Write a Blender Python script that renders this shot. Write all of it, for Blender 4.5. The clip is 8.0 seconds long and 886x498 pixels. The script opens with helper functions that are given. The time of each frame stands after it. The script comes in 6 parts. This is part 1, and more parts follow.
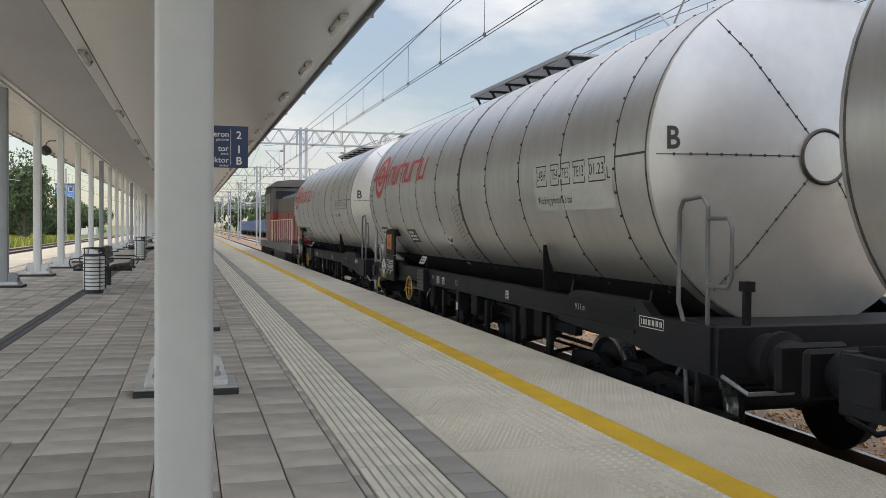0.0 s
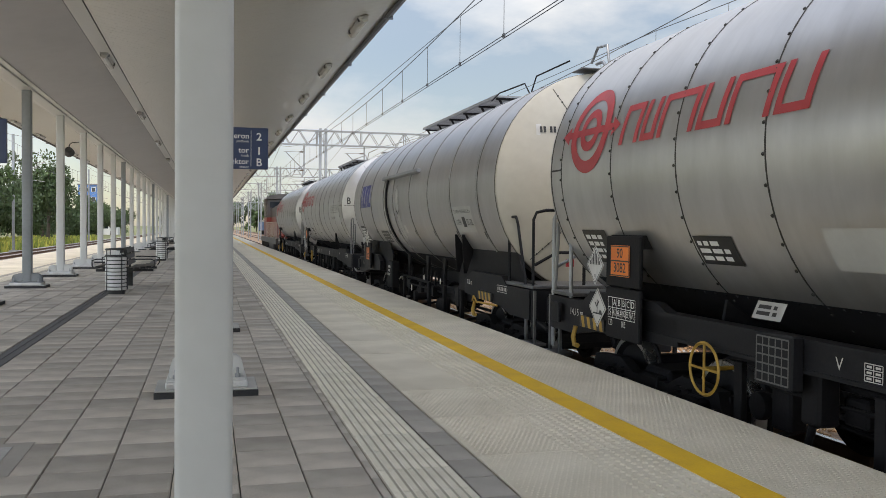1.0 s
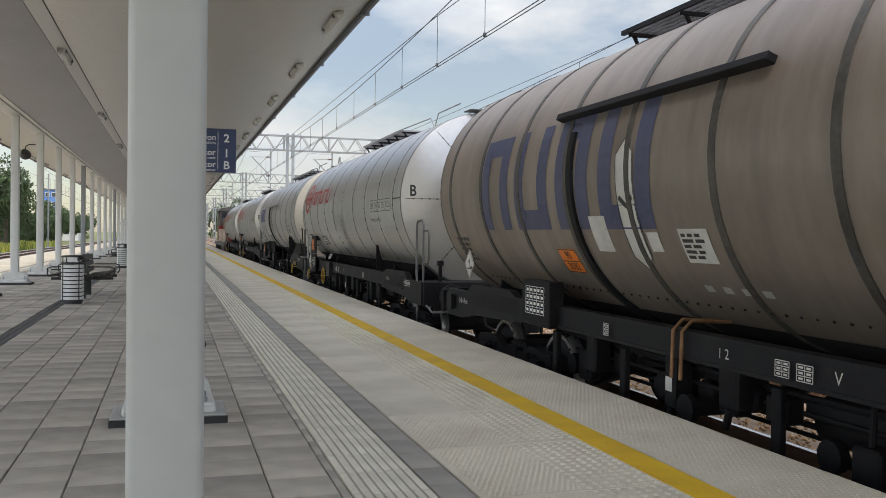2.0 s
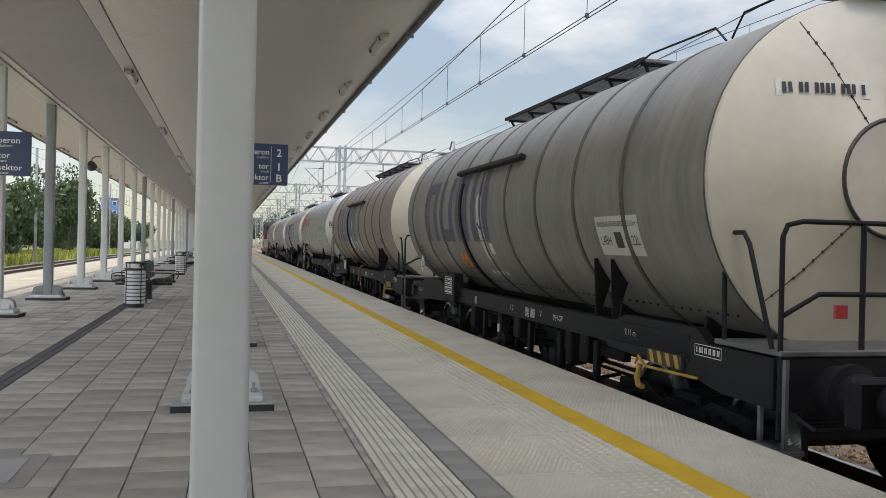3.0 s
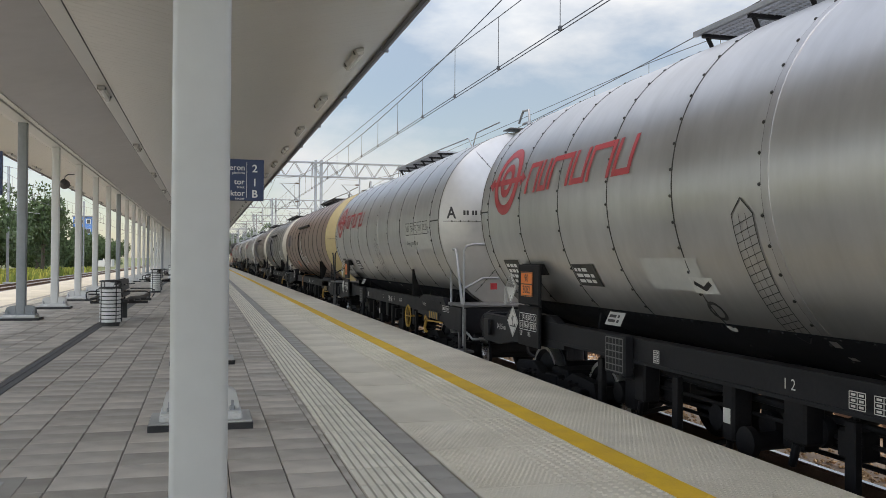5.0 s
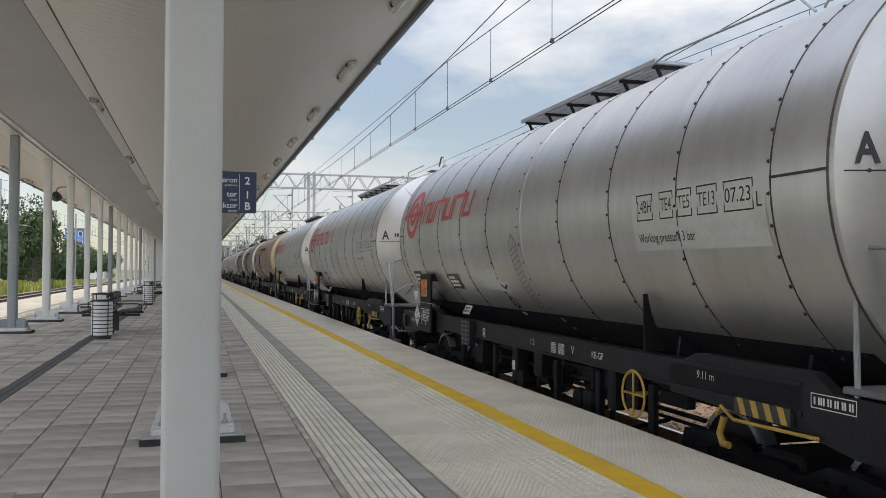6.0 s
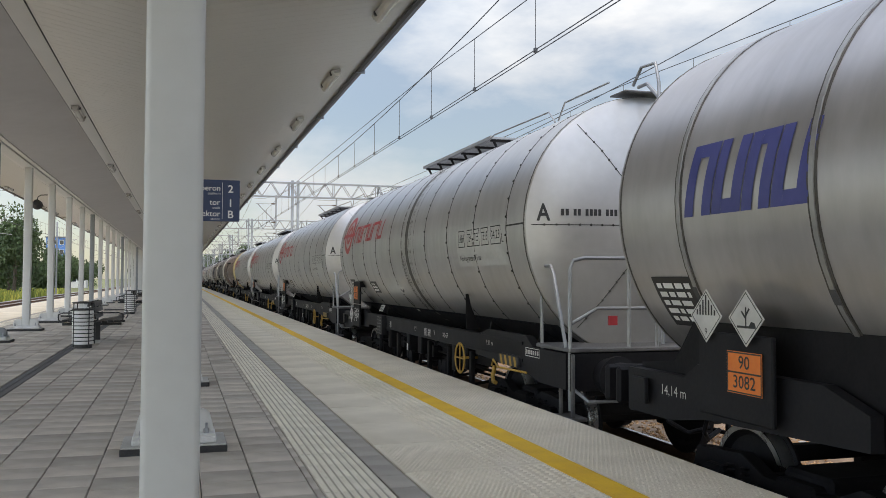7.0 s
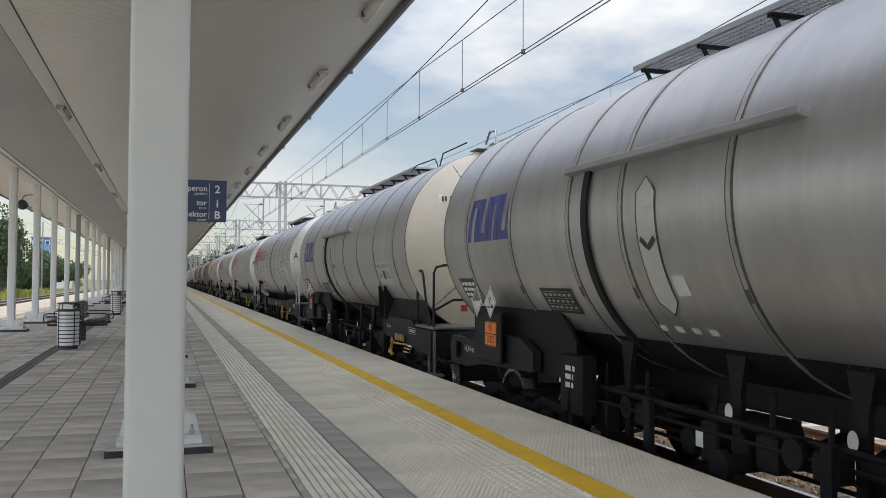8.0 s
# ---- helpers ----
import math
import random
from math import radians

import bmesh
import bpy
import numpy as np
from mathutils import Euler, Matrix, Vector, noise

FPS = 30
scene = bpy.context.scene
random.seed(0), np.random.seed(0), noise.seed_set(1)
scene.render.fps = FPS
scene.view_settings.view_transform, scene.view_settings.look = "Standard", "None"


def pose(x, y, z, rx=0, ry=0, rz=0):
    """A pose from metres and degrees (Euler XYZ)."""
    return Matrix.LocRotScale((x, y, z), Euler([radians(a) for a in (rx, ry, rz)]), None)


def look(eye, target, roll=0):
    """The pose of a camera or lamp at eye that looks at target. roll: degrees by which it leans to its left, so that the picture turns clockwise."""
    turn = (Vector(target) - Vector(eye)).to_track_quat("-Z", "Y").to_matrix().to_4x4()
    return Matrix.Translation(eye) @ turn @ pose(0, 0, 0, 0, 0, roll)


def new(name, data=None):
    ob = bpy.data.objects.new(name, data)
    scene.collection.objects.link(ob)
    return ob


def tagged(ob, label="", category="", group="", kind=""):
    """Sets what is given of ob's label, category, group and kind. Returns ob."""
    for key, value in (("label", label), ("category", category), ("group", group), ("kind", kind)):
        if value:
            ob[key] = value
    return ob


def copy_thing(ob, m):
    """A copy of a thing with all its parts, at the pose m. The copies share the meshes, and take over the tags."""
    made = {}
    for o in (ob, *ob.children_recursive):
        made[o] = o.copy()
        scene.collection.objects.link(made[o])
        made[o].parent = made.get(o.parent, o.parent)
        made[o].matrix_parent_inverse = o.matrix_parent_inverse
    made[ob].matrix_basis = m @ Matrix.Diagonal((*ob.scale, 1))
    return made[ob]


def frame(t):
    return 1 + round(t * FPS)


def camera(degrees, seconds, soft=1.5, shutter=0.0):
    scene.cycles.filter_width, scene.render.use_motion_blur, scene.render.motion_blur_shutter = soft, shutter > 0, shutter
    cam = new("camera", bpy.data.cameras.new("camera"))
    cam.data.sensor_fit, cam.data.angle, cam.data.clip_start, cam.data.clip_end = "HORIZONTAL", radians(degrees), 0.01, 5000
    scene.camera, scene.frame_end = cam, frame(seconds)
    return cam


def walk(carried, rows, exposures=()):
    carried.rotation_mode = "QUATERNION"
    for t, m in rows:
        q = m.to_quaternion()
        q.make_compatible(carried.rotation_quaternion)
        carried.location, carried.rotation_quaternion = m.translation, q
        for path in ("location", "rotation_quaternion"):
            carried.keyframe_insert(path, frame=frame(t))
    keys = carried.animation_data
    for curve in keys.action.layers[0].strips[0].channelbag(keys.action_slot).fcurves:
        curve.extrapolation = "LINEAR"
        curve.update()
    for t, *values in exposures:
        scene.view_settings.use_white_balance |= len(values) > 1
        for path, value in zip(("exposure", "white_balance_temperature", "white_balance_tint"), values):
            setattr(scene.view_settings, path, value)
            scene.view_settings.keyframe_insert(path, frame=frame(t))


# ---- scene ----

from collections import namedtuple

# ---------- camera: handheld on the platform, standing behind a column ----------
cam = camera(54.0, 8.0, soft=0.55)
# seconds, x, y, z, yaw to the right of the track, pitch, lean
ROWS = [
    (0, 0.013, 0.000, 1.307, 16.32, -1.40, 0.49),
    (0.1, 0.013, 0.000, 1.307, 16.42, -1.38, 0.49),
    (0.2, 0.013, 0.000, 1.309, 16.03, -1.38, 0.50),
    (0.5, 0.012, 0.000, 1.314, 15.38, -1.25, 0.51),
    (1, 0.016, 0.000, 1.323, 15.05, -1.39, 0.51),
    (1.1, 0.014, 0.270, 1.323, 16.48, -1.33, 0.60),
    (1.2, 0.014, 0.430, 1.323, 17.17, -1.28, 0.68),
    (1.3, 0.014, 0.550, 1.323, 17.95, -1.24, 0.72),
    (1.4, 0.014, 0.630, 1.323, 18.11, -1.21, 0.75),
    (1.5, 0.014, 0.680, 1.323, 18.32, -1.16, 0.76),
    (1.8, 0.014, 0.700, 1.323, 17.74, -0.99, 0.75),
    (2, 0.014, 0.700, 1.323, 17.27, -0.89, 0.74),
    (2.1, 0.014, 0.660, 1.323, 17.13, -0.86, 0.76),
    (2.2, 0.014, 0.420, 1.323, 15.93, -0.81, 0.80),
    (2.3, 0.014, 0.180, 1.322, 14.72, -0.74, 0.88),
    (2.45, 0.014, 0.030, 1.322, 14.02, -0.65, 0.98),
    (2.8, 0.014, 0.000, 1.322, 13.92, -0.37, 1.20),
    (3.3, 0.016, 0.004, 1.320, 13.89, -0.07, 1.40),
    (3.5, 0.012, 0.004, 1.320, 14.04, 0.02, 1.57),
    (4, 0.014, 0.004, 1.324, 14.53, 0.37, 1.36),
    (4.5, 0.012, 0.004, 1.322, 15.01, 0.51, 0.70),
    (6, 0.014, 0.004, 1.329, 15.80, 1.41, 0.20),
    (6.5, 0.013, 0.004, 1.327, 16.31, 1.93, 0.20),
    (7, 0.021, 0.004, 1.325, 16.84, 2.00, 0.22),
    (7.5, 0.024, 0.004, 1.324, 17.17, 2.15, 0.30),
    (8, 0.029, 0.004, 1.326, 17.63, 2.06, 0.27),
]
walk(cam, [(t, pose(x, y, z, 90, 0, -yaw) @ pose(0, 0, 0, pitch, 0, 0) @ pose(0, 0, 0, 0, 0, lean))
           for t, x, y, z, yaw, pitch, lean in ROWS], exposures=((0.0, -0.10, 7950, 12), (8.0, -0.16, 7750, 12)))

# ---------- light: hazy summer sun behind the camera, bright broken cloud ----------
SUN_DIR = Vector((-0.30, -0.38, 0.87)).normalized()
world = bpy.data.worlds.new("sky")
scene.world = world
world.use_nodes = True
wn, wl = world.node_tree.nodes, world.node_tree.links
sky = wn.new("ShaderNodeTexSky")
sky.sky_type, sky.sun_disc = "NISHITA", False
sky.sun_elevation = math.asin(SUN_DIR.z)
sky.sun_rotation = math.atan2(SUN_DIR.x, SUN_DIR.y)
sky.air_density, sky.dust_density, sky.ozone_density = 1.0, 0.5, 2.4
coord = wn.new("ShaderNodeTexCoord")
flat = wn.new("ShaderNodeMapping")
flat.inputs["Scale"].default_value = (1.0, 1.0, 2.4)
flat.inputs["Location"].default_value = (0.35, 0.1, 0.0)
wl.new(coord.outputs["Generated"], flat.inputs[0])
puff = wn.new("ShaderNodeTexNoise")
puff.inputs["Scale"].default_value, puff.inputs["Detail"].default_value, puff.inputs["Roughness"].default_value = 2.6, 9.0, 0.56
wl.new(flat.outputs[0], puff.inputs["Vector"])
ramp = wn.new("ShaderNodeValToRGB")
ramp.color_ramp.elements[0].position, ramp.color_ramp.elements[1].position = 0.47, 0.66
ramp.color_ramp.elements[0].color = (0.16, 0.16, 0.16, 1)
ramp.color_ramp.elements[1].color = (1, 1, 1, 1)
wl.new(puff.outputs[0], ramp.inputs[0])
shade = wn.new("ShaderNodeTexNoise")
shade.inputs["Scale"].default_value, shade.inputs["Detail"].default_value = 4.5, 5.0
wl.new(flat.outputs[0], shade.inputs["Vector"])
cloud = wn.new("ShaderNodeMix")
cloud.data_type = "RGBA"
cloud.inputs[6].default_value, cloud.inputs[7].default_value = (4.1, 5.3, 7.1, 1), (7.7, 8.2, 8.9, 1)
wl.new(shade.outputs[0], cloud.inputs[0])
both = wn.new("ShaderNodeMix")
both.data_type = "RGBA"
wl.new(ramp.outputs[0], both.inputs[0])
wl.new(sky.outputs[0], both.inputs[6])
wl.new(cloud.outputs[2], both.inputs[7])
wn["Background"].inputs[1].default_value = 0.10
# thin haze glows round the veiled sun and fades away from it
toward = wn.new("ShaderNodeVectorMath")
toward.operation = "DOT_PRODUCT"
toward.inputs[1].default_value = SUN_DIR
wl.new(coord.outputs["Generated"], toward.inputs[0])
glow = wn.new("ShaderNodeMapRange")
glow.interpolation_type = "SMOOTHSTEP"
glow.inputs[1].default_value, glow.inputs[2].default_value = -0.75, 1.0
glow.inputs[3].default_value, glow.inputs[4].default_value = 0.72, 4.7
wl.new(toward.outputs["Value"], glow.inputs[0])
bright = wn.new("ShaderNodeVectorMath")
bright.operation = "SCALE"
wl.new(both.outputs[2], bright.inputs[0])
wl.new(glow.outputs[0], bright.inputs["Scale"])
wl.new(bright.outputs[0], wn["Background"].inputs[0])

sun = new("sun", bpy.data.lights.new("sun", "SUN"))
sun.data.energy, sun.data.angle, sun.data.color = 1.3, radians(10.0), (1.0, 0.92, 0.81)
sun.matrix_world = look(SUN_DIR * 100, (0, 0, 0))


# ---------- materials ----------
def material(name, a, b, rough=0.6, metal=0.0, grain=30.0, patch=1.5, bump=0.1, spread=0.5, stretch=(1, 1, 1), random_tone=0.0, gloss_var=0.12, spec=0.5, streak=0.0):
    """Two tones mixed by a coarse and a fine noise, fine relief, uneven gloss."""
    m = bpy.data.materials.new(name)
    m.use_nodes = True
    n, l = m.node_tree.nodes, m.node_tree.links
    out = n["Principled BSDF"]
    tc = n.new("ShaderNodeTexCoord")
    mp = n.new("ShaderNodeMapping")
    mp.inputs["Scale"].default_value = stretch
    l.new(tc.outputs["Object"], mp.inputs[0])
    big, fine = n.new("ShaderNodeTexNoise"), n.new("ShaderNodeTexNoise")
    for node, s, d in ((big, patch, 6.0), (fine, grain, 4.0)):
        node.inputs["Scale"].default_value, node.inputs["Detail"].default_value = s, d
        l.new(mp.outputs[0], node.inputs["Vector"])
    add = n.new("ShaderNodeMath")
    add.operation = "MULTIPLY_ADD"
    l.new(fine.outputs[0], add.inputs[0])
    add.inputs[1].default_value = 0.45
    l.new(big.outputs[0], add.inputs[2])
    rg = n.new("ShaderNodeMapRange")
    rg.inputs[1].default_value, rg.inputs[2].default_value = 0.72 - spread * 0.5, 0.72 + spread * 0.5
    l.new(add.outputs[0], rg.inputs[0])
    mix = n.new("ShaderNodeMix")
    mix.data_type = "RGBA"
    mix.inputs[6].default_value, mix.inputs[7].default_value = (*a, 1), (*b, 1)
    l.new(rg.outputs[0], mix.inputs[0])
    colour = mix.outputs[2]
    if streak:
        # run-down marks: narrow along the wagon, long round the shell
        run, run_map = n.new("ShaderNodeTexNoise"), n.new("ShaderNodeMapping")
        run_map.inputs["Scale"].default_value = (0.22, 2.2, 0.22)
        run.inputs["Scale"].default_value, run.inputs["Detail"].default_value, run.inputs["Roughness"].default_value = 1.6, 7.0, 0.62
        l.new(tc.outputs["Object"], run_map.inputs[0])
        l.new(run_map.outputs[0], run.inputs["Vector"])
        tone = n.new("ShaderNodeMapRange")
        tone.inputs[1].default_value, tone.inputs[2].default_value = 0.32, 0.62
        tone.inputs[3].default_value, tone.inputs[4].default_value = 1 - streak, 1 + streak * 0.25
        l.new(run.outputs[0], tone.inputs[0])
        runs = n.new("ShaderNodeHueSaturation")
        l.new(tone.outputs[0], runs.inputs["Value"])
        l.new(colour, runs.inputs["Color"])
        colour = runs.outputs[0]
    if random_tone:
        info = n.new("ShaderNodeObjectInfo")
        geo = n.new("ShaderNodeNewGeometry")
        s = n.new("ShaderNodeMath")
        s.operation = "ADD"
        l.new(info.outputs["Random"], s.inputs[0])
        l.new(geo.outputs["Random Per Island"], s.inputs[1])
        fr = n.new("ShaderNodeMath")
        fr.operation = "FRACT"
        l.new(s.outputs[0], fr.inputs[0])
        mr = n.new("ShaderNodeMapRange")
        mr.inputs[3].default_value, mr.inputs[4].default_value = 1 - random_tone, 1 + random_tone
        l.new(fr.outputs[0], mr.inputs[0])
        hs = n.new("ShaderNodeHueSaturation")
        l.new(mr.outputs[0], hs.inputs["Value"])
        l.new(colour, hs.inputs["Color"])
        colour = hs.outputs[0]
    l.new(colour, out.inputs["Base Color"])
    out.inputs["Metallic"].default_value = metal
    out.inputs["Specular IOR Level"].default_value = spec
    rr = n.new("ShaderNodeMapRange")
    rr.inputs[3].default_value, rr.inputs[4].default_value = max(0.05, rough - gloss_var), min(1.0, rough + gloss_var)
    l.new(big.outputs[0], rr.inputs[0])
    l.new(rr.outputs[0], out.inputs["Roughness"])
    if bump:
        bp = n.new("ShaderNodeBump")
        bp.inputs["Strength"].default_value, bp.inputs["Distance"].default_value = bump, 0.01
        l.new(fine.outputs[0], bp.inputs["Height"])
        l.new(bp.outputs[0], out.inputs["Normal"])
    return m


M = {}
M["paving"] = material("grey concrete paving", (0.325, 0.285, 0.238), (0.57, 0.51, 0.435), 0.85, grain=130, patch=2.2, bump=0.3, spread=0.40, random_tone=0.2)
M["paving_dark"] = material("dark concrete paving", (0.30, 0.272, 0.235), (0.44, 0.405, 0.355), 0.85, grain=160, patch=2.5, bump=0.25, random_tone=0.10)
M["slab"] = material("pale concrete slab", (0.58, 0.51, 0.39), (0.77, 0.695, 0.56), 0.8, grain=110, patch=1.4, bump=0.25, spread=0.42, random_tone=0.05)
M["slab_rough"] = material("studded pale concrete", (0.57, 0.50, 0.39), (0.73, 0.655, 0.53), 0.85, grain=70, patch=1.6, bump=0.7, random_tone=0.04)
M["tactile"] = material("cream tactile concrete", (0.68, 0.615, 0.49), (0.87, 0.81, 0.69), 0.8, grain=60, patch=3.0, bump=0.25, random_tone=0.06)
# guiding slabs between the ribs, a darker tan than the ribs
M["groove"] = material("darker tan concrete", (0.38, 0.335, 0.265), (0.52, 0.465, 0.375), 0.85, grain=60, patch=3.0, bump=0.25, random_tone=0.06)
M["joint"] = material("dirty joint sand", (0.06, 0.055, 0.05), (0.13, 0.12, 0.105), 0.95, grain=200, patch=5)
M["yellow_line"] = material("worn yellow road paint", (0.68, 0.37, 0.012), (0.88, 0.53, 0.02), 0.7, grain=90, patch=3.0, bump=0.3)
M["concrete"] = material("weathered concrete", (0.36, 0.35, 0.33), (0.52, 0.51, 0.48), 0.9, grain=60, patch=2.5, bump=0.3)
M["bitumen"] = material("black bitumen felt", (0.018, 0.018, 0.02), (0.05, 0.05, 0.052), 0.75, grain=120, patch=6, bump=0.6)
M["mortar"] = material("white mortar", (0.52, 0.51, 0.49), (0.74, 0.73, 0.71), 0.85, grain=50, patch=8, bump=0.4)
M["column"] = material("light grey steel paint", (0.54, 0.535, 0.515), (0.63, 0.625, 0.605), 0.42, grain=14, patch=1.2, bump=0.03, spread=0.8)
M["column_dark"] = material("mid grey steel paint", (0.20, 0.215, 0.225), (0.27, 0.285, 0.295), 0.42, grain=14, patch=1.2, bump=0.03)
M["soffit"] = material("pale grey soffit panel", (0.55, 0.535, 0.505), (0.63, 0.615, 0.585), 0.30, grain=3, patch=0.3, bump=0.0, spread=0.9, gloss_var=0.03)
M["soffit_inner"] = material("grey soffit sheet", (0.46, 0.445, 0.44), (0.54, 0.525, 0.52), 0.5, grain=3, patch=0.4, bump=0.02)
M["fascia"] = material("blue grey fascia", (0.16, 0.18, 0.23), (0.24, 0.26, 0.31), 0.45, grain=20, patch=1)
M["dark_steel"] = material("dark steel", (0.05, 0.052, 0.056), (0.10, 0.10, 0.105), 0.55, metal=0.2, grain=40, patch=4)
M["navy"] = material("navy sign board", (0.025, 0.045, 0.11), (0.035, 0.058, 0.135), 0.4, grain=8, patch=1, bump=0.0)
M["white"] = material("white lettering", (0.74, 0.74, 0.73), (0.84, 0.84, 0.83), 0.55, grain=40, patch=4, bump=0.0)
M["black"] = material("black lettering", (0.018, 0.018, 0.02), (0.03, 0.03, 0.033), 0.5, grain=40, patch=4, bump=0.0)
M["lamp_body"] = material("grey lamp housing", (0.42, 0.41, 0.39), (0.52, 0.51, 0.49), 0.5, grain=30, patch=3)
M["lamp_glass"] = material("milky lamp cover", (0.62, 0.61, 0.58), (0.72, 0.71, 0.68), 0.2, grain=30, patch=3, bump=0.0)
M["silver"] = material("dull aluminium cladding", (0.43, 0.425, 0.425), (0.60, 0.595, 0.60), 0.36, metal=0.80, grain=8, patch=0.7, bump=0.02, spread=0.8, stretch=(0.6, 1.1, 0.6), streak=0.09)
M["silver_grey"] = material("grey weathered cladding", (0.37, 0.36, 0.365), (0.54, 0.53, 0.54), 0.36, metal=0.75, grain=8, patch=0.7, bump=0.02, spread=0.8, stretch=(0.6, 1.1, 0.6), streak=0.10)
M["ribbed_grey"] = material("sooty grey cladding", (0.13, 0.125, 0.118), (0.30, 0.29, 0.27), 0.48, metal=0.35, grain=7, patch=0.9, bump=0.04, spread=0.65, stretch=(0.35, 1.5, 0.35), streak=0.16)
M["brown"] = material("brown grimy cladding", (0.16, 0.095, 0.073), (0.365, 0.265, 0.217), 0.42, metal=0.35, grain=6, patch=0.6, bump=0.04, spread=0.8, stretch=(0.6, 1.2, 0.6), streak=0.16)
M["brown_grey"] = material("grey brown sooty cladding", (0.165, 0.13, 0.112), (0.345, 0.295, 0.26), 0.44, metal=0.35, grain=6, patch=0.6, bump=0.04, spread=0.8, stretch=(0.6, 1.2, 0.6), streak=0.16)
M["white_end"] = material("white end sheet", (0.42, 0.415, 0.405), (0.58, 0.575, 0.565), 0.34, metal=0.55, grain=8, patch=1.2, bump=0.03, spread=0.8, streak=0.06)
M["cream_end"] = material("cream stained end sheet", (0.42, 0.39, 0.33), (0.58, 0.55, 0.48), 0.5, metal=0.1, grain=8, patch=1.2, bump=0.03, spread=0.8)
M["yellow_end"] = material("dull yellow end sheet", (0.35, 0.275, 0.14), (0.50, 0.41, 0.22), 0.5, grain=8, patch=1.2, bump=0.03, spread=0.9)
M["strap"] = material("dark cladding band", (0.05, 0.047, 0.045), (0.12, 0.11, 0.10), 0.5, metal=0.4, grain=20, patch=3)
M["seam"] = material("black seam sealant", (0.016, 0.015, 0.015), (0.045, 0.042, 0.04), 0.6, grain=20, patch=3)
M["strap_light"] = material("bright cladding band", (0.28, 0.28, 0.28), (0.42, 0.42, 0.42), 0.4, metal=0.6, grain=20, patch=3)
M["frame"] = material("black grimy underframe", (0.006, 0.006, 0.008), (0.017, 0.016, 0.018), 0.65, spec=0.2, grain=30, patch=3, bump=0.15)
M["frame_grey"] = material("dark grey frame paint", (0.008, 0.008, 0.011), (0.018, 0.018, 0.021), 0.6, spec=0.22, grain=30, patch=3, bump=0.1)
M["bare_steel"] = material("bare polished steel", (0.42, 0.42, 0.42), (0.6, 0.6, 0.6), 0.28, metal=0.9, grain=40, patch=4)
M["galvanised"] = material("galvanised steel", (0.25, 0.26, 0.27), (0.36, 0.37, 0.385), 0.45, metal=0.5, grain=25, patch=3)
M["grating"] = material("steel grating", (0.10, 0.10, 0.105), (0.19, 0.19, 0.195), 0.55, metal=0.4, grain=60, patch=4, bump=0.4)
M["rust"] = material("rusty pipe", (0.16, 0.075, 0.035), (0.30, 0.16, 0.08), 0.8, grain=40, patch=5, bump=0.3)
M["rail_side"] = material("rusty rail side", (0.10, 0.055, 0.035), (0.20, 0.12, 0.08), 0.85, grain=50, patch=3, bump=0.3)
M["red_logo"] = material("red logo paint", (0.36, 0.035, 0.045), (0.46, 0.06, 0.07), 0.45, grain=12, patch=1.5, bump=0.0)
M["blue_logo"] = material("blue logo paint", (0.035, 0.045, 0.20), (0.06, 0.07, 0.26), 0.45, grain=12, patch=1.5, bump=0.0)
M["faded_blue"] = material("faded blue lettering paint", (0.045, 0.055, 0.12), (0.085, 0.09, 0.16), 0.5, grain=12, patch=1.0, bump=0.0)
M["dark_logo"] = material("faded dark blue logo paint", (0.04, 0.045, 0.09), (0.075, 0.075, 0.12), 0.5, grain=12, patch=1.0, bump=0.0)
M["orange"] = material("orange hazard plate", (0.74, 0.17, 0.025), (0.84, 0.23, 0.04), 0.5, grain=30, patch=4, bump=0.0)
M["hazard_yellow"] = material("grimy yellow paint", (0.32, 0.18, 0.03), (0.52, 0.32, 0.06), 0.6, grain=30, patch=5, bump=0.1)
M["plate_black"] = material("black data plate", (0.012, 0.012, 0.013), (0.022, 0.022, 0.024), 0.45, grain=30, patch=4, bump=0.0)
M["label_white"] = material("dirty white label", (0.50, 0.49, 0.47), (0.66, 0.65, 0.63), 0.55, grain=20, patch=4, bump=0.0)
M["label_pale"] = material("pale overpainted patch", (0.46, 0.46, 0.45), (0.56, 0.56, 0.55), 0.45, metal=0.25, grain=14, patch=2, bump=0.0)
M["loco_red"] = material("locomotive red paint", (0.17, 0.018, 0.014), (0.28, 0.035, 0.022), 0.35, grain=12, patch=1.5, bump=0.02)
M["loco_dark"] = material("locomotive dark paint", (0.05, 0.045, 0.045), (0.10, 0.085, 0.08), 0.45, grain=12, patch=1.5, bump=0.02)
M["loco_cream"] = material("locomotive cream paint", (0.55, 0.5, 0.4), (0.66, 0.6, 0.5), 0.4, grain=12, patch=1.5, bump=0.02)
M["ballast"] = material("brown ballast bed", (0.20, 0.125, 0.075), (0.42, 0.29, 0.19), 0.95, grain=26, patch=2.0, bump=1.0)
M["stone"] = material("brown ballast stones", (0.28, 0.145, 0.065), (0.58, 0.36, 0.19), 0.9, grain=30, patch=4.0, bump=0.3, random_tone=0.45)
M["soil"] = material("dry grass and soil", (0.11, 0.13, 0.045), (0.26, 0.25, 0.11), 0.95, grain=3, patch=0.15, bump=0.6)
M["asphalt"] = material("pale gravel path", (0.30, 0.29, 0.27), (0.42, 0.41, 0.38), 0.9, grain=40, patch=0.8, bump=0.3)
M["grass"] = material("tall meadow grass", (0.15, 0.21, 0.035), (0.32, 0.36, 0.08), 0.7, grain=4, patch=0.5, random_tone=0.35)
M["grass_tip"] = material("yellow flowering weeds", (0.42, 0.40, 0.07), (0.60, 0.55, 0.12), 0.7, grain=4, patch=0.5, random_tone=0.3)
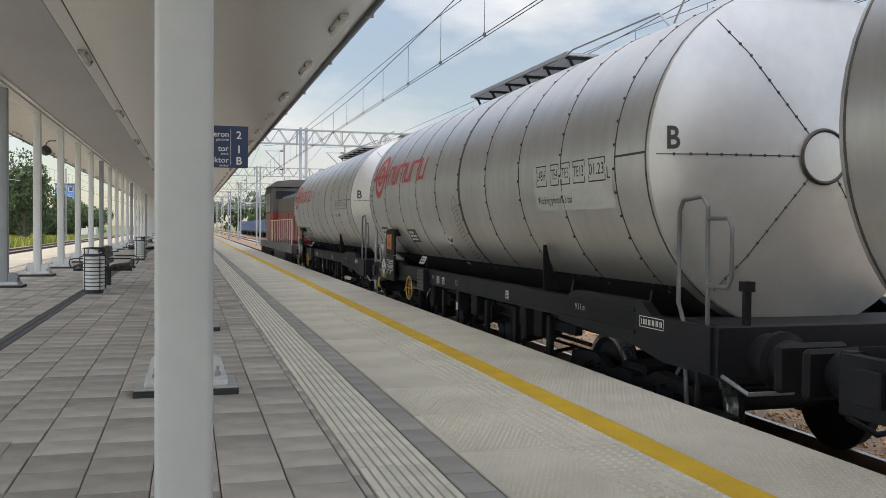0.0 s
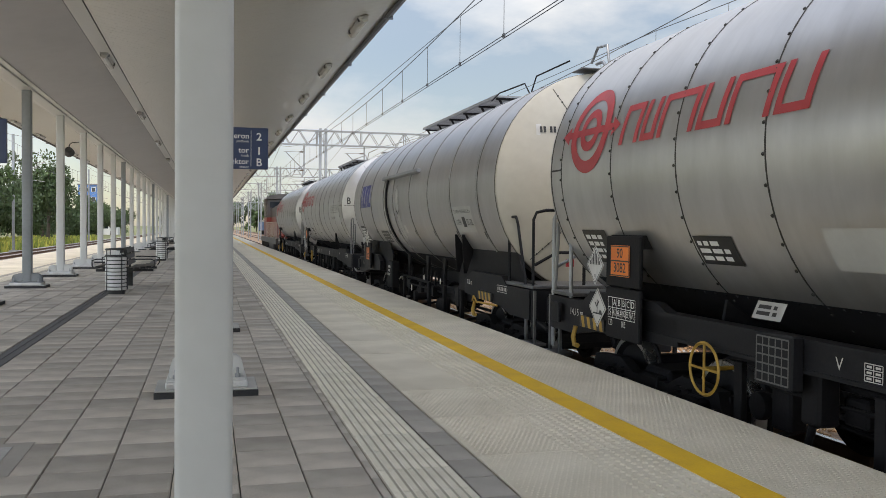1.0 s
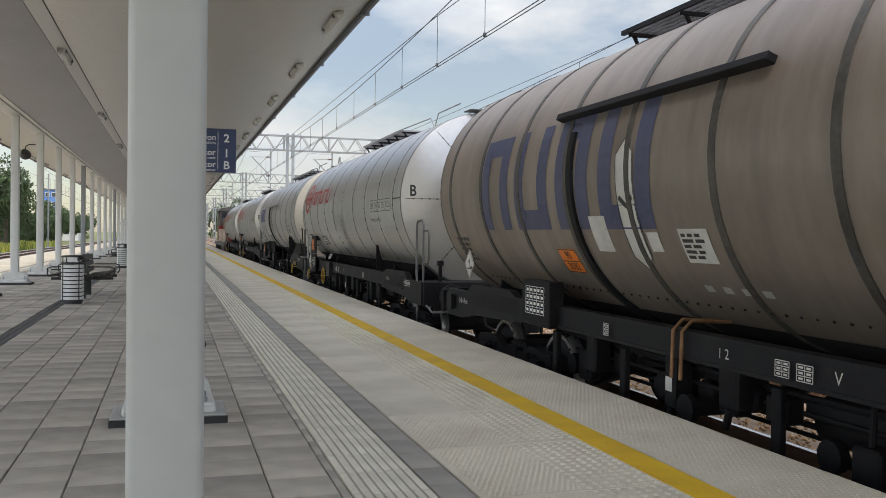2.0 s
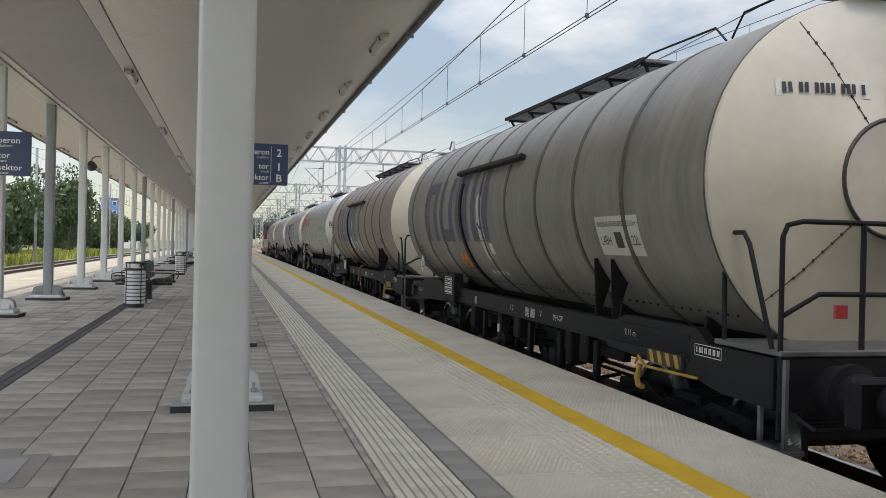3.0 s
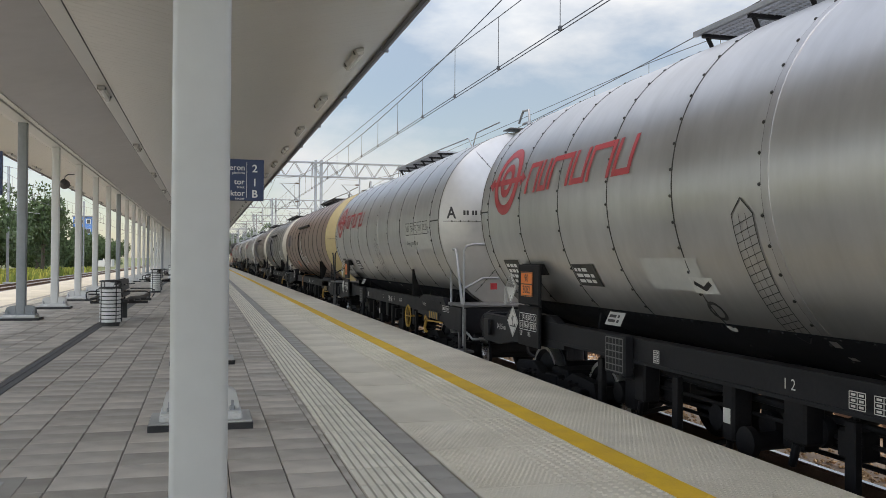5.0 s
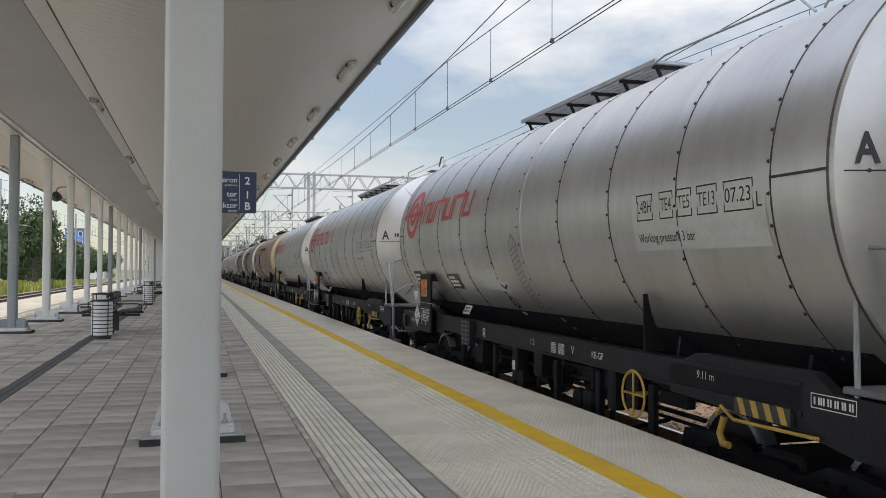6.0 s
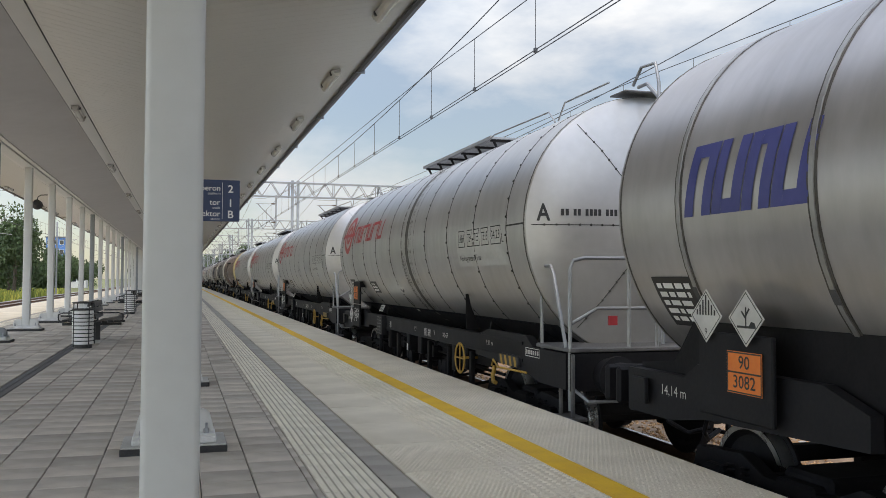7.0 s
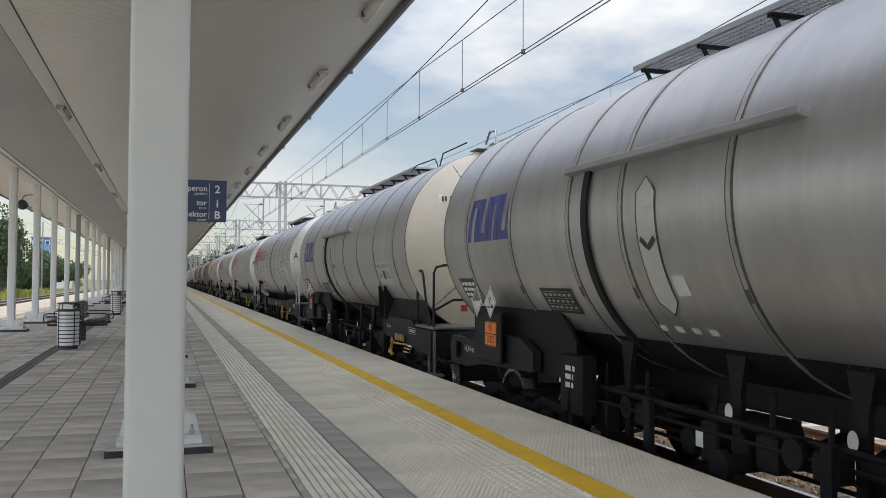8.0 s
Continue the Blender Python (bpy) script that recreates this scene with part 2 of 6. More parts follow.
M["leaf"] = material("green foliage", (0.035, 0.068, 0.022), (0.085, 0.125, 0.045), 0.6, grain=3, patch=0.4, random_tone=0.4)
M["bark"] = material("grey brown bark", (0.07, 0.055, 0.04), (0.15, 0.12, 0.09), 0.9, grain=20, patch=3, bump=0.5)
M["facade"] = material("pale plaster facade", (0.52, 0.51, 0.48), (0.64, 0.63, 0.60), 0.8, grain=6, patch=0.5)
M["blue_facade"] = material("blue metal facade", (0.05, 0.16, 0.42), (0.08, 0.22, 0.52), 0.5, grain=3, patch=0.3)
M["roof"] = material("grey sheet roof", (0.16, 0.16, 0.165), (0.24, 0.24, 0.245), 0.6, grain=8, patch=0.8)
M["wagon_blue"] = material("faded blue wagon paint", (0.06, 0.10, 0.17), (0.11, 0.16, 0.24), 0.6, grain=8, patch=1)
M["bin_panel"] = material("white bin slat", (0.62, 0.62, 0.60), (0.72, 0.72, 0.70), 0.5, grain=20, patch=3)
M["bench_black"] = material("black bench paint", (0.018, 0.018, 0.019), (0.035, 0.035, 0.036), 0.5, grain=40, patch=5)
M["ceramic"] = material("brown glazed insulator", (0.10, 0.06, 0.045), (0.17, 0.11, 0.08), 0.2, grain=10, patch=2, bump=0.0)


def glass_material():
    m = bpy.data.materials.new("cab glass")
    m.use_nodes = True
    p = m.node_tree.nodes["Principled BSDF"]
    p.inputs["Base Color"].default_value = (0.02, 0.025, 0.03, 1)
    p.inputs["Roughness"].default_value = 0.06
    return m


M["glass"] = glass_material()


# ---------- geometry ----------
class Geo:
    """A growing list of corners and faces."""

    def __init__(self):
        self.v, self.f = [], []

    def add(self, vs, fs):
        k = len(self.v)
        self.v += [tuple(p) for p in vs]
        self.f += [tuple(i + k for i in q) for q in fs]
        return self

    def box(self, x0, x1, y0, y1, z0, z1, c=0.0, m=None):
        if c <= 0:
            vs = [(x, y, z) for z in (z0, z1) for y in (y0, y1) for x in (x0, x1)]
            fs = [(0, 2, 3, 1), (4, 5, 7, 6), (0, 1, 5, 4), (2, 6, 7, 3), (0, 4, 6, 2), (1, 3, 7, 5)]
        else:
            c = min(c, (x1 - x0) * 0.45, (y1 - y0) * 0.45, (z1 - z0) * 0.45)
            vs, idx = [], {}
            for iz, z in enumerate((z0, z1)):
                for iy, y in enumerate((y0, y1)):
                    for ix, x in enumerate((x0, x1)):
                        sx, sy, sz = (c if ix == 0 else -c), (c if iy == 0 else -c), (c if iz == 0 else -c)
                        for a, p in enumerate(((x, y + sy, z + sz), (x + sx, y, z + sz), (x + sx, y + sy, z))):
                            idx[ix, iy, iz, a] = len(vs)
                            vs.append(p)
            fs = []
            for i in (0, 1):
                q = [(i, 0, 0, 0), (i, 1, 0, 0), (i, 1, 1, 0), (i, 0, 1, 0)]
                fs.append([idx[k] for k in (q if i else q[::-1])])
                q = [(0, i, 0, 1), (0, i, 1, 1), (1, i, 1, 1), (1, i, 0, 1)]
                fs.append([idx[k] for k in (q if i else q[::-1])])
                q = [(0, 0, i, 2), (1, 0, i, 2), (1, 1, i, 2), (0, 1, i, 2)]
                fs.append([idx[k] for k in (q if i else q[::-1])])
            for i in (0, 1):
                for j in (0, 1):
                    fs.append([idx[k] for k in ((0, i, j, 1), (0, i, j, 2), (1, i, j, 2), (1, i, j, 1))])
                    fs.append([idx[k] for k in ((i, 0, j, 0), (i, 0, j, 2), (i, 1, j, 2), (i, 1, j, 0))])
                    fs.append([idx[k] for k in ((i, j, 0, 0), (i, j, 0, 1), (i, j, 1, 1), (i, j, 1, 0))])
            fs += [[idx[i, j, k, a] for a in (0, 1, 2)] for i in (0, 1) for j in (0, 1) for k in (0, 1)]
        if m is not None:
            vs = [m @ Vector(p) for p in vs]
        return self.add(vs, fs)

    def tube(self, pts, r, seg=8, caps=True):
        """A round bar along the points."""
        pts = [Vector(p) for p in pts]
        vs, fs, up = [], [], None
        for i, p in enumerate(pts):
            d = (pts[min(i + 1, len(pts) - 1)] - pts[max(i - 1, 0)]).normalized()
            if up is None:
                up = Vector((0, 0, 1)) if abs(d.z) < 0.9 else Vector((1, 0, 0))
            s = d.cross(up).normalized()
            up = s.cross(d).normalized()
            rad = r[i] if isinstance(r, (list, tuple)) else r
            for k in range(seg):
                a = 2 * math.pi * k / seg
                vs.append(p + s * (math.cos(a) * rad) + up * (math.sin(a) * rad))
        for i in range(len(pts) - 1):
            for k in range(seg):
                a, b = i * seg + k, i * seg + (k + 1) % seg
                fs.append((a, b, b + seg, a + seg))
        if caps:
            fs.append(tuple(range(seg))[::-1])
            fs.append(tuple(range((len(pts) - 1) * seg, len(pts) * seg)))
        return self.add(vs, fs)

    def lathe(self, profile, m, seg=32, closed=False):
        """Turns (radius, height) pairs about the z axis of m."""
        vs, fs = [], []
        for r, h in profile:
            for k in range(seg):
                a = 2 * math.pi * k / seg
                vs.append(m @ Vector((r * math.cos(a), r * math.sin(a), h)))
        n = len(profile)
        for i in range(n if closed else n - 1):
            j = (i + 1) % n
            for k in range(seg):
                l2 = (k + 1) % seg
                fs.append((i * seg + k, i * seg + l2, j * seg + l2, j * seg + k))
        return self.add(vs, fs)

    def prism(self, poly, m, depth):
        """A flat outline (x, y) pushed out along z of m by depth."""
        n = len(poly)
        vs = [m @ Vector((x, y, 0)) for x, y in poly] + [m @ Vector((x, y, depth)) for x, y in poly]
        fs = [tuple(range(n))[::-1], tuple(range(n, 2 * n))] + [(i, (i + 1) % n, n + (i + 1) % n, n + i) for i in range(n)]
        return self.add(vs, fs)

    def mesh(self, name, smooth=None):
        me = bpy.data.meshes.new(name)
        me.from_pydata(self.v, [], self.f)
        b = bmesh.new()
        b.from_mesh(me)
        bmesh.ops.recalc_face_normals(b, faces=b.faces)
        b.to_mesh(me)
        b.free()
        if smooth is not None:
            me.shade_smooth()
            me.set_sharp_from_angle(angle=radians(smooth))
        return me


ALONG_Y = Matrix.Rotation(radians(-90), 4, "X")   # z of a lathe onto +y
ALONG_X = Matrix.Rotation(radians(90), 4, "Y")    # z of a lathe onto +x
cache = {}


def part(name, geo, mat, parent=None, label="", smooth=35, key=None):
    """One mesh object; geo is a Geo, or a function that makes one, kept under key for sharing."""
    k = (key, mat.name)
    if key is not None and k in cache:
        me = cache[k]
    else:
        g = geo() if callable(geo) else geo
        me = g if isinstance(g, bpy.types.Mesh) else g.mesh(name, smooth)
        me.materials.append(mat)
        if key is not None:
            cache[k] = me
    ob = new(name, me)
    if parent is not None:
        ob.parent = parent
    if label:
        ob["label"] = label
    return ob


def thing(name, label, category, m=None, group="", kind=""):
    ob = new(name)
    ob.empty_display_size = 0.2
    if m is not None:
        ob.matrix_basis = m
    return tagged(ob, label, category, group, kind)


def text_geo(words, size, bold=0.0):
    """Outlines of words as a flat Geo: x to the right, y up, centred."""
    cu = bpy.data.curves.new("lettering", "FONT")
    cu.body, cu.size, cu.align_x, cu.align_y, cu.offset = words, size, "CENTER", "CENTER", bold
    cu.resolution_u = 3
    tmp = bpy.data.objects.new("lettering", cu)
    me = bpy.data.meshes.new_from_object(tmp)
    g = Geo().add([v.co for v in me.vertices], [tuple(p.vertices) for p in me.polygons])
    bpy.data.objects.remove(tmp)
    bpy.data.curves.remove(cu)
    bpy.data.meshes.remove(me)
    return g


def laid(g, m):
    g.v = [tuple(m @ Vector(p)) for p in g.v]
    return g


# ---------- platform ----------
Y0, Y1 = -30.0, 230.0
EDGE_R, EDGE_L, MID = 3.60, -7.25, -1.825
TILE, LEN = 0.337, 0.345
rng = random.Random(4)

ground = part("ground", Geo().box(-900, 900, -300, 2500, -1.6, -1.0), M["soil"])
tagged(ground, "flat railway land with dry grass and soil", "ground", kind="structure")
platform = part("platform", Geo().box(EDGE_L + 0.12, EDGE_R - 0.12, Y0, Y1, -1.0, -0.13).box(EDGE_L + 0.02, EDGE_R - 0.02, Y0, Y1, -0.13, -0.014), M["joint"])
tagged(platform, "long island platform of concrete with paved top", "platform", kind="structure")
edge_wall = part("platform_wall", Geo().box(EDGE_R - 0.119, EDGE_R - 0.06, Y0, Y1, -1.0, -0.16), M["concrete"])
tagged(edge_wall, "grimy concrete wall under the platform edge", "wall", kind="structure")


def lines_of_tiles(x0, x1, stagger):
    y = Y0 + stagger
    while y < Y1:
        yield y, min(y + LEN, Y1)
        y += LEN


def piece_box(w, l):
    g = Geo()
    c = 0.004
    vs = [(-w / 2, -l / 2, -0.05), (w / 2, -l / 2, -0.05), (w / 2, l / 2, -0.05), (-w / 2, l / 2, -0.05),
          (-w / 2, -l / 2, -c), (w / 2, -l / 2, -c), (w / 2, l / 2, -c), (-w / 2, l / 2, -c),
          (-w / 2 + c, -l / 2 + c, 0), (w / 2 - c, -l / 2 + c, 0), (w / 2 - c, l / 2 - c, 0), (-w / 2 + c, l / 2 - c, 0)]
    fs = [(0, 1, 5, 4), (1, 2, 6, 5), (2, 3, 7, 6), (3, 0, 4, 7), (4, 5, 9, 8), (5, 6, 10, 9), (6, 7, 11, 10), (7, 4, 8, 11), (8, 9, 10, 11)]
    return g.add(vs, fs)


def lay_tiles(strips, mat_key, near):
    """Rows of tiles; those inside the near stretch are pieces of their own."""
    rest, far = Geo(), Geo()
    for x0, x1 in strips:
        w = x1 - x0
        for a, b in lines_of_tiles(x0, x1, rng.choice((0.0, 0.115, 0.23)) + rng.uniform(0, 0.02)):
            cx, cy = (x0 + x1) / 2, (a + b) / 2
            dz, tilt = rng.uniform(-0.0025, 0.0015), rng.uniform(-0.15, 0.15)
            if near(cx, cy):
                t = part("tile", lambda: piece_box(w - 0.007, LEN - 0.008), M[mat_key], platform, key=("tile", round(w, 3)))
                t.matrix_basis = pose(cx, cy, dz, tilt, tilt, rng.uniform(-0.25, 0.25))
            elif cy < 70:
                g = piece_box(w - 0.007, b - a - 0.008)
                rest.add([(x + cx, y + cy, z + dz) for x, y, z in g.v], g.f)
            else:
                far.box(x0 + 0.002, x1 - 0.002, a + 0.003, b - 0.003, -0.012, 0.0)
    ob = part("paving", rest.add(far.v, far.f), M[mat_key], platform, smooth=None)
    tagged(ob, kind="stuff")


strips = []
x = -0.505 - TILE * 4
while x < 0.88:
    strips.append((x, min(x + TILE, 0.892)))
    x += TILE
lay_tiles(strips, "paving", lambda cx, cy: 2.2 < cy < 13.0)
left_strips, x = [], -2.045
while x > -4.53:
    left_strips.append((max(x - TILE, -4.542), x))
    x -= TILE
lay_tiles(left_strips, "paving", lambda cx, cy: False)
lay_tiles([(1.314, 1.506), (-5.156, -4.964)], "paving_dark", lambda cx, cy: cx > 0 and 2.2 < cy < 30)

drain = thing("drain_channel", "narrow dark slotted drain channel in the paving", "drain", kind="structure")
part("channel", Geo().box(-2.035, -1.86, Y0, Y1, -0.13, -0.010), M["joint"], drain)
part("grate", Geo().box(-2.03, -1.955, Y0, Y1, -0.009, -0.003).box(-1.945, -1.865, Y0, Y1, -0.009, -0.003), M["dark_steel"], drain)

cover = thing("manhole_cover", "square concrete inspection cover set flush in the paving", "manhole cover", kind="structure")
part("cover_frame", Geo().box(-1.72, -1.0, 4.95, 5.70, -0.002, 0.004, 0.002), M["paving_dark"], cover)
part("cover_plate", Geo().box(-1.60, -1.10, 5.05, 5.58, 0.003, 0.010, 0.003), M["concrete"], cover)


def guiding_slab():
    return piece_box(0.416, 0.395)


def guiding_ribs():
    g = Geo()
    for k in range(8):
        c = -0.1813 + k * 0.0518
        g.prism([(c - 0.0195, 0), (c - 0.0145, 0.006), (c + 0.0145, 0.006), (c + 0.0195, 0)], Matrix.Translation((0, 0.193, -0.001)) @ Matrix.Rotation(radians(90), 4, "X"), 0.386)
    return g


def lay_guides(cx, near):
    rest, ribs = Geo(), Geo()
    y = Y0 + 0.008
    while y < 200:
        if near and 2.0 < y < 42:
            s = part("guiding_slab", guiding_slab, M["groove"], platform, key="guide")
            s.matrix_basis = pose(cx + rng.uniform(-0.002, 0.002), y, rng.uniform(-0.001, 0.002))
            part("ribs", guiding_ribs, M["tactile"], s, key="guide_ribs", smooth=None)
        else:
            g = guiding_slab()
            rest.add([(p[0] + cx, p[1] + y, p[2] + 0.001) for p in g.v], g.f)
            if y < 90:
                g = guiding_ribs()
                ribs.add([(p[0] + cx, p[1] + y, p[2] + 0.001) for p in g.v], g.f)
        y += 0.40
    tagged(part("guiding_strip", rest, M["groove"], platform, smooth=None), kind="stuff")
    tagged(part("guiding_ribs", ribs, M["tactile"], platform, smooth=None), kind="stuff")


lay_guides(1.102, True)
lay_guides(-4.752, False)


def edge_slab():
    g = Geo()
    return g.box(-1.04, 1.045, -0.513, 0.513, -0.12, 0.0, 0.006)


SLAB_PITCH, SLAB_FIRST = 1.04, 4.79 + 0.52
rest = Geo()
for side in (1, -1):
    cx = 2.555 if side == 1 else -6.205
    for k in range(-33, 212):
        cy = SLAB_FIRST + SLAB_PITCH * k
        if side == 1 and -4 < k < 60:
            s = part("edge_slab", edge_slab, M["slab"], platform, key="edge_slab")
            s.matrix_basis = pose(cx, cy, rng.uniform(-0.002, 0.002))
        else:
            g = Geo().box(-1.04, 1.045, -0.516, 0.516, -0.12, 0.0)
            rest.add([(p[0] * side + cx, p[1] + cy, p[2]) for p in g.v], g.f)
tagged(part("edge_slabs", rest, M["slab"], platform, smooth=None), kind="stuff")
for a, b, s in ((2.79, 3.585, "stud_strip"), (-7.24, -6.44, "stud_strip")):
    part(s, Geo().box(a, b, Y0, Y1, -0.01, 0.0035), M["slab_rough"], platform, smooth=None)
for name, a, b in (("yellow_line", 2.565, 2.775),):
    line = Geo().box(a, b, Y0, Y1, -0.01, 0.0045)
    tagged(part(name, line, M["yellow_line"], None, smooth=None), "worn yellow painted safety line along the platform edge", "safety line", kind="structure")


def studs(y_from, y_to, x_from, x_to, pitch, r, h, seg, stagger=False):
    g = Geo()
    top = [(r * 0.55 * math.cos(2 * math.pi * k / seg), r * 0.55 * math.sin(2 * math.pi * k / seg), h) for k in range(seg)]
    low = [(r * math.cos(2 * math.pi * k / seg), r * math.sin(2 * math.pi * k / seg), -0.002) for k in range(seg)]
    fs = [(i, (i + 1) % seg, seg + (i + 1) % seg, seg + i) for i in range(seg)] + [tuple(range(seg, 2 * seg))]
    nx, ny = int((x_to - x_from) / pitch), int((y_to - y_from) / pitch)
    for j in range(ny):
        if (y_from + j * pitch - SLAB_FIRST + 0.52) % SLAB_PITCH < 0.03:
            continue
        for i in range(nx + 1):
            cx, cy = x_from + i * pitch + (pitch * 0.5 if stagger and j % 2 else 0.0), y_from + j * pitch
            g.add([(x + cx, y + cy, z) for x, y, z in low + top], fs)
    return g


tagged(part("warning_studs", studs(3.2, 22, 2.13, 2.54, 0.068, 0.023, 0.009, 7), M["slab"], platform, smooth=30), kind="stuff")
tagged(part("warning_studs", studs(22, 70, 2.13, 2.54, 0.068, 0.023, 0.009, 4), M["slab"], platform, smooth=None), kind="stuff")
tagged(part("edge_studs", studs(3.2, 14, 2.81, 3.56, 0.036, 0.014, 0.006, 4, True), M["slab_rough"], platform, smooth=None), kind="stuff")
tagged(part("slab_studs", studs(3.2, 6.8, 1.56, 2.09, 0.034, 0.012, 0.0035, 4, True), M["slab"], platform, smooth=None), kind="stuff")

# ---------- canopy ----------
PITCH, COL0 = 4.2, 2.97
C_START, C_END = -13.0, 190.0
BEAM_Z, EDGE_Z, RIDGE_Z, REACH = 4.10, 4.70, 4.44, 2.72
COLS = [COL0 + PITCH * k for k in range(-3, 44)]


def slanted(g, xa, za, xb, zb, y0, y1, thick):
    g.add([(xa, y0, za), (xb, y0, zb), (xb, y1, zb), (xa, y1, za), (xa, y0, za + thick), (xb, y0, zb + thick), (xb, y1, zb + thick), (xa, y1, za + thick)],
          [(0, 1, 2, 3), (4, 7, 6, 5), (0, 4, 5, 1), (1, 5, 6, 2), (2, 6, 7, 3), (3, 7, 4, 0)])


planks, sheets, roof = Geo(), Geo(), Geo()
y = C_START
while y < C_END:
    n = min(y + 0.42, C_END)
    for xa, xb, za, zb in ((0.13, REACH, BEAM_Z + 0.03, EDGE_Z), (-3.78, -3.65 - REACH, BEAM_Z + 0.03, EDGE_Z), (-0.13, MID + 0.14, BEAM_Z + 0.03, RIDGE_Z)):
        w = (n - y) / 2
        for q in (0, 1):
            slanted(planks, xa, za, xb, zb, y + q * w + 0.003, y + (q + 1) * w - 0.003, 0.03)
    y = n
y = C_START
while y < C_END:
    n = min(y + PITCH, C_END)
    slanted(sheets, -3.52, BEAM_Z + 0.03, MID - 0.14, RIDGE_Z, y + 0.002, n - 0.002, 0.03)
    y = n
for xa, za, xb, zb in ((0, BEAM_Z + 0.12, REACH, EDGE_Z + 0.10), (0, BEAM_Z + 0.12, MID, RIDGE_Z + 0.12), (-3.65, BEAM_Z + 0.12, MID, RIDGE_Z + 0.12), (-3.65, BEAM_Z + 0.12, -3.65 - REACH, EDGE_Z + 0.10)):
    slanted(roof, xa, za, xb, zb, C_START, C_END, 0.08)
tagged(part("ceiling", planks, M["soffit"], smooth=None), "pale grey plank soffit under the platform canopy", "ceiling", kind="structure")
tagged(part("ceiling_sheets", sheets, M["soffit_inner"], smooth=None), "smooth grey sheet soffit between the column rows", "ceiling", kind="structure")
tagged(part("roof", roof, M["roof"], smooth=None), "grey sheet roof of the canopy", "roof", kind="structure")
for xb in (0.0, -3.65):
    beam = thing("canopy_beam", "pale grey steel beam running over the columns", "beam", kind="structure")
    part("web", Geo().box(xb - 0.125, xb + 0.125, C_START, C_END, BEAM_Z, BEAM_Z + 0.15, 0.008), M["column"], beam)
    for s in (-1, 1):
        part("flange_trim", Geo().box(xb + s * 0.19 - 0.06, xb + s * 0.19 + 0.06, C_START, C_END, BEAM_Z + 0.032, BEAM_Z + 0.045), M["soffit"], beam)
        rv = Geo()
        y = C_START + 0.1
        while y < 60:
            for dx in (0.15, 0.235):
                rv.lathe([(0.007, 0), (0.005, -0.005), (0.0, -0.006)], Matrix.Translation((xb + s * dx, y, BEAM_Z + 0.031)), 5)
            y += 0.3
        tagged(part("rivets", rv, M["dark_steel"], beam, smooth=None), kind="stuff")
ridge = thing("ridge_strip", "flat trim strip with dark seams along the soffit", "trim", kind="structure")
part("strip", Geo().box(MID - 0.125, MID + 0.125, C_START, C_END, RIDGE_Z - 0.012, RIDGE_Z + 0.02), M["soffit"], ridge)
for s in (-1, 1):
    part("seam", Geo().box(MID + s * 0.132 - 0.006, MID + s * 0.132 + 0.006, C_START, C_END, RIDGE_Z - 0.008, RIDGE_Z + 0.02), M["dark_steel"], ridge)
for s, xe in ((1, REACH), (-1, -3.65 - REACH)):
    fas = thing("canopy_fascia", "blue grey metal gutter fascia along the canopy edge", "fascia", kind="structure")
    part("gutter", Geo().box(min(xe, xe + s * 0.10), max(xe, xe + s * 0.10), C_START, C_END, EDGE_Z - 0.03, EDGE_Z + 0.20, 0.012), M["fascia"], fas)
    part("lip", Geo().box(xe - 0.03, xe + 0.03, C_START, C_END, EDGE_Z - 0.045, EDGE_Z - 0.031), M["dark_steel"], fas)
    for yj in range(0, 44):
        part("joint_cover", lambda: Geo().box(-0.07, 0.07, -0.02, 0.02, -0.06, 0.21, 0.004), M["fascia"], fas, key="joint_cover").location = (xe + s * 0.05, 1.1 + yj * PITCH, EDGE_Z)


def column_thing(mat):
    c = thing("canopy_column", "", "column", group="columns under the canopy")
    post = Geo()
    r, a = 0.020, 0.0905
    prof = []
    for sx, sy, st in ((1, 1, 0), (-1, 1, 90), (-1, -1, 180), (1, -1, 270)):
        for k in range(4):
            an = radians(st + k * 30)
            prof.append((sx * (a - r) + r * math.cos(an), sy * (a - r) + r * math.sin(an)))
    post.prism(prof, Matrix.Translation((0, 0, 0.129)), BEAM_Z - 0.129)
    part("post", post, mat, c, smooth=50)
    part("plinth", Geo().box(-0.39, 0.39, -0.27, 0.27, -0.04, 0.050, 0.006), M["bitumen"], c)
    part("plinth_cap", Geo().box(-0.385, 0.385, -0.265, 0.265, 0.050, 0.062, 0.006), M["concrete"], c)
    part("mortar_bed", Geo().box(-0.31, 0.31, -0.22, 0.22, 0.062, 0.112, 0.012), M["mortar"], c)
    part("base_plate", Geo().box(-0.30, 0.30, -0.20, 0.20, 0.112, 0.130, 0.004), mat, c)
    for s in (-1, 1):
        for dy in (-0.085, 0.085):
            out = [(0.0905, 0), (0.285, 0), (0.285, 0.06), (0.268, 0.12), (0.235, 0.15), (0.19, 0.165), (0.0905, 0.17)]
            part("gusset", Geo().prism([(s * x, z) for x, z in out], Matrix.Translation((0, dy + 0.006, 0.130)) @ Matrix.Rotation(radians(90), 4, "X"), 0.012), mat, c, smooth=30)
        for dy in (-0.13, 0.13):
            part("bolt", Geo().lathe([(0.0, 0.03), (0.022, 0.03), (0.022, 0.0)], Matrix.Translation((s * 0.235, dy, 0.130)), 6).lathe([(0, 0.075), (0.011, 0.075), (0.011, 0.03)], Matrix.Translation((s * 0.235, dy, 0.130)), 8), M["galvanised"], c)
    return c


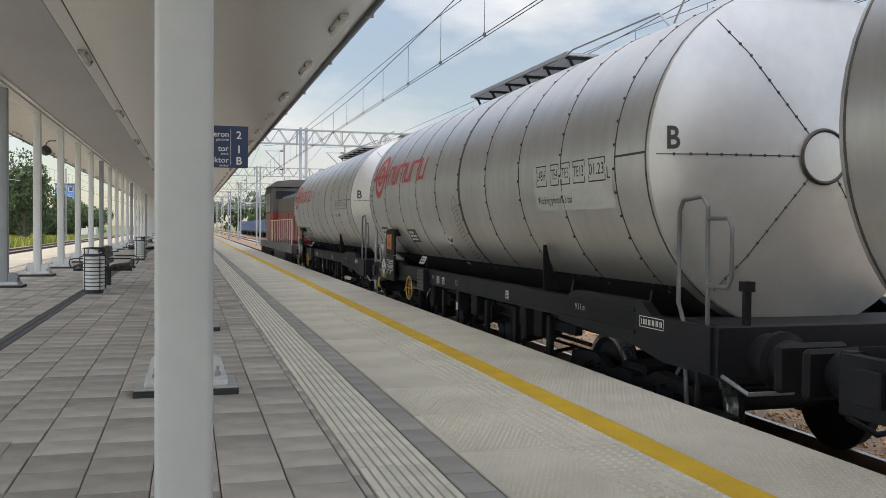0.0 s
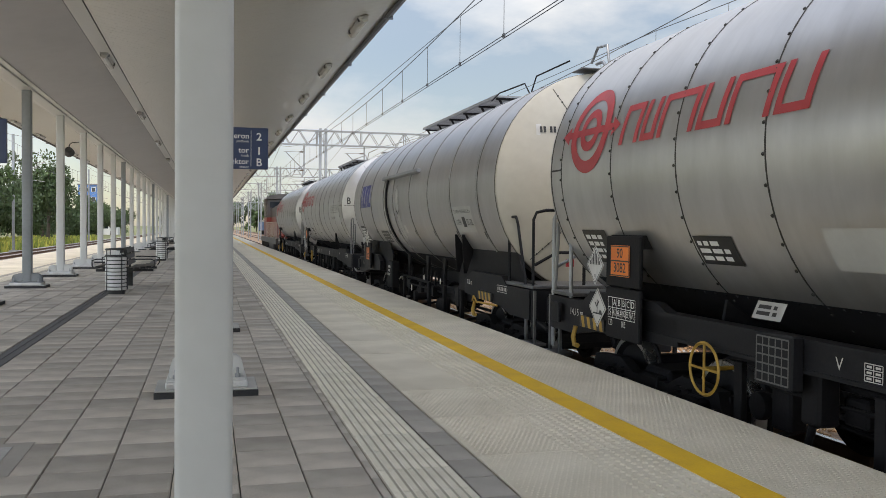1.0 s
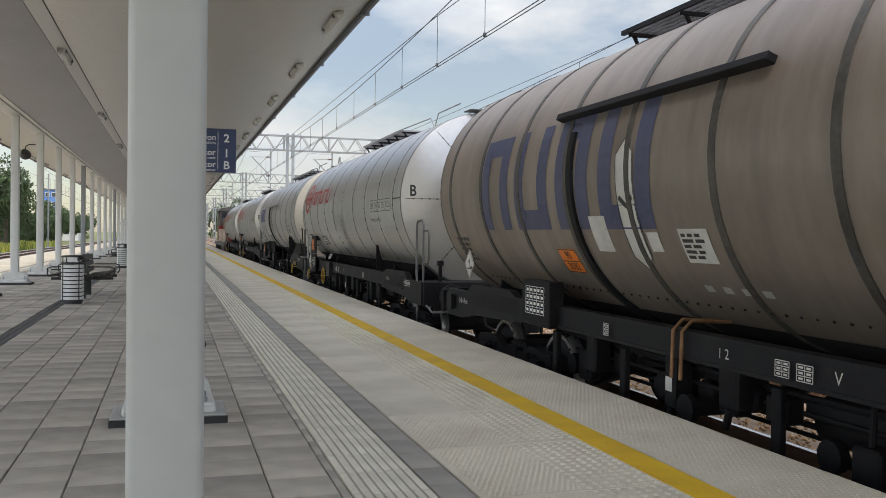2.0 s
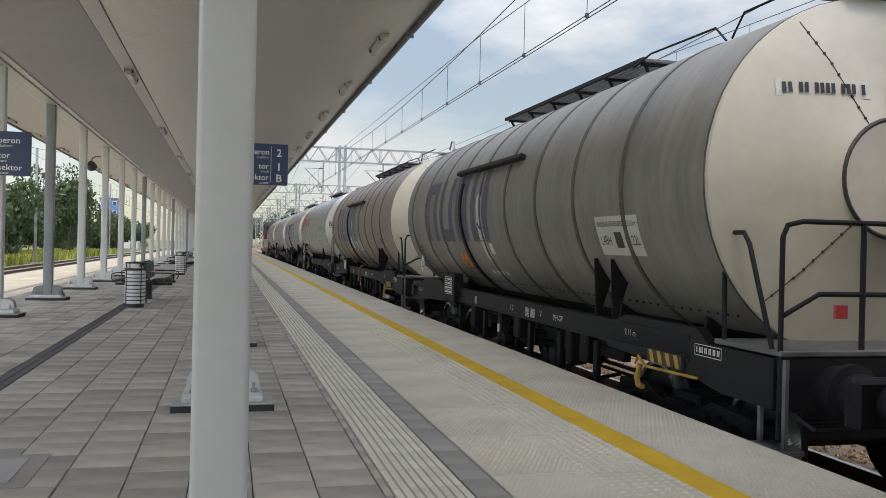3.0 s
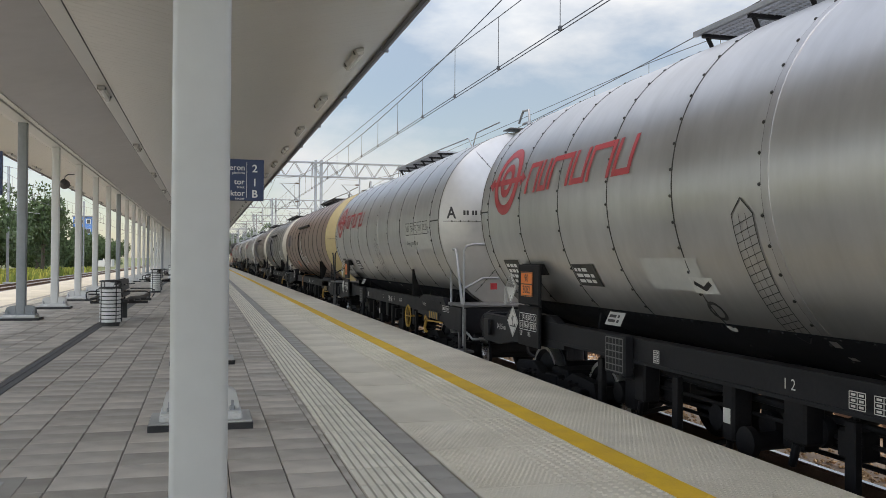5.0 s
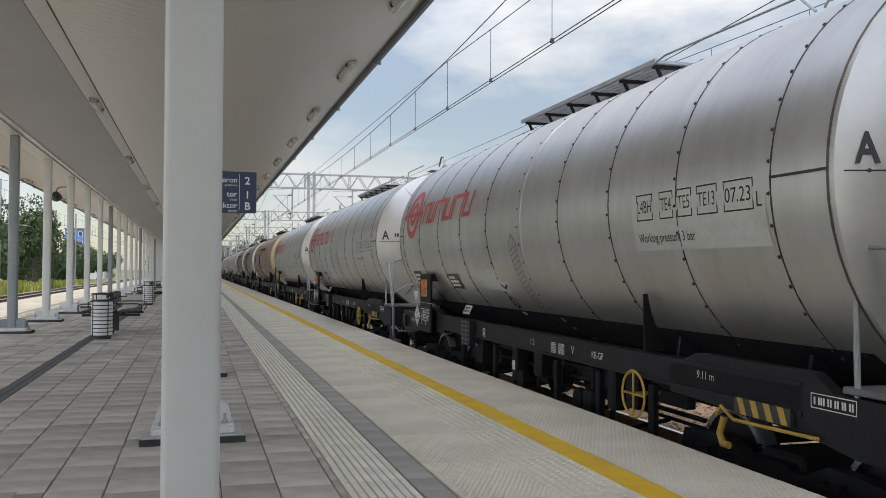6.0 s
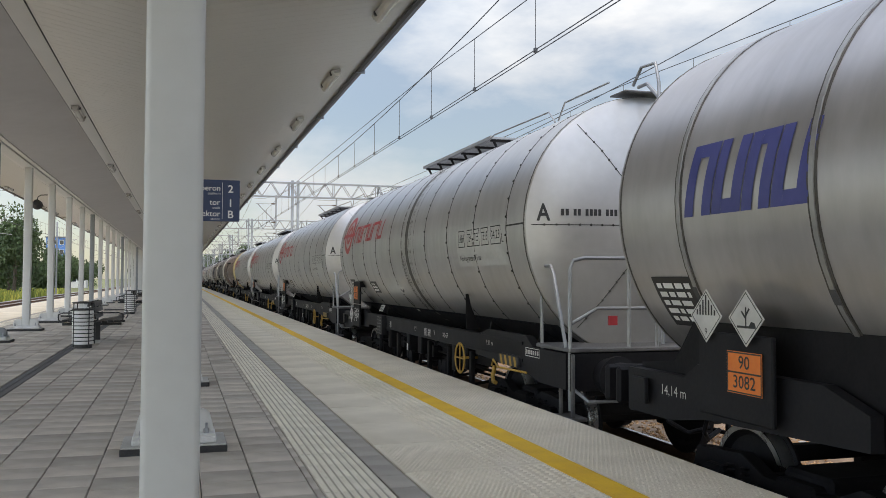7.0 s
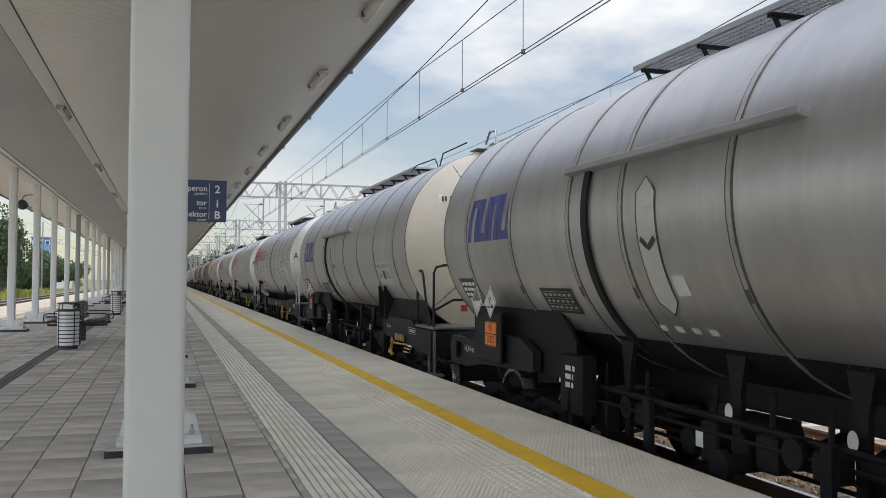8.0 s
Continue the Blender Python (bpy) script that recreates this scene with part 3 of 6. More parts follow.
light_col, dark_col = column_thing(M["column"]), column_thing(M["column_dark"])
light_col.location, dark_col.location = (0, COLS[0], 0), (-3.65, COLS[2], 0)
for k, y in enumerate(COLS):
    for xr in (0.0, -3.65):
        is_dark = xr < 0 and k % 5 == 2
        if (xr == 0.0 and k == 0) or (xr < 0 and k == 2):
            ob = light_col if xr == 0.0 else dark_col
        else:
            ob = copy_thing(dark_col if is_dark else light_col, pose(xr, y, 0))
        ob["label"] = ("darker grey" if is_dark else "light grey") + " painted steel column bolted to a concrete base"


# ---------- lamps and signs under the canopy ----------
def tube_lamp():
    l = thing("ceiling_lamp", "grey linear tube lamp with a clear cover, unlit", "ceiling lamp", group="lamps under the canopy")
    part("housing", Geo().prism([(-0.07, 0), (0.07, 0), (0.055, -0.045), (-0.055, -0.045)], Matrix.Translation((0, 0.63, 0)) @ Matrix.Rotation(radians(90), 4, "X"), 1.26), M["lamp_body"], l)
    part("cover", Geo().prism([(-0.052, -0.045), (0.052, -0.045), (0.04, -0.085), (0.015, -0.1), (-0.015, -0.1), (-0.04, -0.085)], Matrix.Translation((0, 0.6, 0)) @ Matrix.Rotation(radians(90), 4, "X"), 1.2), M["lamp_glass"], l, smooth=40)
    for dy in (-0.45, 0.45):
        part("bracket", Geo().box(-0.08, 0.08, dy - 0.02, dy + 0.02, -0.05, 0.05, 0.005), M["dark_steel"], l)
    return l


first = tube_lamp()
tilt_r = math.degrees(math.atan2(EDGE_Z - BEAM_Z, REACH))
spots = []
for k in range(-4, 42):
    y = 14.05 + 4.17 * k
    spots.append(pose(2.33, y, 4.605, 0, -tilt_r, 0))
    spots.append(pose(-3.65 - 2.33, y, 4.605, 0, tilt_r, 0))
for k in range(-2, 20):
    spots.append(pose(MID, 17.4 + 8.4 * k, RIDGE_Z - 0.01))
first.matrix_basis = spots[0]
for s in spots[1:]:
    copy_thing(first, s)


def sign_board(m, words, flip):
    """A hanging sign: words on one part, figures on the other."""
    s = thing("platform_sign", "navy blue hanging platform sign with white lettering", "sign", m)
    part("panel", Geo().box(-0.345, 0.345, -0.035, 0.035, 0, 0.60, 0.006), M["navy"], s)
    front = Matrix.Translation((0, -0.0365, 0)) @ Matrix.Rotation(radians(90), 4, "X")
    d = 0.1 if not flip else -0.1
    part("divider", Geo().box(d - 0.003, d + 0.003, -0.038, -0.036, 0.04, 0.56), M["white"], s)
    for (big, small, figure), z in zip(words, (0.475, 0.27, 0.105)):
        g = text_geo(big, 0.115, 0.001)
        w = max(p[0] for p in g.v) - min(p[0] for p in g.v)
        cx = 0.07 - w / 2 if not flip else -0.06 + w / 2
        part("lettering", laid(g, front @ Matrix.Translation((cx, z, 0))), M["white"], s, smooth=None)
        g = text_geo(small, 0.052)
        w = max(p[0] for p in g.v) - min(p[0] for p in g.v)
        cx = 0.07 - w / 2 if not flip else -0.06 + w / 2
        part("lettering", laid(g, front @ Matrix.Translation((cx, z - 0.075, 0))), M["white"], s, smooth=None)
        if figure:
            part("figure", laid(text_geo(figure, 0.155, 0.003), front @ Matrix.Translation((0.215, z - 0.01, 0))), M["white"], s, smooth=None)
    for z in (0.12, 0.48):
        part("bracket", Geo().box(-0.52 if not flip else -0.2, -0.33 if not flip else 0.02, 0.03, 0.075, z - 0.03, z + 0.03, 0.004), M["galvanised"], s)
    return s


sign_board(pose(0.592, 15.53, 2.315) @ Matrix.Scale(1.197, 4), (("peron", "platform", "2"), ("tor", "track", "1"), ("sektor", "sector", "B")), False)
sign_board(pose(-3.547, 15.40, 2.305) @ Matrix.Scale(1.187, 4), (("peron", "platform", ""), ("tor", "track", ""), ("sektor", "sector", "")), True)


def litter_bin(m):
    b = thing("litter_bin", "cylindrical litter bin of white metal slats and black frame", "bin", m, "bins along the platform")
    part("base", Geo().lathe([(0, 0), (0.17, 0), (0.17, 0.06), (0, 0.06)], Matrix.Identity(4), 20), M["bench_black"], b)
    part("liner", Geo().lathe([(0.165, 0.05), (0.165, 0.70), (0.15, 0.70), (0.15, 0.08)], Matrix.Identity(4), 24), M["bench_black"], b)
    for k in range(9):
        z = 0.075 + k * 0.072
        part("slat", lambda: Geo().lathe([(0.185, 0), (0.192, 0.004), (0.192, 0.05), (0.185, 0.054), (0.18, 0.05), (0.18, 0.004)], Matrix.Identity(4), 24, True), M["bin_panel"], b, key="bin_slat").location = (0, 0, z)
    for a in (0, 90, 180, 270):
        an = radians(a + 20)
        part("upright", Geo().tube([(0.195 * math.cos(an), 0.195 * math.sin(an), 0.03), (0.195 * math.cos(an), 0.195 * math.sin(an), 0.86)], 0.010, 6), M["bench_black"], b)
    part("rim", Geo().lathe([(0.185, 0.715), (0.20, 0.72), (0.20, 0.745), (0.16, 0.745), (0.16, 0.72)], Matrix.Identity(4), 24, True), M["bench_black"], b)
    part("lid", Geo().lathe([(0.0, 0.885), (0.18, 0.872), (0.205, 0.858), (0.205, 0.845), (0.0, 0.845)], Matrix.Identity(4), 24), M["bench_black"], b)
    return b


def bench(m):
    b = thing("bench", "black double-sided platform bench with slatted backrest", "bench", m, "benches along the platform")
    for s in (-1, 1):
        for k in range(4):
            part("seat_slat", Geo().box(s * (0.14 + k * 0.115) - 0.05, s * (0.14 + k * 0.115) + 0.05, -0.9, 0.9, 0.42 + k * 0.012, 0.455 + k * 0.012, 0.008), M["bench_black"], b)
        for k in range(3):
            part("back_slat", Geo().box(-0.05, 0.05, -0.9, 0.9, -0.014, 0.014, 0.006, Matrix.Translation((s * (0.075 - k * 0.012), 0, 0.55 + k * 0.125)) @ Matrix.Rotation(radians(s * 80), 4, "Y")), M["bench_black"], b)
        for dy in (-0.85, 0.85):
            part("armrest", Geo().tube([(s * 0.56, dy, 0.44), (s * 0.60, dy, 0.50), (s * 0.60, dy, 0.60), (s * 0.52, dy, 0.63), (s * 0.1, dy, 0.63)], 0.013, 8), M["bench_black"], b)
    for dy in (-0.6, 0.6):
        part("leg", Geo().box(-0.06, 0.06, dy - 0.04, dy + 0.04, 0.0, 0.42, 0.006), M["bench_black"], b)
        part("crossbar", Geo().box(-0.56, 0.56, dy - 0.025, dy + 0.025, 0.37, 0.42, 0.006), M["bench_black"], b)
        part("back_post", Geo().box(-0.02, 0.02, dy - 0.025, dy + 0.025, 0.42, 0.86, 0.004), M["bench_black"], b)
    return b


for y in (17.8, 34.2, 51.0, 67.8):
    litter_bin(pose(-1.72, y, 0, 0, 0, y))
    bench(pose(-1.66, y + 1.75, 0))


def loudspeaker(m):
    s = thing("loudspeaker", "dark round loudspeaker on a curved bracket under the canopy", "loudspeaker", m)
    part("horn", Geo().lathe([(0, 0.12), (0.09, 0.11), (0.13, 0.0), (0.15, -0.1), (0.13, -0.11), (0, -0.06)], Matrix.Rotation(radians(70), 4, "X"), 20), M["bench_black"], s)
    part("bracket", Geo().tube([(0, 0, 0.1), (0.02, 0, 0.2), (0.1, 0, 0.26), (0.28, 0, 0.27)], 0.015, 8), M["dark_steel"], s)
    return s


loudspeaker(pose(-4.05, 28.1, 3.52))


# ---------- tracks ----------
RAIL_Z, AXIS = -0.76, 5.31
TRACKS = ((AXIS, "near"), (AXIS + 4.3, "far"), (AXIS + 8.9, "far"), (-8.97, "far"), (-13.4, "far"))
bed = Geo()
for x, _ in TRACKS:
    bed.add([(x - 2.6, -40, -1.02), (x - 1.55, -40, -0.93), (x + 1.55, -40, -0.93), (x + 2.6, -40, -1.02),
             (x - 2.6, 700, -1.02), (x - 1.55, 700, -0.93), (x + 1.55, 700, -0.93), (x + 2.6, 700, -1.02)],
            [(0, 1, 5, 4), (1, 2, 6, 5), (2, 3, 7, 6)])
tagged(part("ballast", bed, M["ballast"], smooth=None), "brown crushed stone ballast under the tracks", "ballast", kind="structure")


def rail(x):
    prof = [(-0.075, -0.172), (0.075, -0.172), (0.075, -0.16), (0.012, -0.145), (0.010, -0.045), (0.036, -0.032), (0.036, -0.001), (-0.036, -0.001), (-0.036, -0.032), (-0.010, -0.045), (-0.012, -0.145), (-0.075, -0.16)]
    g = Geo().prism([(x + a, RAIL_Z + b) for a, b in prof], Matrix.Translation((0, 700, 0)) @ Matrix.Rotation(radians(90), 4, "X"), 740)
    top = Geo().box(x - 0.032, x + 0.032, -40, 700, RAIL_Z - 0.001, RAIL_Z)
    return g, top


def sleeper():
    return Geo().prism([(-0.14, 0), (0.14, 0), (0.11, 0.17), (-0.11, 0.17)], Matrix.Translation((-1.27, 0, 0)) @ Matrix.Rotation(radians(90), 4, "Z") @ Matrix.Rotation(radians(90), 4, "X"), 2.54)


for x, kind in TRACKS:
    tr = thing("railway_track", "steel rails on concrete sleepers" if kind == "near" else "rusty steel rails on concrete sleepers", "railway track", kind="structure")
    for s in (-0.7525, 0.7525):
        g, top = rail(x + s)
        r = part("rail", g, M["rail_side"], tr, smooth=30)
        part("rail_top", top, M["bare_steel"], r, smooth=None)
    rest = Geo()
    for k in range(-20, 260):
        y = k * 0.6
        if kind == "near" and 2 < y < 40:
            part("sleeper", sleeper, M["concrete"], tr, key="sleeper").location = (x, y, RAIL_Z - 0.335)
        else:
            g = sleeper()
            rest.add([(p[0] + x, p[1] + y, p[2] + RAIL_Z - 0.335) for p in g.v], g.f)
    tagged(part("sleepers", rest, M["concrete"], tr, smooth=None), kind="stuff")

stones = Geo()
srng = random.Random(8)
for i in range(15000):
    y = 3.0 + 30 * srng.random() ** 1.7
    x = srng.uniform(3.75, 9.3)
    r = srng.uniform(0.018, 0.042)
    z = -0.925 if abs(x - AXIS) < 1.55 or abs(x - AXIS - 4.3) < 1.55 else -0.965
    if abs(abs(x - AXIS) - 0.7525) < 0.1:
        continue
    c = [(srng.uniform(0.6, 1.3) * r, 0, 0), (0, srng.uniform(0.6, 1.3) * r, 0), (-srng.uniform(0.6, 1.3) * r, 0, 0), (0, -srng.uniform(0.6, 1.3) * r, 0), (srng.uniform(-.4, .4) * r, srng.uniform(-.4, .4) * r, srng.uniform(0.5, 1.0) * r), (0, 0, -0.6 * r)]
    q = Matrix.Translation((x, y, z + srng.uniform(0, 0.04))) @ Euler((srng.uniform(-.5, .5), srng.uniform(-.5, .5), srng.uniform(0, 6.3))).to_matrix().to_4x4()
    stones.add([q @ Vector(p) for p in c], [(0, 1, 4), (1, 2, 4), (2, 3, 4), (3, 0, 4), (1, 0, 5), (2, 1, 5), (3, 2, 5), (0, 3, 5)])
tagged(part("ballast_stones", stones, M["stone"], smooth=None), "loose brown crushed stones between the rails", "ballast", kind="stuff")

# ---------- overhead line ----------
GANTRIES = (-2.0, 62.0, 103.0, 142.0, 178.0, 216.0, 256.0, 300.0)


def truss(xa, xb, z0, h, d):
    """A lattice beam: four chords and zigzag webs."""
    chords, webs = [], []
    for dy in (-d, d):
        for z in (z0, z0 + h):
            chords.append(Geo().box(xa, xb, dy - 0.035, dy + 0.035, z - 0.035, z + 0.035))
    n = int((xb - xa) / 0.62)
    step = (xb - xa) / n
    for dy in (-d, d):
        g = Geo()
        for i in range(n):
            a, b = (z0, z0 + h) if i % 2 == 0 else (z0 + h, z0)
            g.tube([(xa + i * step, dy, a), (xa + (i + 1) * step, dy, b)], 0.024, 4, False)
            if i % 5 == 0:
                g.tube([(xa + i * step, dy, z0), (xa + i * step, dy, z0 + h)], 0.03, 4, False)
        webs.append(g)
    g = Geo()
    for i in range(0, n, 2):
        for z in (z0, z0 + h):
            g.tube([(xa + i * step, -d, z), (xa + (i + 1) * step, d, z)], 0.018, 4, False)
    webs.append(g)
    return chords, webs


def gantry(y):
    o = thing("catenary_gantry", "galvanised lattice gantry spanning the tracks on twin posts", "gantry", pose(0, y, 0), "gantries over the tracks")
    chords, webs = truss(4.2, 27.0, 7.12, 1.0, 0.28)
    for g in chords:
        part("chord", g, M["galvanised"], o, smooth=None)
    for g in webs:
        tagged(part("web", g, M["galvanised"], o, smooth=None), kind="stuff")
    for px in (7.6, 8.0, 26.2, 26.6):
        part("post", Geo().box(px - 0.09, px + 0.09, -0.1, 0.1, -1.0, 8.3, 0.01), M["galvanised"], o)
    for px in (AXIS, AXIS + 4.3):
        part("drop_post", Geo().box(px + 1.1, px + 1.2, -0.05, 0.05, 5.0, 7.12), M["galvanised"], o)
        part("cantilever", Geo().tube([(px + 1.15, 0, 5.3), (px - 0.1, 0, 6.55)], 0.035, 8), M["galvanised"], o)
        part("tie", Geo().tube([(px + 1.15, 0, 6.6), (px - 0.25, 0, 6.58)], 0.02, 6), M["galvanised"], o)
        part("steady_arm", Geo().tube([(px + 1.1, 0, 5.05), (px - 0.2, 0, 4.9)], 0.02, 6), M["galvanised"], o)
        for zz in (5.3, 6.6):
            part("insulator", Geo().lathe([(0.03 if i % 2 else 0.065, i * 0.035) for i in range(9)], Matrix.Translation((px + 1.12, 0, zz)) @ Matrix.Rotation(radians(-90), 4, "Y"), 10), M["ceramic"], o)
    return o


for y in GANTRIES:
    gantry(y)

WIRE_Z, MESS_Z = 4.56, 7.0
for cx in (AXIS, AXIS + 4.3, -8.97):
    cat = thing("overhead_wires", "twin contact wires with messenger cable and droppers", "overhead line", kind="structure")
    for dx in (-0.04, 0.04):
        part("contact_wire", Geo().tube([(cx - 0.50 + dx, -60, WIRE_Z), (cx - 0.50 + dx, 400, WIRE_Z)], 0.008, 5), M["dark_steel"], cat)
    spans = list(zip((-70.0,) + GANTRIES[:-1], GANTRIES))
    mess, drops, stitch = [], Geo(), []
    for a, b in spans:
        steps = max(8, round((b - a) / 2.62))
        for k in range(steps):
            u = k / steps
            y = a + (b - a) * u
            height = MESS_Z - 1.75 * min(1.0, (b - a) / 64) * 4 * u * (1 - u)
            mess.append((cx - 0.50, y, height))
            near_post = min(y - a, b - y)
            hang = height
            if near_post < 19.0:
                # a stitch wire carries the droppers beside each gantry
                hang = 5.26 + 0.27 * (near_post / 19.0) ** 2
                stitch.append((cx - 0.50, y, hang))
            drops.tube([(cx - 0.50, y, WIRE_Z), (cx - 0.50, y, hang)], 0.006, 4, False)
            drops.box(cx - 0.52, cx - 0.48, y - 0.03, y + 0.03, WIRE_Z - 0.01, WIRE_Z + 0.05)
    stitch.sort(key=lambda p: p[1])
    part("stitch_wire", Geo().tube(stitch, 0.008, 5), M["dark_steel"], cat)
    part("messenger_cable", Geo().tube(mess, 0.010, 5), M["dark_steel"], cat)
    tagged(part("droppers", drops, M["dark_steel"], cat, smooth=None), kind="stuff")


def mast(x, y, h=8.5):
    o = thing("catenary_mast", "slim galvanised overhead line mast beside the track", "mast", pose(x, y, 0), "masts beside the far track")
    part("post", Geo().box(-0.09, 0.09, -0.09, 0.09, -1.0, h, 0.01), M["galvanised"], o)
    part("footing", Geo().box(-0.3, 0.3, -0.3, 0.3, -1.05, -0.75, 0.03), M["concrete"], o)
    part("cantilever", Geo().tube([(0.1, 0, 5.0), (2.3, 0, 6.3)], 0.03, 6).tube([(0.1, 0, 6.3), (2.4, 0, 6.3)], 0.02, 6).tube([(0.1, 0, 5.0), (2.3, 0, 4.75)], 0.02, 6), M["galvanised"], o)
    return o


for y in (76.0, 121.0, 166.0):
    mast(-15.1, y)


def street_lamp(x, y):
    o = thing("street_lamp", "slim grey lamp post with a short crossbar head", "street lamp", pose(x, y, -1.0))
    part("pole", Geo().tube([(0, 0, 0), (0, 0, 2.5), (0, 0, 5.6)], [0.07, 0.06, 0.045], 10), M["galvanised"], o)
    part("crossbar", Geo().box(-0.45, 0.45, -0.04, 0.04, 5.56, 5.64, 0.01), M["galvanised"], o)
    for sx in (-0.45, 0.45):
        part("lamp_head", Geo().box(sx - 0.16, sx + 0.16, -0.10, 0.10, 5.50, 5.60, 0.03), M["lamp_body"], o)


street_lamp(-15.5, 66.0)


# ---------- vegetation and distance ----------
def crown(g, c, r, n, rnd, leaf=0.32, flat=0.85):
    """Loose leaf clumps round several boughs, with gaps."""
    lobes = [(Vector(c) + Vector((rnd.gauss(0, 0.5), rnd.gauss(0, 0.5), rnd.gauss(0, 0.42))) * r * 0.75, r * rnd.uniform(0.28, 0.55)) for _ in range(14)]
    for i in range(n):
        p, q = rnd.choice(lobes)
        d = Vector((rnd.gauss(0, 1), rnd.gauss(0, 1), rnd.gauss(0, 1))).normalized()
        o = p + d * q * rnd.uniform(0.65, 1.05)
        o.z = c[2] + (o.z - c[2]) * flat
        s = leaf * rnd.uniform(0.6, 1.4)
        m = Matrix.Translation(o) @ Euler((rnd.uniform(0, 6.3), rnd.uniform(0, 6.3), rnd.uniform(0, 6.3))).to_matrix().to_4x4()
        g.add([m @ Vector(v) for v in ((-s, 0, 0), (0, -s * 0.5, 0.1 * s), (s, 0, 0), (0, s * 0.5, -0.1 * s))], [(0, 1, 2, 3)])
    return lobes


def tree(x, y, h, seed, leaves=5200, leaf=0.21):
    rnd = random.Random(seed)
    t = thing("tree", "leafy green deciduous tree behind the far track", "tree", pose(x, y, -1.0), "trees behind the station")
    bark = Geo().tube([(0, 0, 0), (0.1, 0, h * 0.25), (0.05, 0.1, h * 0.5), (0.1, 0, h * 0.85)], [h * 0.022, h * 0.018, h * 0.012, h * 0.003], 8)
    g = Geo()
    lobes = crown(g, (0, 0, h * 0.56), h * 0.42, leaves, rnd, leaf, 1.15)
    for p, q in lobes[:9]:
        bark.tube([(0.05, 0.05, h * rnd.uniform(0.25, 0.5)), tuple(p * 0.6 + Vector((0, 0, h * 0.2))), tuple(p)], [h * 0.009, h * 0.006, h * 0.002], 6)
    part("trunk", bark, M["bark"], t)
    part("crown", g, M["leaf"], t, smooth=None)
    return t


trnd = random.Random(21)
for x, y, h in ((-18.5, 85, 8.0), (-21, 95, 9.0), (-17.8, 72, 6.0), (-18.2, 110, 10.5), (-20.5, 120, 9.5), (-24, 100, 9), (-21, 150, 6.0), (-19.5, 165, 5.2), (-23, 196, 7.5), (-21, 204, 6), (-26, 228, 8.5), (-24, 262, 8),
                (-30, 150, 11), (-34, 190, 12), (-30, 120, 10), (-38, 240, 12), (-33, 280, 12), (-17.2, 62, 5.0), (-27, 75, 10), (-19, 135, 5.0), (-24, 180, 7)):
    tree(x, y, h, trnd.randrange(10 ** 6))
for k in range(16):
    tree(16 + trnd.uniform(-3, 30) + (k % 4) * 6, 330 + trnd.uniform(-20, 60), trnd.uniform(10, 15), trnd.randrange(10 ** 6), 900, 0.9)
for k in range(9):
    tree(-3 + trnd.uniform(-14, 14), 380 + trnd.uniform(-20, 50), trnd.uniform(9, 13), trnd.randrange(10 ** 6), 900, 0.9)

for k in range(22):
    shrub = tree(-23.5 - trnd.uniform(0, 5), 58 + k * 8 + trnd.uniform(-2, 2), trnd.uniform(3.2, 5.0), trnd.randrange(10 ** 6), 2600, 0.20)
    tagged(shrub, "dense green shrub at the edge of the meadow", "shrub", "shrubs behind the station")

weeds, tips = Geo(), Geo()
for i in range(26000):
    y = 24 + 120 * trnd.random() ** 1.4
    x = -16.2 - 7.5 * trnd.random()
    h = trnd.uniform(0.25, 0.9)
    a, w = trnd.uniform(0, 6.3), trnd.uniform(0.015, 0.05) * (1 + y / 70)
    dx, dy, lean = math.cos(a) * w, math.sin(a) * w, trnd.uniform(-0.2, 0.2)
    (tips if trnd.random() < 0.38 else weeds).add([(x - dx, y - dy, -1.0), (x + dx, y + dy, -1.0), (x + lean + dx * 0.4, y, -1.0 + h), (x + lean - dx * 0.4, y, -1.0 + h)], [(0, 1, 2, 3)])
tagged(part("meadow_grass", weeds, M["grass"], smooth=None), "tall green grass beside the far track", "grass", kind="stuff")
tagged(part("flowering_weeds", tips, M["grass_tip"], smooth=None), "yellow flowering weeds beside the far track", "weeds", kind="stuff")
tagged(part("gravel_path", Geo().box(-16.1, -15.2, -20, 300, -1.0, -0.97), M["asphalt"], smooth=None), "pale gravel path beside the far track", "path", kind="structure")


def building(name, x, y, w, d, h, wall, label, floors, bays):
    b = thing(name, label, "building", pose(x, y, -1.0))
    part("wall", Geo().box(-w / 2, w / 2, -d / 2, d / 2, 0, h), wall, b, smooth=None)
    part("roof", Geo().box(-w / 2 - 0.3, w / 2 + 0.3, -d / 2 - 0.3, d / 2 + 0.3, h, h + 0.35, 0.05), M["roof"], b)
    for f in range(floors):
        for k in range(bays):
            cx, cz = -w / 2 + (k + 0.5) * w / bays, (f + 0.5) * h / floors
            win = part("window", lambda: Geo().box(-0.65, 0.65, -0.06, 0.0, -0.75, 0.75, 0.02), M["white"], b, key="far_window")
            win.location = (cx, -d / 2 + 0.003, cz)
            part("pane", lambda: Geo().box(-0.55, 0.55, -0.07, -0.05, -0.65, 0.65), M["glass"], win, key="far_pane")
    return b


building("apartment_block", -37.5, 300, 5.5, 6, 15, M["blue_facade"], "distant blue tower block behind trees", 5, 3)
building("station_shed", -24.5, 222, 7, 5, 4.2, M["facade"], "low pale station shed beside the far track", 1, 4)
building("signal_box", 2.5, 300, 8, 6, 6, M["facade"], "distant pale signal box beyond the platform end", 2, 4)


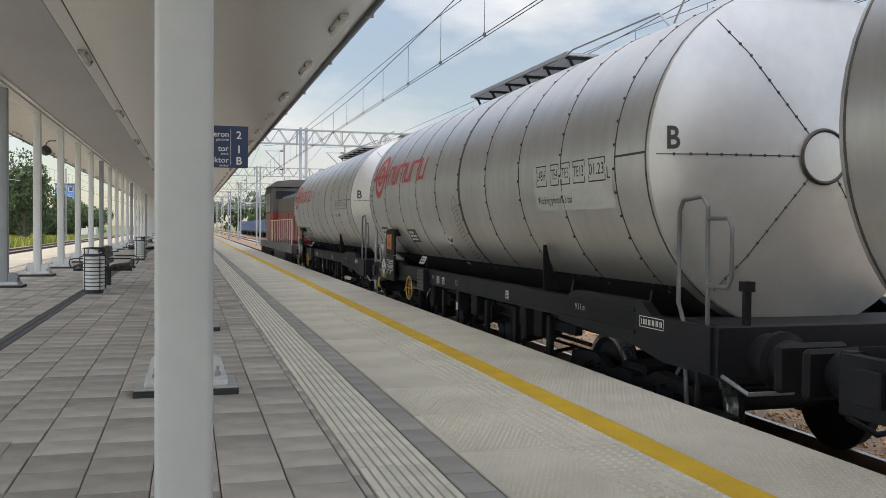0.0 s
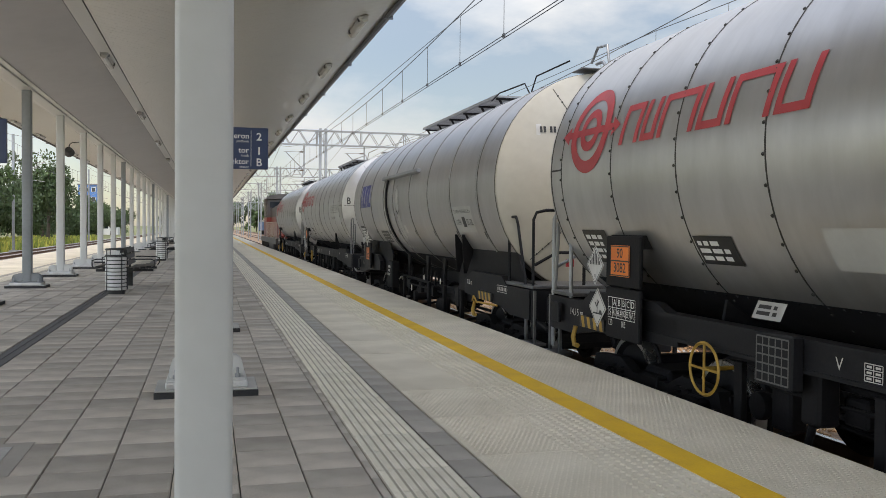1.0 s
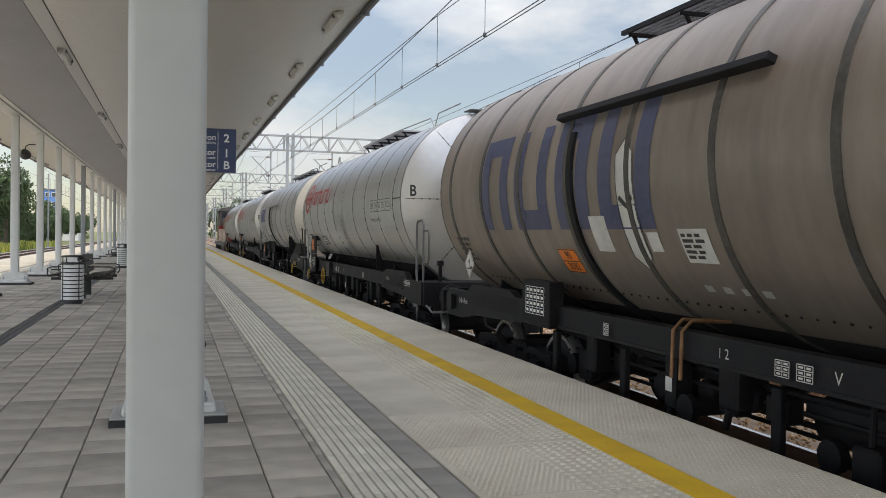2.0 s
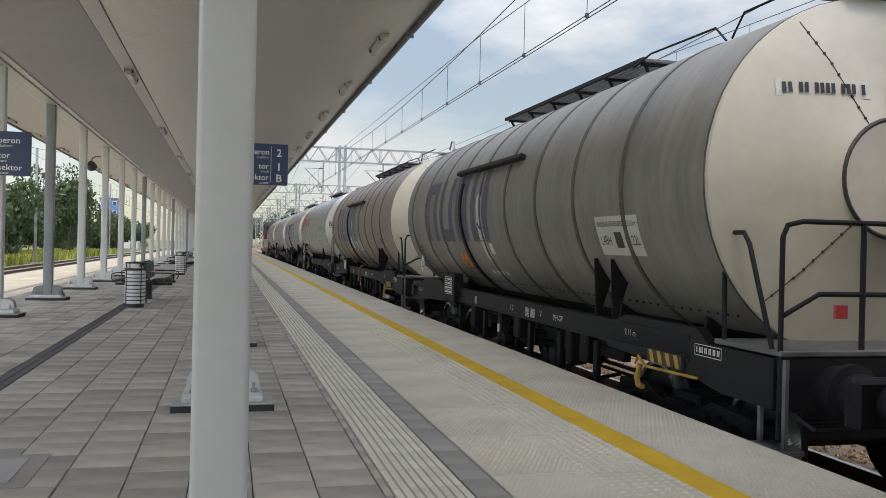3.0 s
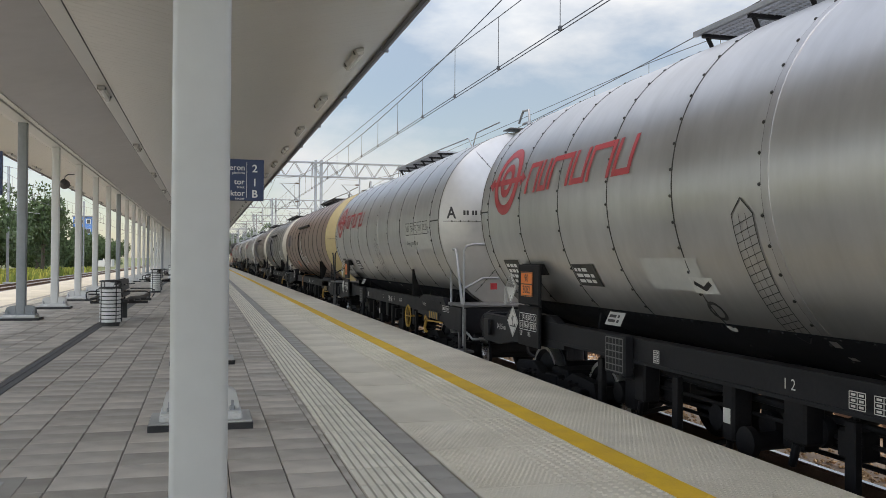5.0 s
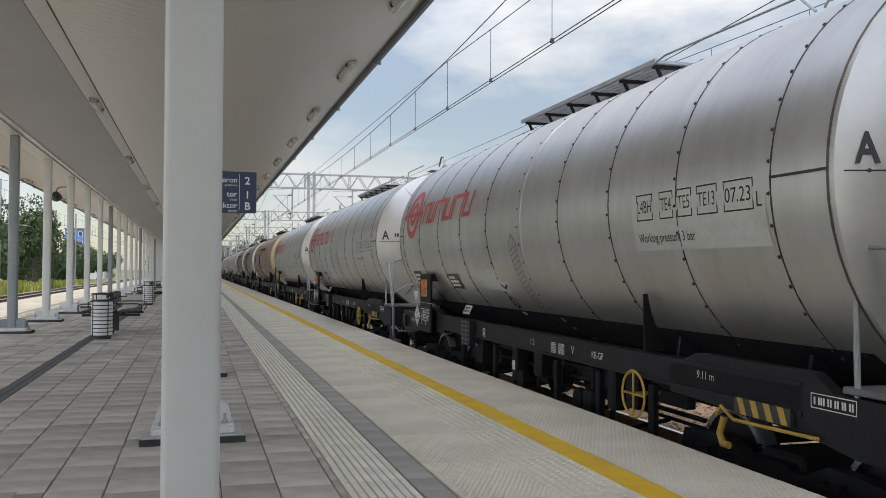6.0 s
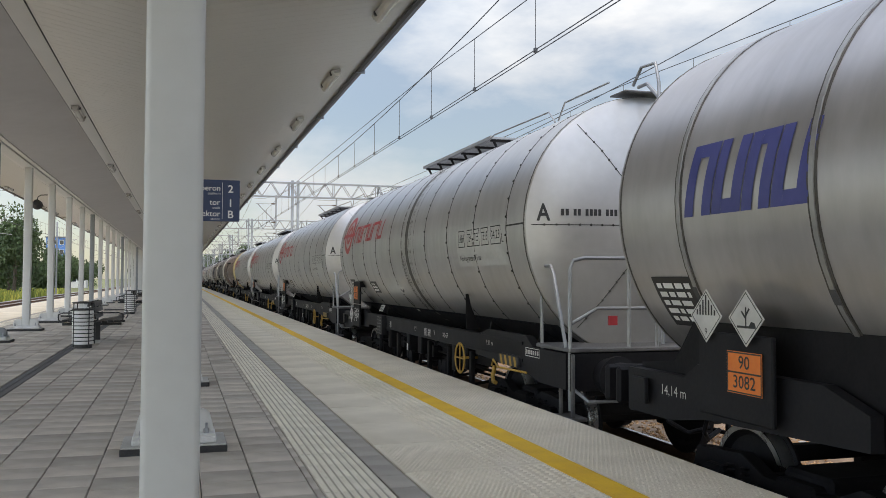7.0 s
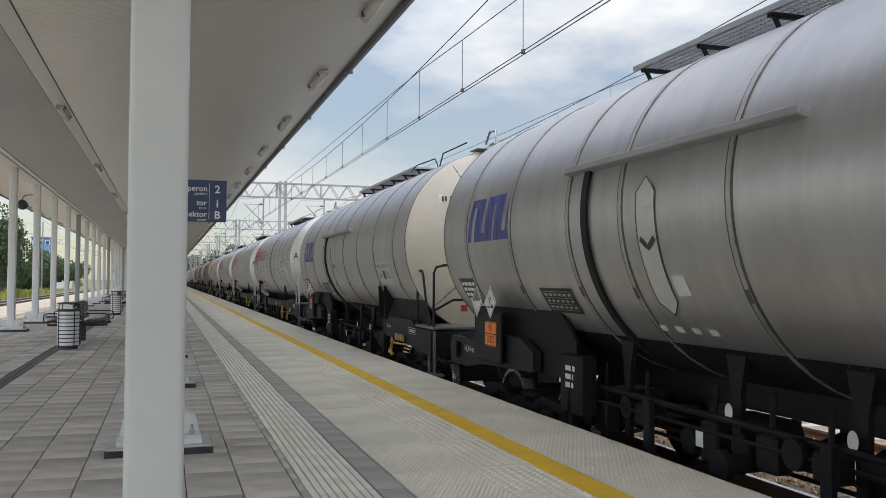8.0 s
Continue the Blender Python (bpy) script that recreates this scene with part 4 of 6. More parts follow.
def hopper_wagon(x, y):
    w = thing("freight_wagon", "parked blue open freight wagon far down the line", "freight wagon", pose(x, y, RAIL_Z), "parked freight wagons")
    part("body", Geo().box(-1.4, 1.4, -6.4, 6.4, 1.15, 3.2, 0.05), M["wagon_blue"], w)
    for k in range(9):
        part("stanchion", lambda: Geo().box(-1.47, -1.4, -0.07, 0.07, 1.1, 3.2), M["wagon_blue"], w, key="stanchion").location = (0, -6 + k * 1.5, 0)
    part("underframe", Geo().box(-1.2, 1.2, -6.8, 6.8, 0.8, 1.15), M["frame"], w)
    for k in (-5.4, -3.6, 3.6, 5.4):
        part("wheelset", lambda: Geo().lathe([(0, -0.75), (0.46, -0.75), (0.46, 0.75), (0, 0.75)], Matrix.Translation((0, 0, 0.46)) @ ALONG_X, 20), M["frame"], w, key="far_wheels").location = (0, k, 0)


for k in range(7):
    hopper_wagon(AXIS + 8.9, 150 + k * 14.0)


# ---------- tank wagons ----------
R, AX_Z = 1.55, 2.71          # tank radius and axis height over the rails
DISH = 0.33                   # bulge of the tank ends


def on_shell(u, v, off=0.004):
    """u metres along the wagon, v metres up round the shell from the axis level, on the platform side."""
    a = v / R
    return (-(R + off) * math.cos(a), u, AX_Z + (R + off) * math.sin(a))


def wrap(g, y, v, off=0.005, slant=0.0):
    """Bends a flat outline (x right, y up) round the shell; its right runs to the wagon's rear."""
    g.v = [on_shell(y - (p[0] + slant * p[1]), v + p[1], off) for p in g.v]
    return g


def sheet(poly_w, poly_h, nv=6):
    """A flat grid of a rectangle, fine enough to bend."""
    g = Geo()
    vs = [(x, -poly_h / 2 + poly_h * j / nv, 0) for j in range(nv + 1) for x in (-poly_w / 2, poly_w / 2)]
    return g.add(vs, [(2 * j, 2 * j + 1, 2 * j + 3, 2 * j + 2) for j in range(nv)])


def band(outer, inner):
    """A strip between two outlines of equal count."""
    n = len(outer)
    return Geo().add([(x, y, 0) for x, y in outer] + [(x, y, 0) for x, y in inner], [(i, (i + 1) % n, n + (i + 1) % n, n + i) for i in range(n)])


def ellipse(rx, ry, n=40, cx=0, cy=0):
    return [(cx + rx * math.cos(2 * math.pi * k / n), cy + ry * math.sin(2 * math.pi * k / n)) for k in range(n)]


def stroke(pts, w, n=4):
    """A thick flat line along the points."""
    fine = []
    for a, b in zip(pts, pts[1:]):
        fine += [Vector(a).lerp(Vector(b), k / n) for k in range(n)]
    fine.append(Vector(pts[-1]))
    vs = []
    for i, p in enumerate(fine):
        d = (fine[min(i + 1, len(fine) - 1)] - fine[max(i - 1, 0)]).normalized()
        s = Vector((-d.y, d.x)) * w / 2
        vs += [(p.x + s.x, p.y + s.y, 0), (p.x - s.x, p.y - s.y, 0)]
    return Geo().add(vs, [(2 * i, 2 * i + 1, 2 * i + 3, 2 * i + 2) for i in range(len(fine) - 1)])


def ring_mark(s):
    g = band(ellipse(0.46 * s, 0.46 * s), ellipse(0.33 * s, 0.33 * s))
    for e in (band(ellipse(0.23 * s, 0.23 * s), ellipse(0.13 * s, 0.13 * s)), stroke([(-0.62 * s, -0.02), (0.62 * s, -0.02)], 0.075 * s, 10)):
        g.add(e.v, e.f)
    for sg in (-1, 1):
        g.add([(sg * 0.52 * s, -0.12 * s, 0), (sg * 0.70 * s, -0.02 * s, 0), (sg * 0.52 * s, 0.08 * s, 0)], [(0, 1, 2)])
    return g


def mark_piece(w, h, t, up):
    """One plain piece of a word mark: two bars and a bridge at the top or the foot."""
    g = stroke([(-w / 2 + t / 2, -h / 2), (-w / 2 + t / 2, h / 2)], t, 8)
    bridge = h / 2 - t * 0.45 if up else -h / 2 + t * 0.45
    for e in (stroke([(w / 2 - t / 2, -h / 2), (w / 2 - t / 2, h / 2)], t, 8), stroke([(-w / 2 + t, bridge), (w / 2 - t, bridge)], t * 0.9, 3)):
        g.add(e.v, e.f)
    return g


def lay_mark(tank, y, v, widths, h, t, gap, mat, label, slant):
    """A row of such frames along the shell, its middle at y."""
    x = -(sum(widths) + gap * (len(widths) - 1)) / 2
    for k, w in enumerate(widths):
        part("mark_piece", lambda: wrap(mark_piece(w, h, t, k % 2 == 0), y - x - w / 2, v, slant=slant), mat, tank, label, smooth=None, key=("mark", round(y - x, 3), v, w, h))
        x += w + gap


def ring_band(y, w, h, r=R):
    """A hoop round the tank."""
    return Geo().lathe([(r - 0.002, y - w / 2), (r + h, y - w / 2 + 0.004), (r + h, y + w / 2 - 0.004), (r - 0.002, y + w / 2)], Matrix.Translation((0, 0, AX_Z)) @ ALONG_Y, 56)


def end_cap(y, way, disc=0.48):
    prof = [(R, 0), (R - 0.004, 0.035), (R - 0.05, 0.055), (1.1, 0.195), (disc + 0.02, DISH - 0.025), (disc, DISH - 0.005), (0.0, DISH)]
    return Geo().lathe([(r, y + way * h) for r, h in prof], Matrix.Translation((0, 0, AX_Z)) @ ALONG_Y, 56)


def on_end(g, ra, disc, cx, cz, off=0.006):
    """Lays a flat outline on the rear end sheet of a tank."""
    prof = [(0.0, DISH), (disc, DISH - 0.005), (disc + 0.02, DISH - 0.025), (1.1, 0.195), (R - 0.05, 0.055), (R, 0.0)]
    out = []
    for p in g.v:
        x, z = p[0] + cx, p[1] + cz
        r, h = math.hypot(x, z), 0.0
        for (r0, h0), (r1, h1) in zip(prof, prof[1:]):
            if r0 <= r <= r1:
                h = h0 + (h1 - h0) * (r - r0) / (r1 - r0)
        out.append((x, ra - h - off, AX_Z + z))
    g.v = out
    return g


def rivet(g, p, n, r=0.012):
    m = Matrix.Translation(p) @ Vector(n).to_track_quat("Z", "Y").to_matrix().to_4x4()
    return g.lathe([(r, -0.003), (r * 0.7, 0.006), (0.0, 0.008)], m, 5)


def end_seams(y, way, n, flat_line, disc):
    """Radial seams and rivets of an end sheet."""
    g = Geo()
    m = Matrix.Translation((0, y, AX_Z))
    angles = [radians(a) for a in ((180, 0) if flat_line else ())] + [radians(a) for a in n]
    for a in angles:
        pts = [(r * math.cos(a), way * h, r * math.sin(a)) for r, h in ((disc + 0.03, DISH - 0.024), (1.1, 0.197), (1.49, 0.060))]
        g.tube([m @ Vector(p) for p in pts], 0.0045, 4)
        for k in range(9):
            r = disc + 0.08 + k * (1.40 - disc) / 9
            h = (DISH - 0.025) + (0.195 - DISH + 0.025) * (r - disc) / (1.1 - disc) if r < 1.1 else 0.195 - 0.14 * (r - 1.1) / 0.4
            rivet(g, m @ Vector((r * math.cos(a), way * (h + 0.006), r * math.sin(a))), (0, way, 0), 0.016)
    for k in range(28):
        a = 2 * math.pi * k / 28
        rivet(g, m @ Vector(((disc + 0.01) * math.cos(a), way * (DISH - 0.004), (disc + 0.01) * math.sin(a))), (0, way, 0), 0.015)
    g.lathe([(disc - 0.008, way * (DISH - 0.003)), (disc + 0.01, way * (DISH + 0.007)), (disc + 0.028, way * (DISH - 0.012))], m @ Matrix.Translation((0, 0, 0)) @ ALONG_Y, 40)
    return g


def ring_rivets(y):
    g = Geo()
    for k in range(44):
        a = 2 * math.pi * (k + 0.4) / 44
        p = Vector((R * math.cos(a), y, AX_Z + R * math.sin(a)))
        rivet(g, p + Vector((math.cos(a), 0, math.sin(a))) * 0.004, (math.cos(a), 0, math.sin(a)), 0.0165)
    return g


def wheel_geo():
    g = Geo().lathe([(0.0, -0.06), (0.11, -0.075), (0.13, -0.03), (0.36, -0.01), (0.40, -0.055), (0.455, -0.055), (0.462, 0.06), (0.492, 0.075), (0.49, 0.10), (0.40, 0.10), (0.36, 0.04), (0.13, 0.05), (0.0, 0.06)], Matrix.Translation((-0.765, 0, 0)) @ ALONG_X, 40)
    g.lathe([(0.0, 0.06), (0.11, 0.075), (0.13, 0.03), (0.36, 0.01), (0.40, 0.055), (0.455, 0.055), (0.462, -0.06), (0.492, -0.075), (0.49, -0.10), (0.40, -0.10), (0.36, -0.04), (0.0, -0.06)], Matrix.Translation((0.765, 0, 0)) @ ALONG_X, 40)
    return g.tube([(-1.05, 0, 0), (1.05, 0, 0)], 0.075, 16)


WHEELS = []


def bogie(parent, y):
    b = part("bogie_frame", lambda: bogie_frame(), M["frame"], parent, key="bogie_frame")
    b.location = (0, y, 0)
    for s in (-1, 1):
        for dy in (-0.9, 0.9):
            part("axle_box", lambda: Geo().box(-0.12, 0.12, -0.14, 0.14, -0.15, 0.15, 0.03).lathe([(0, -0.16), (0.10, -0.15), (0.10, -0.1)], ALONG_X, 16), M["frame_grey"], b, key="axle_box").location = (s * 1.06, dy, 0.46)
            part("spring", lambda: spring_geo(), M["frame"], b, key="spring").location = (s * 1.06, dy + (0.24 if dy < 0 else -0.24), 0.44)
    for dy in (-0.9, 0.9):
        w = part("wheelset", wheel_geo, M["frame"], parent, key="wheelset")
        w.location = (0, y + dy, 0.46)
        rim = part("wheel_rim", lambda: Geo().lathe([(0.405, -0.822), (0.452, -0.822), (0.4635, -0.80), (0.464, -0.70)], ALONG_X, 40), M["bare_steel"], w, key="wheel_rim")
        WHEELS.append((w, y + dy))
    return b


def spring_geo():
    g = Geo()
    for dy in (-0.09, 0.09):
        pts = [(0.055 * math.cos(k * 0.9), dy + 0.055 * math.sin(k * 0.9), -0.02 + k * 0.0068) for k in range(36)]
        g.tube(pts, 0.014, 5)
    return g.box(-0.08, 0.08, -0.17, 0.17, -0.05, -0.02, 0.01)


def bogie_frame():
    g = Geo()
    for s in (-1, 1):
        prof = [(-1.28, 0.52), (-1.22, 0.70), (-0.62, 0.74), (-0.35, 0.62), (0.35, 0.62), (0.62, 0.74), (1.22, 0.70), (1.28, 0.52), (1.12, 0.52), (1.08, 0.60), (0.72, 0.60), (0.66, 0.42), (0.34, 0.32), (-0.34, 0.32), (-0.66, 0.42), (-0.72, 0.60), (-1.08, 0.60), (-1.12, 0.52)]
        m = Matrix.Translation((s * 1.03 - 0.06, 0, 0)) @ Matrix.Rotation(radians(90), 4, "Y") @ Matrix.Rotation(radians(90), 4, "Z")
        g.prism(prof, m, 0.12)
        g.box(s * 1.03 - 0.08, s * 1.03 + 0.08, -0.2, 0.2, 0.5, 0.66, 0.02)
        g.box(s * 1.12 - 0.02, s * 1.12 + 0.02, -1.2, 1.2, 0.20, 0.25, 0.01)
        for dy in (-1.2, -0.4, 0.4, 1.2):
            g.box(s * 1.12 - 0.02, s * 1.12 + 0.02, dy - 0.03, dy + 0.03, 0.22, 0.55)
    g.box(-1.0, 1.0, -0.25, 0.25, 0.45, 0.72, 0.03)
    for dy in (-1.2, 1.2):
        g.box(-1.0, 1.0, dy - 0.06, dy + 0.06, 0.52, 0.66, 0.01)
    for dy in (-0.42, 0.42):
        g.box(-0.95, -0.62, dy - 0.06, dy + 0.06, 0.25, 0.62, 0.02).box(0.62, 0.95, dy - 0.06, dy + 0.06, 0.25, 0.62, 0.02)
    return g


def buffer_geo(way):
    m = Matrix.Rotation(radians(-90 * way), 4, "X")
    return Geo().box(-0.25, 0.25, -0.012, 0.012, -0.22, 0.22, 0.02).lathe([(0.19, 0.0), (0.19, 0.20), (0.225, 0.21), (0.225, 0.27), (0.19, 0.28), (0.165, 0.29), (0.165, 0.52), (0, 0.53)], m, 28).box(-0.31, 0.31, min(way * 0.52, way * 0.60), max(way * 0.52, way * 0.60), -0.18, 0.18, 0.03)


def board_table(w, h, rows, cols, line=0.006):
    """A ruled white grid and small figures' bars on a plate, flat."""
    g = Geo()
    for k in range(rows + 1):
        y = -h / 2 + h * k / rows
        g.box(-w / 2, w / 2, y - line / 2, y + line / 2, 0, 0.001)
    for k in range(cols + 1):
        x = -w / 2 + w * k / cols
        g.box(x - line / 2, x + line / 2, -h / 2, h / 2, 0, 0.001)
    for r in range(rows):
        for c in range(cols):
            cx, cy = -w / 2 + (c + 0.5) * w / cols, -h / 2 + (r + 0.5) * h / rows
            g.box(cx - w / cols * 0.28, cx + w / cols * 0.28, cy - h / rows * 0.2, cy + h / rows * 0.2, 0, 0.001)
    return g


def load_table(w, h):
    """The load limit panel: letters, figures and rules."""
    g = Geo()
    cols = 6
    for k in range(3):
        y = -h / 2 + h * (k + 1) / 3
        g.add([(-w / 2, y - 0.003, 0), (w / 2, y - 0.003, 0), (w / 2, y + 0.003, 0), (-w / 2, y + 0.003, 0)], [(0, 1, 2, 3)])
    for k in range(cols + 1):
        x = -w / 2 + w * k / cols
        g.add([(x - 0.003, -h / 6, 0), (x + 0.003, -h / 6, 0), (x + 0.003, h / 2, 0), (x - 0.003, h / 2, 0)], [(0, 1, 2, 3)])
    rows = (("", "A", "B", "B", "C", "D"), ("S", "41.7", "48.4", "49.7", "59.7", "67.7"), ("120", "", "", "00.0", "", ""))
    for r, row in enumerate(rows):
        for c, wd in enumerate(row):
            if wd:
                t = text_geo(wd, h * 0.30)
                xs = [p[0] for p in t.v]
                k = min(1.0, (w / cols * 0.86) / (max(xs) - min(xs)))
                cx, cy = -w / 2 + (c + 0.5) * w / cols, h / 2 - (r + 0.5) * h / 3
                g.add([(p[0] * k + cx, p[1] + cy, 0) for p in t.v], t.f)
    return g


def facing(x, y, z, tilt=0.0):
    """A pose whose x runs to the wagon's rear and whose z faces the platform."""
    return Matrix.Translation((x, y, z)) @ Matrix.Rotation(radians(-90), 4, "Z") @ Matrix.Rotation(radians(90 - tilt), 4, "X")


def diamond_plate(parent, y, z, x, mark):
    m = facing(x, y, z)
    d = part("hazard_diamond", Geo().prism([(0, -0.20), (0.20, 0), (0, 0.20), (-0.20, 0)], m, 0.004), M["label_white"], parent, "white diamond hazard placard", smooth=None)
    part("border", laid(band([(0, -0.185), (0.185, 0), (0, 0.185), (-0.185, 0)], [(0, -0.175), (0.175, 0), (0, 0.175), (-0.175, 0)]), m @ Matrix.Translation((0, 0, 0.0055))), M["black"], d, smooth=None)
    g = Geo()
    if mark == "stripes":
        for k in range(7):
            cx = -0.11 + k * 0.0367
            g.box(cx - 0.009, cx + 0.009, 0.005, 0.165 - abs(cx) - 0.01, 0, 0.001)
        t = text_geo("9", 0.07)
        g.add([(p[0], p[1] - 0.12, 0) for p in t.v], t.f)
    else:
        for a, b in (((0.0, -0.07), (0.0, 0.08)), ((0.0, 0.0), (-0.05, 0.05)), ((0.0, 0.02), (0.04, 0.07)), ((-0.1, -0.06), (0.11, -0.06))):
            e = stroke([a, b], 0.016)
            g.add(e.v, e.f)
        e = [(0.03, -0.055), (0.06, -0.02), (0.10, -0.03), (0.11, -0.055)]
        g.add([(x2, y2, 0) for x2, y2 in e], [(0, 1, 2, 3)])
    part("symbol", laid(g, m @ Matrix.Translation((0, 0, 0.0055))), M["black"], d, smooth=None)


def orange_plate(parent, m, curved=None):
    """The 90 over 3082 hazard plate; curved gives its place on the shell."""
    lay = (lambda g, off: wrap(g, *curved, off)) if curved else (lambda g, off: laid(g, m @ Matrix.Translation((0, 0, off))))
    p = part("hazard_plate", lay(sheet(0.40, 0.30), 0.008), M["orange"], parent, "orange hazard number plate", smooth=None)
    g = band([(-0.195, -0.145), (0.195, -0.145), (0.195, 0.145), (-0.195, 0.145)], [(-0.185, -0.135), (0.185, -0.135), (0.185, 0.135), (-0.185, 0.135)])
    e = stroke([(-0.19, 0), (0.19, 0)], 0.012)
    g.add(e.v, e.f)
    for word, dy in (("90", 0.07), ("3082", -0.07)):
        t = text_geo(word, 0.13, 0.001)
        g.add([(q[0], q[1] + dy, 0) for q in t.v], t.f)
    part("lettering", lay(g, 0.0105), M["black"], p, smooth=None)


Spec = namedtuple("Spec", "maker shell end length logo strap end_letter date words")
E_, G_ = "seamed", "banded"
WAGONS = [
    Spec(E_, "silver", "white_end", 14.10, "red", "strap", "B", "01.23", "silver tank wagon with a red emblem and white end"),
    Spec(E_, "silver", "white_end", 14.10, "red", "strap", "B", "01.23", "silver tank wagon with a red emblem and riveted white end"),
    Spec(G_, "silver_grey", "cream_end", 14.10, "blue", "strap_light", "", "05.22", "grey banded tank wagon with blue block lettering and cream end"),
    Spec(E_, "silver", "white_end", 14.10, "red", "strap", "B", "07.23", "silver tank wagon with a red emblem and bright white end"),
    Spec(G_, "brown_grey", "cream_end", 14.10, "big_blue", "strap", "", "10.22", "brown sooty tank wagon with very large blue block lettering"),
    Spec(G_, "ribbed_grey", "cream_end", 14.10, "big_dark", "strap", "", "10.22", "sooty grey tank wagon with faded large lettering and cream end"),
    Spec(G_, "brown", "yellow_end", 15.95, "dark", "strap", "", "10.22", "long brown grimy tank wagon with a dull yellow end"),
    Spec(E_, "silver", "white_end", 14.10, "red", "strap", "A", "05.23", "silver tank wagon with a red emblem and white end"),
    Spec(E_, "silver", "white_end", 14.10, "red", "strap", "A", "07.23", "silver tank wagon with a red emblem and white end"),
    Spec(E_, "silver", "white_end", 14.10, "red", "strap", "A", "07.23", "silver tank wagon with a red emblem and white end"),
    Spec(E_, "silver", "white_end", 14.10, "red", "strap", "A", "04.23", "silver tank wagon with a red emblem and a rusty belt"),
    Spec(G_, "silver_grey", "cream_end", 14.10, "blue", "strap_light", "", "09.22", "grey banded tank wagon with blue block lettering and cream end"),
    Spec(G_, "silver_grey", "cream_end", 14.10, "blue", "strap_light", "", "09.22", "light grey banded tank wagon with blue block lettering"),
]


def tank_wagon(n, sp):
    L = sp.length
    ra, fr = -L / 2 + (1.46 if sp.shell == "silver_grey" else 1.30), L / 2 - 1.02      # rear and front rims of the tank
    seamed = sp.maker == E_
    rim = fr if seamed else fr + 0.22
    clean = sp.shell in ("silver", "silver_grey")
    w = thing("tank_wagon", sp.words, "tank wagon", group="wagons of the freight train")
    shell_m = M[sp.shell]
    disc = 0.22 if seamed else 0.48
    open_frame = sp.shell == "silver_grey"      # a self-supporting tank without side sills
    plain_end = sp.end_letter == "B"      # the end without a brakeman's platform
    tank = part("tank", lambda: Geo().lathe([(R, ra), (R, rim)], Matrix.Translation((0, 0, AX_Z)) @ ALONG_Y, 96), shell_m, w, key=("tank", L, seamed, ra))
    rear = part("rear_end", lambda: end_cap(ra, -1, disc), M[sp.end], w, key=("rear", L, disc, ra))
    front = part("front_end", lambda: end_cap(rim, 1), shell_m, w, key=("front", L, seamed))
    part("rim_band", lambda: ring_band(ra + 0.015, 0.024, 0.006), M["strap"], tank, key=("rimr", L, ra))
    part("rim_band", lambda: ring_band(rim - 0.015, 0.024, 0.006), M["strap"], tank, key=("rimf", L, seamed))
    part("end_seams", lambda: end_seams(ra, -1, (52, 128, -52, -128) if seamed else (60, 120, -45, -135), seamed or sp.end == "yellow_end", disc), M["seam"], rear, key=("seams", L, seamed, sp.end, ra))
    if seamed:
        for k in range(10):
            y = fr - 0.30 - 1.212 * k
            part("seam", lambda: ring_band(y, 0.020, 0.005), M["seam"], tank, key=("seam", k))
            tagged(part("rivets", lambda: ring_rivets(y + 0.025), M["seam"], tank, key=("rv", k)), kind="stuff")
        for s in ((ra, ra + 0.58), (fr - 0.30, fr)):
            part("seam", wrap(stroke([(-(s[1] - s[0]), 0), (0, 0)], 0.020), s[0], 0.02, 0.005), M["seam"], tank, smooth=None)
    else:
        stations = [0.48 + 1.247 * k for k in range(11 if L >= 15 else 9)] if sp.strap == "strap" else [0.94, 2.45, 3.96, 5.0, 6.53, 7.99, 9.49, 10.98]
        for k, station in enumerate(stations):
            y = rim - station
            part("band", lambda: ring_band(y, 0.085 if sp.strap == "strap" else 0.05, 0.012), M[sp.strap], tank, key=("band", k, L, sp.strap))
            if sp.strap != "strap":
                part("band_edge", lambda: ring_band(y + 0.036, 0.020, 0.007).lathe([(R, y - 0.048), (R + 0.007, y - 0.045), (R + 0.007, y - 0.027), (R, y - 0.025)], Matrix.Translation((0, 0, AX_Z)) @ ALONG_Y, 56), M["strap"], tank, key=("bande", k, L))
            part("buckle", lambda: wrap(sheet(0.06, 0.11, 3), y, -0.75, 0.017), M["dark_steel"], tank, smooth=None, key=("buckle", k, L, sp.strap))
    # dark lower saddle sheet over the frame, the underside's shade painted into it
    part("shield", lambda: shaded_sheet_geo(ra + 0.2, fr - 0.2, 84 if clean else 62), M["frame_grey"], w, key=("shield", L, clean, ra))
    tagged(part("shield_rivets", lambda: shield_rivets(ra + 0.3, fr - 0.3), M["frame_grey"], w, key=("sheetr", L, ra)), kind="stuff")

    # emblem
    if sp.logo == "red":
        part("emblem", lambda: wrap(ring_mark(0.98), fr - 0.95, 0.40), M["red_logo"], tank, "red ring emblem", smooth=None, key="emblem")
